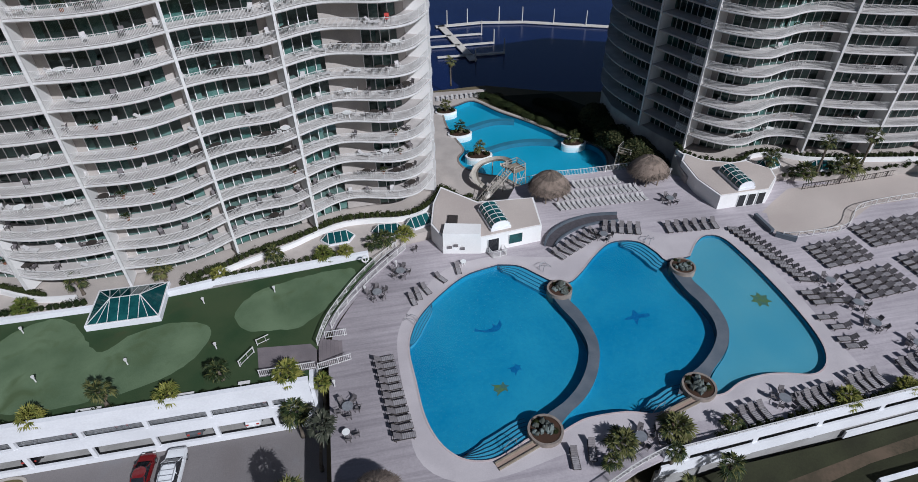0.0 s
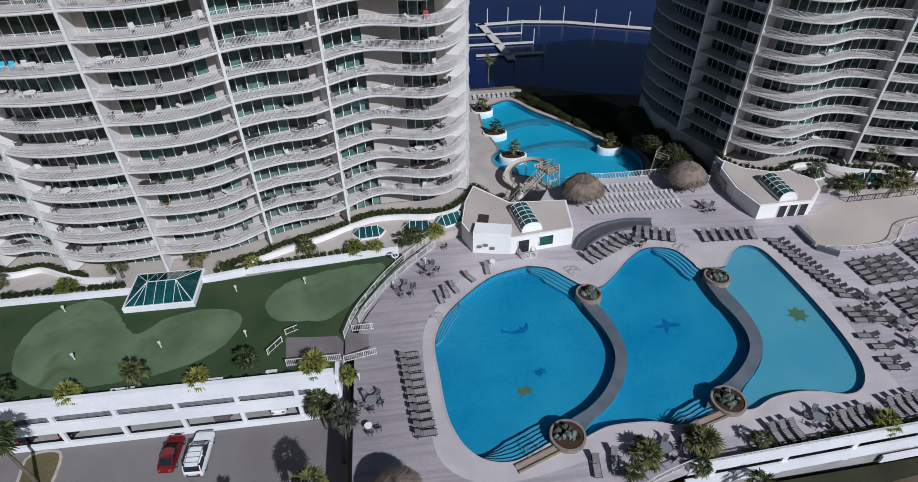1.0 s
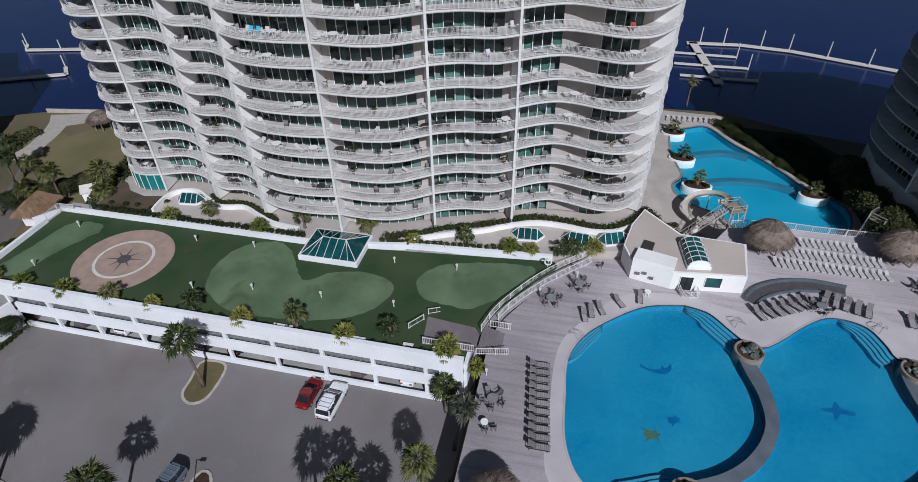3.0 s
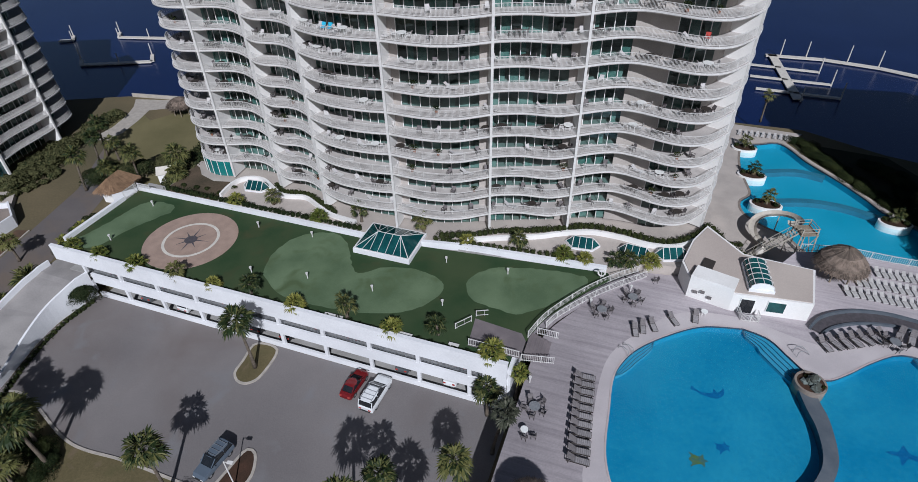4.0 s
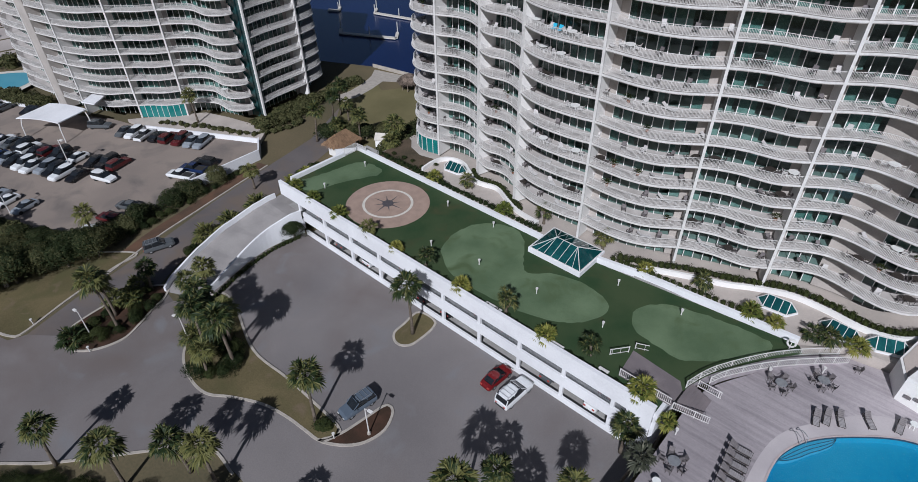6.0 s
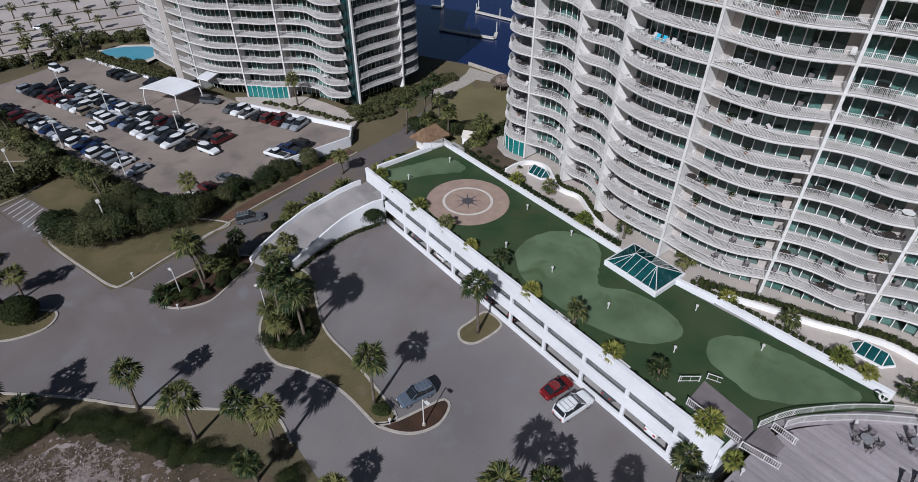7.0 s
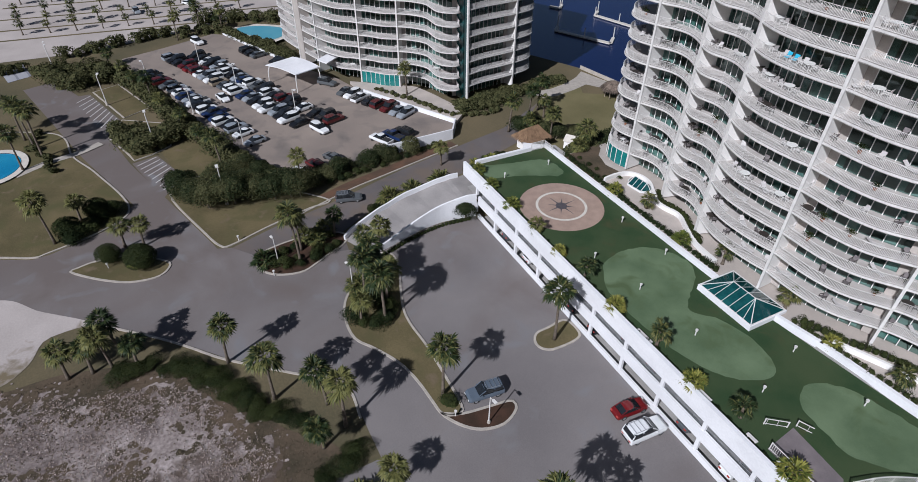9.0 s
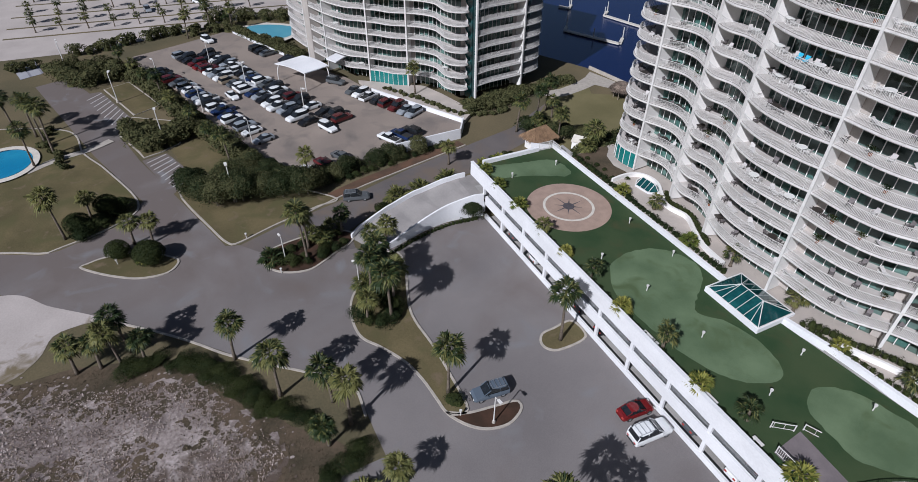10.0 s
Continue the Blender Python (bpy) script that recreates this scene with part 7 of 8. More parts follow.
    for x in wx:
        for y in (-0.82, 0.82):
            n = 12
            w = Geo()
            w.v = [(x + 0.34 * math.cos(6.2832 * k / n), y + s, 0.34 + 0.34 * math.sin(6.2832 * k / n)) for s in (-0.11, 0.11) for k in range(n)]
            w.f = [(k, (k + 1) % n, n + (k + 1) % n, n + k) for k in range(n)] + [tuple(range(n - 1, -1, -1)), tuple(range(n, 2 * n))]
            wh = w.make("wheel", M_RUBBER, t)
            if not near:
                continue
            s = math.copysign(0.116, y)
            Geo().add([(x + 0.2 * math.cos(6.2832 * k / 8), y + s, 0.34 + 0.2 * math.sin(6.2832 * k / 8)) for k in range(8)], [tuple(range(8))]).make("rim", M_METAL, wh)
    return t


rng = random.Random(8)
KINDS = [("sedan", "white"), ("suv", "white"), ("sedan", "silver"), ("suv", "silver"), ("sedan", "black"), ("suv", "black"), ("sedan", "grey"), ("suv", "grey"), ("sedan", "navy"), ("suv", "maroon"), ("pickup", "white"), ("sedan", "red"), ("suv", "tan"), ("pickup", "navy"), ("sedan", "green"), ("suv", "slate")]
NAMES = dict(sedan="saloon car", suv="sport utility car", pickup="pickup truck")
car_spots = {k: [] for k in KINDS}


def row(a, b, n, heading, z, picks, skip=()):
    for i, p in enumerate(line(a, b, n)):
        if i in skip:
            continue
        k = KINDS[picks[i % len(picks)]]
        car_spots[k].append(spot(p[0] + rng.uniform(-0.3, 0.3), p[1] + rng.uniform(-0.3, 0.3), z, heading + rng.choice((0, 180)) + rng.uniform(-2, 2), rng.uniform(0.96, 1.03)))


ANG = 110
Z2 = 0.8
row((-145.8, -1.2), (-111.5, 10.4), 15, ANG, Z2, (1, 0, 8, 2, 10, 5, 1, 13, 8, 1, 4, 3, 0, 5, 2), (13,))
row((-158.5, -6.2), (-149.0, -2.6), 4, ANG, Z2, (4, 5, 9, 6))
row((-168, 0.2), (-121.0, 18.4), 20, ANG, Z2, (3, 5, 4, 9, 11, 9, 0, 3, 1, 12, 6, 1, 1, 8, 2, 4, 1, 10))
row((-166.5, 6.2), (-122.6, 23.2), 19, ANG, Z2, (5, 4, 0, 5, 3, 10, 1, 4, 2, 8, 1, 6, 5, 1, 4, 9))
row((-119.0, 24.8), (-114.2, 27.6), 3, ANG, Z2, (4, 5, 9))
row((-118.6, 19.0), (-115.8, 20.2), 2, ANG, Z2, (1, 4))
row((-127.4, 34.4), (-107.6, 43.6), 9, ANG + 8, Z2, (6, 1, 10, 4, 9, 9, 2, 3, 12), (8,))
row((-165.4, 19.0), (-160.6, 21.2), 3, ANG, Z2, (5, 4, 6))
row((-154.6, 24.4), (-152.0, 25.4), 2, ANG, Z2, (4, 5))
for x, y, h, k in ((-134.3, 32.0, 40, 7), (-178, 7.6, 20, 1), (-136.1, 7.9, 15, 0), (-111.2, 23.5, 20, 1), (-101.2, 33.4, 205, 10), (-101.6, 36.2, 205, 13), (-102.2, 38.8, 205, 5), (-95.6, 15.4, 200, 0), (-96.8, 18.6, 200, 9), (-98.4, 22.4, 205, 6)):
    car_spots[KINDS[k]].append(spot(x, y, Z2, h))
for x, y, h, k in ((-27.4, 36.4, 86, 11), (-37.0, 22.3, -96, 15), (-84.5, 21.0, 74, 7), (-24.3, 35.9, 87, 1), (-110.5, 69, 60, 14), (-222, 10, 40, 0), (-219, -6, 10, 3)):
    car_spots[KINDS[k]].append(spot(x, y, 0.04, h, 1.08 if k == 1 else 0.96))
for x, z, k in ((-16.5, 0.02, 0), (-15.0, 3.6, 4), (-29, 3.6, 6), (-33.5, 3.6, 4), (-44, 0.02, 5), (-39.6, 0.02, 4), (-56, 0.02, 1), (-62.5, 0.02, 6), (-58.5, 3.6, 4), (-66.5, 3.6, 4), (-47.5, 3.6, 2), (-22.8, 0.02, 6)):
    car_spots[KINDS[k]].append(spot(x, 42.2, z, 90))
for k, spots_ in car_spots.items():
    if spots_:
        label_ = "%s %s with tinted windows, parked on asphalt" % (k[1], NAMES[k[0]])
        for near_ in (True, False):
            those = [m for m in spots_ if (m.translation.x > -90) == near_]
            if those:
                place(car(k[0], k[1], label_, near_), those)

# ---- deck furniture ----


def lounger(fabric, label, group, joined=False):
    t = thing("sun_lounger", label, "sun lounger", group=group)
    fr = Geo()
    for y in (-0.3, 0.3):
        fr.bar((-0.95, y, 0.31), (0.98, y, 0.31), 0.07)
    for x in (-0.95, 0.98):
        fr.bar((x, -0.3, 0.3), (x, 0.3, 0.3), 0.05)
    if joined:
        for x in (-0.75, 0.8):
            for y in (-0.28, 0.28):
                fr.box((x, y, 0.145), (0.05, 0.05, 0.29))
    fr.make("frame", M_BRONZE if fabric is M_SLING else M_RAIL, t)

    def sling(x0, z0, x1, z1, n):
        lo = [(x0 + (x1 - x0) * k / n, -0.29, z0 + (z1 - z0) * k / n + 0.03 * (k % 2)) for k in range(n + 1)]
        hi = [(p[0], 0.29, p[2]) for p in lo]
        return Geo().strip(lo, hi).strip([(p[0], p[1], p[2] - 0.02) for p in hi], [(p[0], p[1], p[2] - 0.02) for p in lo])

    sling(-0.22, 0.33, 0.98, 0.33, 14).make("seat", M_SEAT if fabric is M_SLING else fabric, t)
    g = sling(-0.92, 0.82, -0.24, 0.34, 9)
    g.make("backrest", fabric, t, "raised backrest")
    for x in (-0.75, 0.8) if not joined else ():
        for y in (-0.28, 0.28):
            Geo().box((x, y, 0.145), (0.05, 0.05, 0.29)).make("leg", M_BRONZE if fabric is M_SLING else M_RAIL, t)
    return t


dark_spots, pale_spots = [], []


def lounge_row(a, b, n, turn, out, z=PD, jitter=3, skip=()):
    for i, p in enumerate(line(a, b, n)):
        if i not in skip:
            out.append(spot(p[0], p[1], z, turn + rng.uniform(-jitter, jitter), 1.14 if out is dark_spots else 0.86))


lounge_row((-1.1, 41.3), (0.0, 31.2), 11, 3, dark_spots)
lounge_row((32.2, 59.0), (36.6, 57.6), 5, 250, dark_spots)
lounge_row((41.0, 57.0), (47.8, 56.6), 6, 265, dark_spots)
lounge_row((23.8, 54.6), (30.4, 58.2), 7, 310, dark_spots, jitter=10)
dark_spots += [spot(x, y, PD, h, 1.0) for x, y, h in ((3.3, 50.0, 283), (4.1, 50.8, 279), (5.2, 51.5, 293), (7.4, 53.2, 304), (9.9, 54.5, 270))]
for a, b, n in (((50.2, 54.8), (51.4, 50.4), 6), ((51.5, 49.6), (53.2, 43.4), 8)):
    lounge_row(a, b, n, 160, dark_spots, jitter=5)
lounge_row((52.0, 41.2), (52.4, 39.4), 3, 170, dark_spots)
lounge_row((54.2, 41.0), (54.6, 39.2), 3, 170, dark_spots)
lounge_row((51.2, 37.1), (51.8, 35.4), 2, 172, dark_spots)
lounge_row((51.2, 33.6), (51.4, 32.5), 2, 172, dark_spots)
for (ax, ay), nr, nc, dx in (((58.2, 49.0), 5, 3, 2.3), ((59.2, 42.9), 5, 3, 2.3), ((67.2, 51.6), 5, 5, 2.3), ((68.6, 44.6), 5, 4, 2.3)):
    for c in range(nc):
        lounge_row((ax + dx * c, ay + 0.12 * c), (ax + dx * c + 0.3, ay + 0.12 * c - 0.95 * (nr - 1)), nr, 186, dark_spots, jitter=2)
lounge_row((34.0, 26.6), (36.2, 26.8), 3, 278, dark_spots, jitter=4)
lounge_row((40.6, 26.9), (44.8, 27.4), 5, 276, dark_spots, jitter=5)
lounge_row((47.4, 27.8), (50.6, 28.2), 4, 278, dark_spots, jitter=5)
lounge_row((24.7, 26.4), (25.8, 26.6), 2, 262, dark_spots, jitter=8)
lounge_row((15.6, 25.6), (17.5, 26.1), 2, 262, dark_spots, jitter=8)
lounge_row((54.4, 28.8), (57.2, 29.2), 3, 270, dark_spots, jitter=6)
for a, b, n in (((27.6, 65.2), (41.0, 65.1), 18), ((29.2, 67.7), (41.0, 67.7), 16), ((31.8, 70.4), (38.8, 70.4), 10)):
    lounge_row(a, b, n, 281, pale_spots, jitter=2)
lounge_row((17.6, 118.4), (26.4, 118.8), 9, 260, pale_spots, 0.3)
place(lounger(M_SLING, "dark brown sling sun lounger with a raised back on the deck", "dark sun loungers"), dark_spots)
place(lounger(M_SLINGP, "pale sling sun lounger in a row beside the lagoon", "pale sun loungers", True), pale_spots)


def patio_chair(fabric, label, group, simple=False):
    t = thing("patio_chair", label, "chair", group=group)
    fr = M_BRONZE if fabric is M_SLING else M_RAIL
    Geo().box((0, 0, 0.44), (0.5, 0.5, 0.04)).make("seat", fabric, t)
    Geo().add([(-0.25, -0.27, 0.46), (-0.25, 0.27, 0.46), (-0.4, 0.27, 0.95), (-0.4, -0.27, 0.95), (-0.29, -0.27, 0.46), (-0.29, 0.27, 0.46), (-0.44, 0.27, 0.95), (-0.44, -0.27, 0.95)], [(0, 1, 2, 3), (7, 6, 5, 4), (0, 3, 7, 4), (1, 5, 6, 2), (3, 2, 6, 7)]).make("backrest", fabric, t)
    if simple:
        g = Geo()
        for y in (-0.27, 0.27):
            g.bar((-0.28, y, 0.0), (-0.24, y, 0.66), 0.045).bar((-0.26, y, 0.66), (0.24, y, 0.66), 0.045).bar((0.24, y, 0.66), (0.24, y, 0.0), 0.045)
        g.bar((0.2, -0.27, 0.42), (0.2, 0.27, 0.42), 0.04).bar((-0.25, -0.27, 0.42), (-0.25, 0.27, 0.42), 0.04)
        g.make("frame", fr, t)
        return t
    for x in (-0.22, 0.22):
        for y in (-0.22, 0.22):
            Geo().box((x, y, 0.21), (0.04, 0.04, 0.42)).make("leg", fr, t)
    for y in (-0.27, 0.27):
        Geo().bar((-0.28, y, 0.66), (0.22, y, 0.66), 0.04).make("armrest", fr, t)
    return t


def patio_table(material, label, group, r=0.6):
    t = thing("patio_table", label, "table", group=group)
    Geo().disc((0, 0), r, 0.7, 0.74, 18).make("tabletop", material, t)
    for k in range(4):
        a = 0.785 + 1.571 * k
        Geo().bar((0.7 * r * math.cos(a), 0.7 * r * math.sin(a), 0), (0.4 * r * math.cos(a), 0.4 * r * math.sin(a), 0.7), 0.045).make("leg", M_BRONZE if material is not M_FRAME else M_FRAME, t)
    return t


sets = [(-0.9, 51.9), (2.4, 55.3), (-5.3, 35.6), (22.6, 26.4), (39.0, 27.6), (55.6, 42.4), (56.2, 38.2), (55.8, 34.9), (44.4, 63.4), (31.2, 57.2), (58.2, 31.2), (62, 32)]
place(patio_table(M_METAL, "round grey patio table ringed by dark chairs", "patio tables"), [spot(x, y, PD, 20 * x) for x, y in sets])
chairs = [spot(x + 1.0 * math.cos(a), y + 1.0 * math.sin(a), PD, math.degrees(a) + 180 + rng.uniform(-25, 25)) for x, y in sets for a in [6.2832 * k / 5 + x for k in range(5)]]
chairs += [spot(-5.4, 32.0, PD, 80), spot(-4.6, 32.4, PD, 100), spot(1.4, 58.8, PD, 40), spot(4.8, 59.6, PD, 200)]
place(patio_chair(M_SLING, "dark sling patio chair beside a round table", "patio chairs"), chairs)
place(patio_table(M_FRAME, "small pale square-legged side table on the deck", "side tables", 0.4), [spot(-5.6, 32.6, PD), spot(10.8, 55.4, PD)])

# balcony furniture
rng = random.Random(21)
bal = {"white": [], "dark": [], "wl": [], "tw": [], "td": [], "pot": []}
for edge_, glaze_, first_, dz_, nfl, i0, i1, density in ((M_EDGE, M_GLAZE, 10.85, 2.97, 11, 40, len(M_EDGE) - 44, 0.85), (L_EDGE, L_GLAZE, 3.8, 2.85, 6, 110, len(L_EDGE) - 40, 0.25), (R_EDGE, R_GLAZE, 10.75, 2.85, 7, 84, len(R_EDGE) - 70, 0.35)):
    for k in range(nfl):
        i = i0 + rng.randrange(8)
        while i < i1:
            e, q = Vector(edge_[i]), Vector(glaze_[i])
            if (q - e).length > 1.5 and rng.random() < density + (0.15 if k < 3 else 0):
                p = e.lerp(q, rng.uniform(0.42, 0.6))
                d = e - q
                face = math.degrees(math.atan2(d.y, d.x))
                z = first_ + dz_ * k + 0.005
                kind_ = rng.random()
                pale = rng.random() < (0.5 if k > 2 else 0.2)
                if kind_ < 0.38:
                    bal["white" if pale else "dark"].append(spot(p.x, p.y, z, face + rng.uniform(-50, 50)))
                elif kind_ < 0.62:
                    bal["tw" if pale else "td"].append(spot(p.x, p.y, z))
                    t_ = Vector((-d.y, d.x)).normalized()
                    for s in (-0.85, 0.85):
                        bal["white" if pale else "dark"].append(spot(p.x + t_.x * s, p.y + t_.y * s, z, math.degrees(math.atan2(-t_.y * s, -t_.x * s))))
                elif kind_ < 0.8:
                    bal["wl"].append(spot(p.x, p.y, z, face + rng.choice((60, 90, 120)), 0.95))
                elif kind_ < 0.9:
                    bal["pot"].append(spot(p.x, p.y, z, 0, rng.uniform(0.45, 0.65)))
            i += rng.randrange(4, 9)
place(patio_chair(M_SLINGW, "white balcony chair behind the railing", "white balcony chairs", True), bal["white"])
place(patio_chair(M_SLING, "dark balcony chair behind the railing", "dark balcony chairs", True), bal["dark"])
place(lounger(M_SLINGW, "white sun lounger on a balcony", "balcony loungers", True), bal["wl"])
place(patio_table(M_FRAME, "round white balcony table", "balcony tables"), bal["tw"])
place(patio_table(M_BRONZE, "round dark balcony table", "balcony tables"), bal["td"])
pp = thing("potted_plant", "leafy plant in a terracotta pot on a balcony", "potted plant", group="potted plants")
Geo().disc((0, 0), 0.26, 0, 0.5, 10, 0.36).make("pot", M_TERRA, pp)
g = Geo()
leaf_mass(g, (0, 0, 1.0), (0.7, 0.7, 0.75), 120, 0.16, rng)
g.make("foliage", M_LEAF, pp)
place(pp, bal["pot"])
for x, y, k, m in ((-38.6, 59.2, 8, M_BLUE), (-37.7, 59.2, 8, M_BLUE), (4.4, 68.2, 8, M_RED), (-36.6, 59.3, 8, M_SLINGW)):
    c = patio_chair(m, "brightly coloured folding balcony chair", "")
    c.matrix_basis = spot(x, y, 10.85 + 2.97 * k + 0.005, 270)

# ---- thatched shelters ----
M_THATCH2 = mat("orange_brown_thatch", (0.27, 0.17, 0.10), (0.14, 0.085, 0.05), 1.2, 16, 0.95, 0.9, random_mix=0.4)


def thatch_hut(x, y, z, r, h, eave, label, posts=6, straw=None):
    straw = straw or M_THATCH
    t = thing("thatched_hut", label, "thatched hut", (x, y, z))
    lr = random.Random(int(x * 7 + y))
    for k in range(posts):
        a = 6.2832 * k / posts
        Geo().tube([(x + 0.62 * r * math.cos(a), y + 0.62 * r * math.sin(a), z), (x + 0.62 * r * math.cos(a), y + 0.62 * r * math.sin(a), z + eave + 0.5)], 0.11, 7).make("post", M_WOOD, t)
    g = Geo()
    n = 40
    rings = []
    for rr, zz in ((r, eave), (r * 0.84, eave + (h - eave) * 0.40), (r * 0.55, eave + (h - eave) * 0.76), (r * 0.2, h), (0.02, h + 0.15)):
        rings.append([(x + rr * (1 + lr.uniform(-0.04, 0.04)) * math.cos(6.2832 * k / n), y + rr * (1 + lr.uniform(-0.04, 0.04)) * math.sin(6.2832 * k / n), z + zz + lr.uniform(-0.06, 0.06)) for k in range(n)])
    for a, b in zip(rings, rings[1:]):
        g.strip(a, b, True)
    g.make("roof", straw, t, "shaggy grey-brown thatch")
    s = Geo()
    for _ in range(3200):
        a, u = lr.uniform(0, 6.2832), math.sqrt(lr.uniform(0.02, 1))
        zz = eave + (h - eave) * (1 - u ** 1.9) + 0.05
        p = Vector((x + r * u * math.cos(a), y + r * u * math.sin(a), z + zz))
        d = Vector((math.cos(a + lr.uniform(-0.3, 0.3)), math.sin(a + lr.uniform(-0.3, 0.3)), -(h - eave) / r * 0.9 + lr.uniform(-0.25, 0.3))).normalized() * lr.uniform(0.35, 0.8)
        w = Vector((-math.sin(a), math.cos(a), 0)) * 0.05
        s.add([p - w, p + w, p + d + Vector((0, 0, 0.06))], [(0, 1, 2)])
    tagged(s.make("straw", straw, t, "loose hanging straw"), kind="stuff")
    return t


thatch_hut(26.8, 68.4, PD, 3.1, 4.5, 1.9, "round thatched shelter on posts beside the lagoon railing")
thatch_hut(43.6, 69.6, PD, 3.1, 4.4, 1.9, "round thatched shelter on posts beside the lagoon railing")
thatch_hut(-3.0, 24.3, PD, 2.2, 4.3, 2.7, "round thatched shelter at the edge of the pool deck")
hip = thing("gatehouse", "gatehouse with a hipped orange-brown thatched roof", "gatehouse", (-87.2, 60.6, 0))
ca, sa = math.cos(radians(98)), math.sin(radians(98))
hp = lambda u, v, k: Vector((-87.2 + u * ca - v * sa, 60.6 + u * sa + v * ca, k))
Geo().prism([hp(u, v, 0)[:2] for u, v in ((-2.2, -1.7), (2.2, -1.7), (2.2, 1.7), (-2.2, 1.7))], 0, 2.9).make("wall", M_WHITE, hip, "white stucco wall")
EAVE = [hp(u, v, 2.6) for u, v in ((-3.2, -2.5), (3.2, -2.5), (3.2, 2.5), (-3.2, 2.5))]
RIDGE = [hp(-1.5, 0, 4.7), hp(1.5, 0, 4.7)]
FACES = ((EAVE[0], EAVE[1], RIDGE[1], RIDGE[0]), (EAVE[1], EAVE[2], RIDGE[1], RIDGE[1]), (EAVE[2], EAVE[3], RIDGE[0], RIDGE[1]), (EAVE[3], EAVE[0], RIDGE[0], RIDGE[0]))
g, lr = Geo(), random.Random(9)
for a, b, c, d in FACES:
    g.add([a, b, c, d], [(0, 1, 2, 3)])
    for _ in range(420):
        u, v = lr.random(), lr.random() ** 1.3
        p = a.lerp(b, u).lerp(d.lerp(c, u), v)
        fall = (a.lerp(b, u) - d.lerp(c, u)).normalized() * lr.uniform(0.4, 0.8) + Vector((lr.uniform(-0.12, 0.12), lr.uniform(-0.12, 0.12), lr.uniform(0.02, 0.14)))
        side = (b - a).normalized() * 0.06
        g.add([p - side, p + side, p + fall], [(0, 1, 2)])
tagged(g.make("roof", M_THATCH2, hip, "shaggy orange-brown thatch"), kind="stuff")
thatch_hut(-99.8, 91.6, 0.0, 2.8, 3.9, 2.2, "thatched shelter on the lawn near the shore")
Geo().box((-82.5, 58.0, 1.8), (4.0, 0.3, 3.6), 0.9).make("gate_wall", M_WALL)
tagged(bpy.data.objects["gate_wall"], "white wall of the gatehouse", "wall", "", "structure")
shed = thing("garden_shed", "small white shed with a pitched roof on the lawn", "shed", (-80.6, 66.4, 0))
Geo().box((-80.6, 66.4, 1.75), (3.4, 2.8, 3.5), 0.6).make("wall", M_WHITE, shed)
co, si = math.cos(0.6), math.sin(0.6)
rp = lambda u, v, w: (-80.6 + u * co - v * si, 66.4 + u * si + v * co, w)
Geo().add([rp(-1.9, -1.6, 3.4), rp(1.9, -1.6, 3.4), rp(1.9, 0, 4.3), rp(-1.9, 0, 4.3), rp(-1.9, 1.6, 3.4), rp(1.9, 1.6, 3.4)], [(0, 1, 2, 3), (3, 2, 5, 4), (0, 3, 4), (1, 5, 2)]).make("roof", M_PALE, shed, "pale pitched roof")

# ---- pool planters, lagoon planters ----
M_BOULDER = mat("grey_green_rock", (0.16, 0.19, 0.18), (0.055, 0.06, 0.05), 2.5, 9, 0.85, 0.5, random_mix=0.4)
for x, y, r in ((21.7, 48.1, 1.6), (38.9, 48.9, 1.65), (13.8, 29.1, 1.8), (31.3, 30.9, 1.8)):
    t = thing("pool_planter", "round stone planter with shrubs on the pool edge", "planter", (x, y, PD))
    n = 28
    o = [(x + r * math.cos(6.2832 * k / n), y + r * math.sin(6.2832 * k / n)) for k in range(n)]
    i_ = [(x + (r - 0.24) * math.cos(6.2832 * k / n), y + (r - 0.24) * math.sin(6.2832 * k / n)) for k in range(n)]
    Geo().strip(at_z(o, PD - 1.4), at_z(o, PD + 0.5), True).strip(at_z(o, PD + 0.5), at_z(i_, PD + 0.5), True).strip(at_z(i_, PD + 0.5), at_z(i_, PD + 0.2), True).make("rim", M_ROCK, t, "brown fieldstone rim")
    Geo().add(at_z(i_, PD + 0.42), [tuple(range(n))]).make("soil", M_MULCH, t)
    lr = random.Random(int(x))
    for k in range(15):
        a, u = lr.uniform(0, 6.28), lr.uniform(0.0, 0.8) * (r - 0.3)
        cx_, cy_, w_, h_ = x + u * math.cos(a), y + u * math.sin(a), lr.uniform(0.22, 0.48), lr.uniform(0.35, 1.05) * (1.25 - u / r)
        vs = [(cx_ + w_ * lr.uniform(0.6, 1.2) * math.cos(1.047 * q), cy_ + w_ * lr.uniform(0.6, 1.2) * math.sin(1.047 * q), PD + 0.4 + h_ * f) for f in (0, 0.55) for q in range(6)]
        vs.append((cx_ + lr.uniform(-0.15, 0.15), cy_ + lr.uniform(-0.15, 0.15), PD + 0.4 + h_))
        Geo().add(vs, [(q, (q + 1) % 6, 6 + (q + 1) % 6, 6 + q) for q in range(6)] + [(6 + q, 6 + (q + 1) % 6, 12) for q in range(6)]).make("boulder", M_BOULDER, t, "jagged grey-green rock")
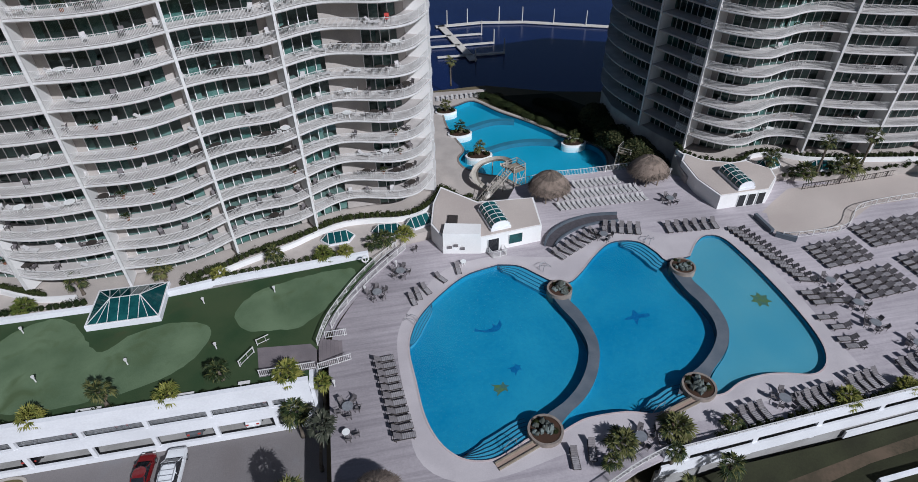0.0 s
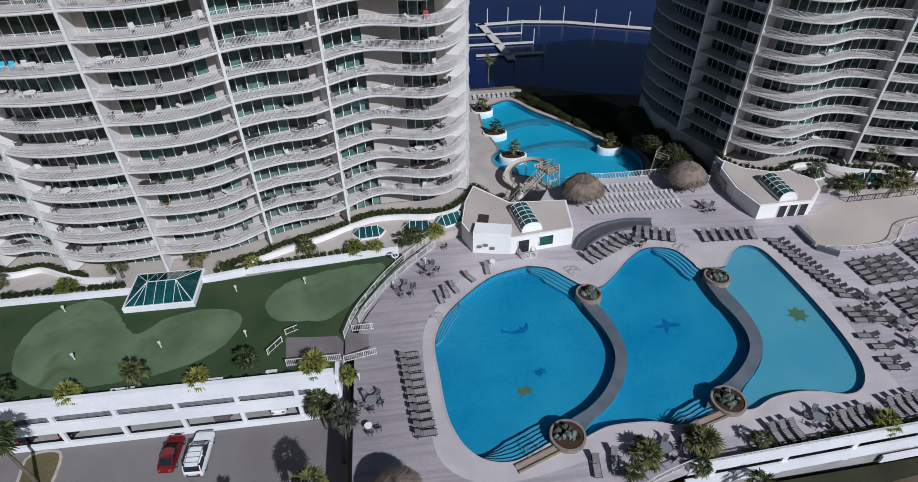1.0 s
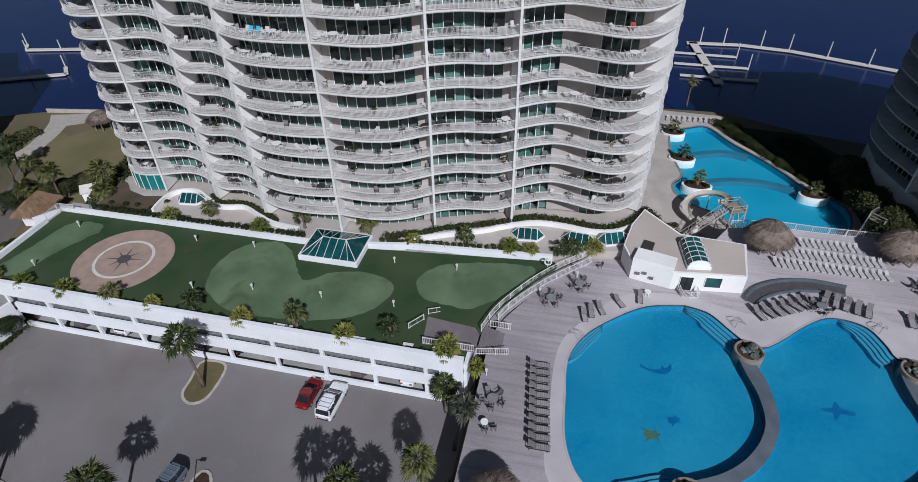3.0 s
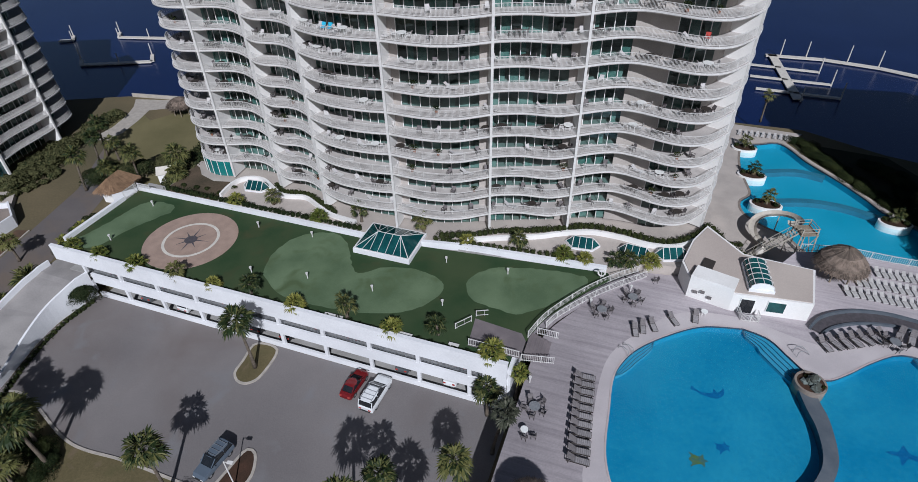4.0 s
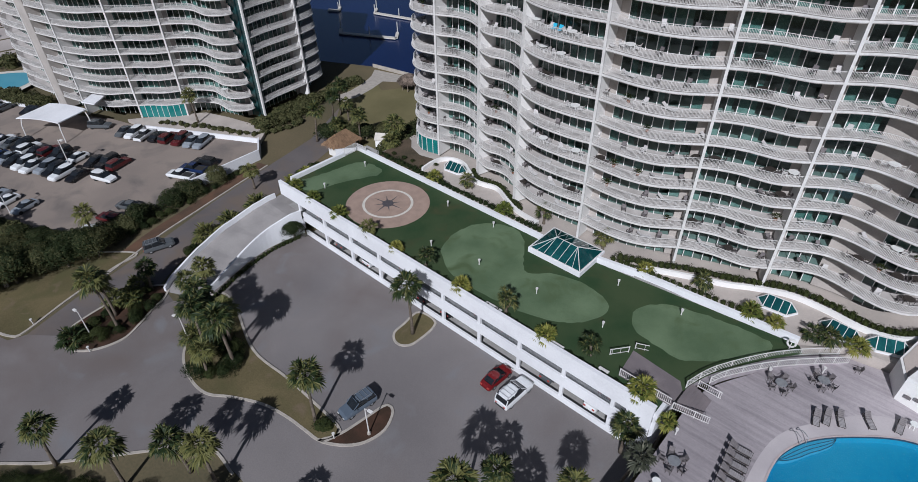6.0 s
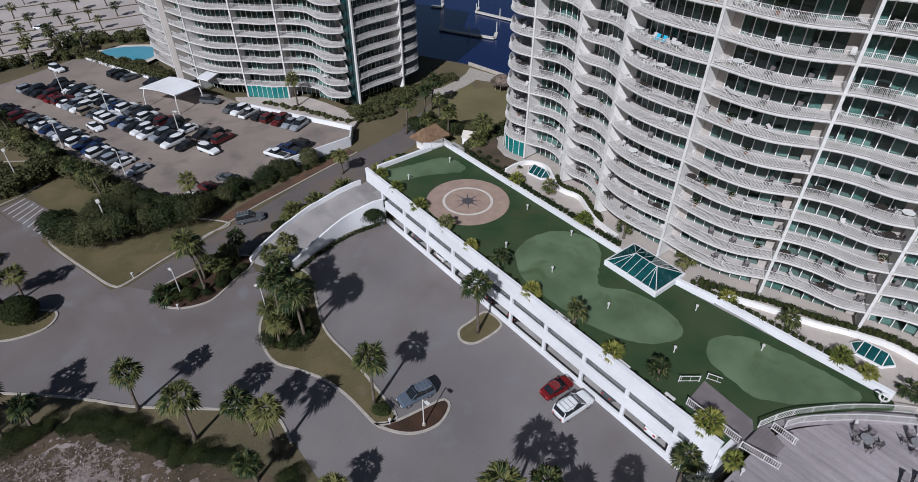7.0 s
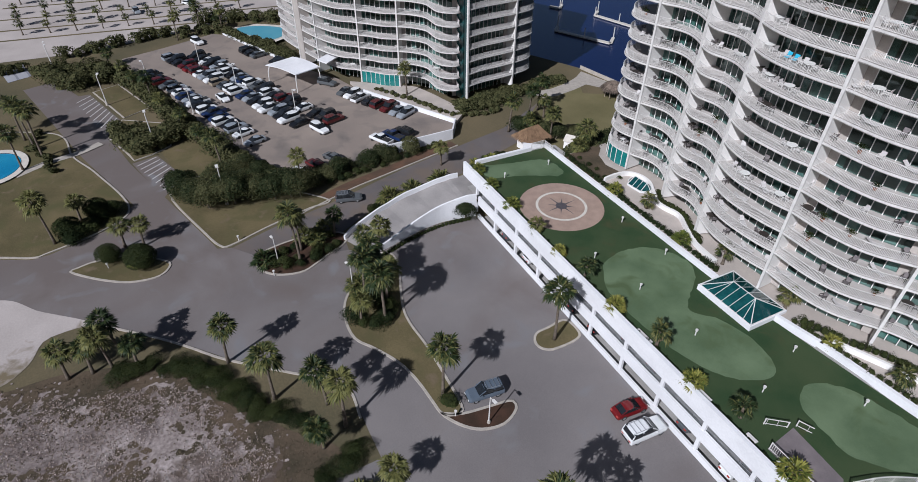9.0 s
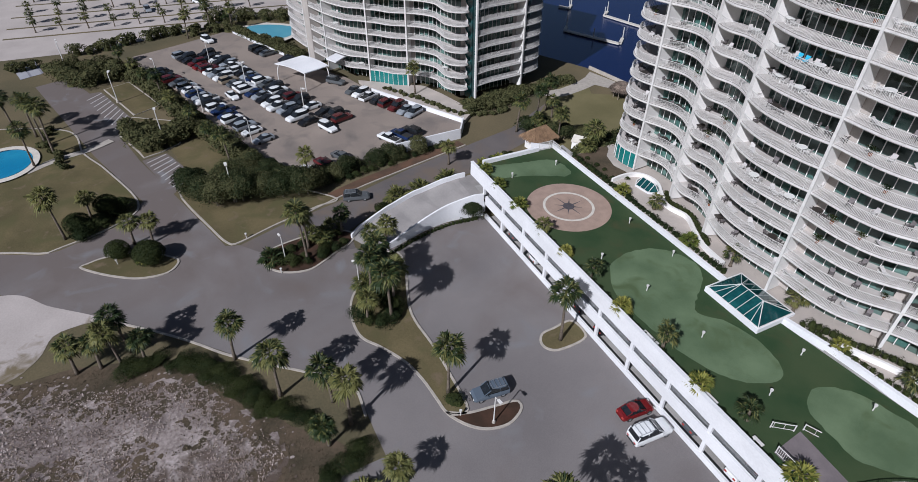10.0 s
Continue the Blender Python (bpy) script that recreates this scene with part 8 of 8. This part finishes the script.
for x, y, r in ((18.4, 112.2, 1.9), (19.4, 101.9, 2.0), (21.3, 92.6, 2.1), (40.6, 93.4, 2.0)):
    t = thing("lagoon_planter", "round pale-walled planter with a palm in the lagoon", "planter", (x, y, 0.3))
    o = curve([(x + r * 1.25 * math.cos(a), y + r * 0.75 * math.sin(a)) for a in np.linspace(0, 5.6, 8)], 0.4, True)
    Geo().prism(o, -1.2, 0.6).make("wall", M_WHITE, t, "pale curved wall")
    Geo().add(at_z([(x + (p[0] - x) * 0.86, y + (p[1] - y) * 0.86) for p in o], 0.61), [tuple(range(len(o)))]).make("soil", M_MULCH, t)

# ---- water slides ----


def slide_tower(x, y, z, top, turn, label):
    t = thing("water_slide", label, "water slide", (x, y, z))
    co, si = math.cos(radians(turn)), math.sin(radians(turn))

    def w(u, v, k):
        return (x + u * co - v * si, y + u * si + v * co, k)

    for u in (-1.1, 1.1):
        for v in (-1.1, 1.1):
            Geo().bar(w(u * 1.3, v * 1.3, z), w(u, v, top + 1.0), 0.16).make("post", M_SLIDE, t)
    Geo().prism([w(-1.3, -1.3, 0)[:2], w(1.3, -1.3, 0)[:2], w(1.3, 1.3, 0)[:2], w(-1.3, 1.3, 0)[:2]], top - 0.15, top, True).make("platform", M_WOOD, t)
    g = Geo()
    for zz in (top + 0.5, top + 1.0):
        for a, b in (((-1.2, -1.2), (1.2, -1.2)), ((1.2, -1.2), (1.2, 1.2)), ((-1.2, 1.2), (1.2, 1.2))):
            g.bar(w(*a, zz), w(*b, zz), 0.07)
    for a, b in (((-1.4, -1.4), (1.3, -1.2)), ((1.4, -1.4), (-1.3, -1.2)), ((1.4, -1.4), (1.2, 1.3))):
        g.bar(w(*a, z + 0.3), w(*b, top - 0.2), 0.09)
    g.make("bracing", M_SLIDE, t, "cream steel rails and braces")
    # stairs up to the platform
    s = Geo()
    for v in (-0.6, 0.6):
        s.bar(w(-7.4, v, z + 0.2), w(-1.2, v, top), 0.09, 0.24).bar(w(-7.4, v, z + 1.15), w(-1.2, v, top + 0.95), 0.06)
        for k in range(7):
            u = -7.4 + 6.2 * k / 6
            s.bar(w(u, v, z + 0.2 + (top - z - 0.2) * k / 6), w(u, v, z + 1.15 + (top - z - 0.2) * k / 6), 0.05)
    for k in range(18):
        u = -7.3 + 6.1 * k / 17
        q = z + 0.2 + (top - z - 0.2) * k / 17
        s.add([w(u - 0.15, -0.6, q), w(u + 0.15, -0.6, q), w(u + 0.15, 0.6, q), w(u - 0.15, 0.6, q)], [(0, 1, 2, 3)])
    s.make("stairs", M_SLIDE, t, "cream open-tread stairs with handrails")
    # spiral flume
    path = []
    for k in range(30):
        a = -1.57 + 1.75 * math.pi * k / 29
        path.append(w(-2.6 + 3.0 * math.cos(a) + 1.0, 4.6 + 3.0 * math.sin(a), top - 0.2 - (top - z - 0.6) * k / 29))
    rings_a, rings_b, rings_c, rings_d = [], [], [], []
    for i, p in enumerate(path):
        d = (Vector(path[min(i + 1, 29)]) - Vector(path[max(i - 1, 0)])).normalized()
        sd = d.cross(Vector((0, 0, 1))).normalized()
        p = Vector(p)
        rings_a.append(p + sd * 0.62 + Vector((0, 0, 0.5)))
        rings_b.append(p + sd * 0.35)
        rings_c.append(p - sd * 0.35)
        rings_d.append(p - sd * 0.62 + Vector((0, 0, 0.5)))
    f = Geo().strip(rings_a, rings_b).strip(rings_b, rings_c).strip(rings_c, rings_d)
    f.make("flume", M_SLIDE, t, "cream spiral flume")
    for i in (6, 13, 20):
        p = path[i]
        Geo().bar((p[0], p[1], z - 1.0), (p[0], p[1], p[2]), 0.14).make("flume_post", M_SLIDE, t)
    return t


slide_tower(24.6, 79.2, 0.3, 5.4, 22, "cream spiral water slide with a stair tower beside the lagoon")
slide_tower(46.2, 82.4, 0.3, 4.2, 225, "cream spiral water slide with open stairs beside the lagoon")
for x, y, s in ((15.2, 76.2, 1.2), (17.4, 75.2, 0.9), (19.6, 77.2, 1.1), (16.6, 73.6, 0.9)):
    b = thing("rock", "large pale boulder beside the water slide", "rock", (x, y, 0.3), group="rocks")
    lr = random.Random(int(x * 10))
    vs = [(s * math.sin(ph) * math.cos(th) * lr.uniform(0.8, 1.15) + x, s * math.sin(ph) * math.sin(th) * lr.uniform(0.8, 1.15) + y, 0.3 + 0.9 * s + s * math.cos(ph) * lr.uniform(0.8, 1.1)) for ph in (0.3, 1.0, 1.6, 2.3, 2.9) for th in np.linspace(0, 5.5, 8)]
    Geo().add(vs, [(i * 8 + j, (i + 1) * 8 + j, (i + 1) * 8 + (j + 1) % 8, i * 8 + (j + 1) % 8) for i in range(4) for j in range(8)] + [tuple(range(8)), tuple(range(39, 31, -1))]).make("stone", M_PALE, b)

# ---- docks in the bay ----


def dock(runs, piles, label):
    t = thing("dock", label, "dock", (runs[0][0][0], runs[0][0][1], -2.4))
    for a, b, w in runs:
        d = Vector((b[0] - a[0], b[1] - a[1]))
        Geo().box(((a[0] + b[0]) / 2, (a[1] + b[1]) / 2, -2.0), (d.length, w, 0.3), math.atan2(d.y, d.x)).make("walkway", M_PALE, t)
    for x, y, h in piles:
        Geo().tube([(x, y, -2.8), (x, y, -2.2 + h)], [0.18, 0.14], 7).make("mooring_post", M_PALE, t)
    return t


dock([((26, 173.2), (40, 174.0), 1.6), ((40, 174), (53, 171.6), 1.6), ((53, 171.6), (80, 160.4), 1.6), ((27.6, 174), (31.6, 145.2), 2.2), ((30, 164.6), (38.2, 164.4), 0.9), ((31, 156.7), (40, 156.7), 0.9), ((30.8, 148.8), (41, 148.8), 0.9), ((22.6, 149.2), (30.6, 149.0), 0.9), ((21.6, 157), (30.2, 156.8), 0.9), ((20.6, 165), (29.2, 164.8), 0.9)],
     [(29.7, 174.2, 4.5), (36, 174.4, 4.5), (45.9, 174.2, 4.5), (52.8, 172.4, 4.5), (61.4, 168.2, 4.5), (70.4, 164.6, 4.5), (38.2, 164.4, 4), (40, 156.7, 4), (41, 148.8, 4), (32.2, 145.2, 3.5)], "long pale concrete dock with finger piers and tall piles")
dock([((-159.7, 132.7), (-143.3, 136.5), 1.6), ((-159.7, 132.7), (-163.0, 136.4), 1.0)], [(-163, 136.4, 3.5), (-159.7, 132.7, 3), (-150, 135, 3)], "pale floating dock with a short finger pier")
dock([((-152.2, 111.5), (-134.8, 119.5), 1.6), ((-134.8, 119.5), (-138.6, 123.6), 1.0), ((-152.2, 111.5), (-155.4, 114.4), 1.0)], [(-138.6, 123.6, 3.5), (-155.4, 114.4, 3.5), (-143, 115.8, 3)], "pale floating dock with short finger piers")
dock([((-175.2, 124.6), (-171.7, 126.5), 1.4), ((-171.7, 126.5), (-174.6, 129.4), 1.0)], [(-174.6, 129.4, 3.5), (-171.7, 126.5, 3)], "small pale floating dock with a corner pile")
tagged(Geo().sweep([(-118, 95.6), (-106, 97.4), (-90, 100)], 0.25, 1.1, -0.2).make("sea_wall", M_KERB), "low concrete sea wall along the shore", "sea wall", "", "structure")

# ---- lamps, posts, small things ----


def street_lamp(label, h=4.6):
    t = thing("street_lamp", label, "street lamp", group="street lamps")
    Geo().disc((0, 0), 0.22, 0, 0.35, 10, 0.18).make("footing", M_KERB, t)
    Geo().tube([(0, 0, 0.3), (0, 0, h)], [0.08, 0.06], 8).make("pole", M_RAIL, t, "white pole")
    Geo().bar((0, 0, h - 0.05), (0.5, 0, h + 0.05), 0.06).make("arm", M_RAIL, t)
    Geo().box((0.75, 0, h + 0.06), (0.62, 0.32, 0.14)).make("lamp_head", M_RAIL, t, "flat white lamp head")
    return t


place(street_lamp("white car park lamp on a slim pole with a flat head"), [spot(-33.3, 20.8, 0.1, 10), spot(-61.7, 14.1, 0.1, 200), spot(-72.4, 5.8, 0.1, 190), spot(-146.0, -16.2, 0.1, 170, 1.5), spot(-92.6, 1.5, 0.1, 180, 1.5), spot(-152.8, -6.7, Z2, 200, 1.2), spot(-131.0, 0.8, Z2, 200, 1.2), spot(-178.3, -28.4, 0.0, 180, 1.3), spot(-120.9, -8.0, 0.1, 180, 1.5), spot(-160, 6.0, Z2, 20, 1.3), spot(-142, 12, Z2, 20, 1.3), spot(-121, 21, Z2, 20, 1.3), spot(-112, 8, Z2, 200, 1.1), spot(-176, -28, 0.0, 180, 1.3)])


def bollard(label, h=0.95):
    t = thing("bollard_light", label, "bollard light", group="bollard lights")
    Geo().tube([(0, 0, 0), (0, 0, h * 0.72)], 0.07, 8).make("post", M_RAIL, t)
    Geo().disc((0, 0), 0.14, h * 0.72, h, 10, 0.18).make("cap", M_RAIL, t)
    return t


place(bollard("short white bollard light with a rounded cap"), [spot(x, y, TURF) for x, y in ((-68.9, 43.3), (-69.3, 52.1), (-45.5, 43.8), (-50.5, 52.6), (-37.8, 45.1), (-41.8, 53.0), (-28.7, 45.6), (-19.4, 46.0), (-21.8, 53.8), (-13.4, 54.1))] + [spot(-35.8, 17.8, 0.1), spot(-81.0, 1.4, 0.1), spot(-69.9, 4.6, 0.1), spot(-82.6, -17.4, 0.1), spot(-6.6, 38.9, PD), spot(2.0, 57.0, PD), spot(-2.4, 52.9, PD)])
ring = thing("life_ring", "white life ring on a post beside the turf", "life ring", (-1.9, 57.1, TURF))
Geo().tube([(-1.9, 57.1, TURF), (-1.9, 57.1, TURF + 1.0)], 0.05, 7).make("post", M_RAIL, ring)
Geo().tube([(-1.9 + 0.42 * math.cos(a), 57.0 + 0.1 * math.sin(a), TURF + 1.0 + 0.42 * math.sin(a)) for a in np.linspace(0, 6.2832, 19)], 0.11, 7, False).make("ring", M_RAIL, ring)
for a, b in (((-22.5, 39.9), (-20.8, 39.9)), ((-32.2, 39.9), (-29.8, 39.95)), ((-16.4, 40.2), (-15.2, 40.2)), ((-13.0, 40.4), (-12.2, 40.4))):
    q = thing("parapet_bench", "low white bench along the parapet", "bench", (a[0], a[1], TURF))
    Geo().box(((a[0] + b[0]) / 2, a[1], TURF + 0.42), (b[0] - a[0], 0.35, 0.08)).make("seat", M_RAIL, q)
    for x in (a[0] + 0.2, b[0] - 0.2):
        Geo().box((x, a[1], TURF + 0.19), (0.1, 0.3, 0.38)).make("leg", M_RAIL, q)
# pool handrails
for x, y, tu in ((3.2, 46.2, 140), (20.6, 52.2, 30), (36.6, 54.6, 40), (10.8, 28.2, 200), (26.8, 29.2, 200)):
    t = thing("pool_handrail", "bent steel handrail at the pool steps", "handrail", (x, y, PD))
    co, si = math.cos(radians(tu)), math.sin(radians(tu))
    for o in (-0.35, 0.35):
        pts = [(u, o, k) for u, k in ((0, 0), (0, 0.8), (0.15, 0.92), (0.9, 0.85), (1.5, 0.2), (1.6, -0.4))]
        Geo().tube([(x + u * co - v * si, y + u * si + v * co, PD + k) for u, v, k in pts], 0.035, 6).make("rail", M_METAL, t)

# canopy over the parking deck entrance
can = thing("entrance_canopy", "white flat entrance canopy on curved legs beside the tower", "canopy", (-137, 29, Z2))
ct, cu = [], []
for k in range(11):
    q, bow = k / 10, 0.4 * math.sin(math.pi * k / 10)
    ct.append((-142.6 + 9.2 * q, 19.6 + 5.0 * q, 4.7 + bow))
    cu.append((-145.4 + 9.4 * q, 27.0 + 4.2 * q, 4.7 + bow))
lift = lambda ps, k: [(p[0], p[1], p[2] + k) for p in ps]
Geo().strip(lift(ct, 0.18), lift(cu, 0.18)).strip(cu, ct).strip(ct, lift(ct, 0.18)).strip(lift(cu, 0.18), cu).make("roof", M_WALL, can, "white vaulted canopy roof")
Geo().prism([(-138.8, 31.4), (-135.4, 32.8), (-139.4, 37.4), (-142.6, 36.2)], 5.4, 5.65, True).make("roof", M_WALL, can, "white canopy roof")
for x, y, u, v in ((-141.8, 20.4, 0.6, -0.8), (-133.8, 24.8, 1.2, -0.5), (-136.2, 30.6, 1.2, 0.2), (-144.6, 26.6, -0.8, 0.4)):
    Geo().tube([(x, y, 4.95), (x + u * 0.7, y + v * 0.7, 3.6), (x + u, y + v, Z2)], 0.12, 7).make("leg", M_RAIL, can, "curved white steel leg")
wall2 = thing("deck_parapet", "white parapet wall round the parking deck", "parapet wall", (-100, 45, Z2), kind="structure")
for a, b, h in (((-183.2, 15.3), (-151.6, 27.8), 0.45), ((-126.0, 38.0), (-102.1, 50.8), 1.0), ((-102.1, 50.8), (-97.4, 47.8), 1.3), ((-97.4, 47.8), (-96.8, 33.0), 1.4), ((-94.2, 20.6), (-93.6, 14.0), 0.9)):
    d = Vector((b[0] - a[0], b[1] - a[1]))
    Geo().box(((a[0] + b[0]) / 2, (a[1] + b[1]) / 2, (Z2 + h - 0.0) / 2), (d.length, 0.3, Z2 + h), math.atan2(d.y, d.x)).make("wall_run", M_WALL, wall2)
basin("round_pool", [(-124 + 6 * math.cos(a), -36.5 + 5 * math.sin(a)) for a in np.linspace(0, 6.2832, 40)[:-1]], M_BASIN, 0.19, "small round blue pool beside the lawn", 0.36, 0.3)
rp_ = [(-124 + 6 * math.cos(a), -36.5 + 5 * math.sin(a)) for a in np.linspace(0, 6.2832, 40)[:-1]]
tagged(Geo().strip(at_z([(-124 + (x + 124) * 1.25, -36.5 + (y + 36.5) * 1.25) for x, y in rp_], 0.36), at_z(rp_, 0.36), True).make("pool_surround", M_PALE), "pale surround of the small round pool", "paving", "", "structure")
far_pool = [(-186.4, 19.6), (-187, 25), (-182, 32), (-175.6, 31.4), (-172.8, 27), (-179, 22)]
sheet("far_water", curve(far_pool, 1.0, True), 0.9, M_BASIN2, "bright blue pool beside the far tower", "swimming pool")
sheet("far_terrace", [(-188.4, 18.8), (-189, 26), (-183, 34.6), (-174, 33.6), (-169.6, 26.4), (-179, 20.6)], 0.84, M_PALE, "pale terrace round the far pool", "paving")
# blue parasol and lattice screen near the beige terrace
par = thing("parasol", "closed-edge blue parasol beside the planting", "parasol", (87.6, 61.0, PD))
Geo().tube([(87.6, 61, PD), (87.6, 61, PD + 2.4)], 0.04, 6).make("pole", M_RAIL, par)
Geo().disc((87.6, 61), 1.7, PD + 1.9, PD + 2.5, 8, 0.05).make("canopy", M_BLUE, par)
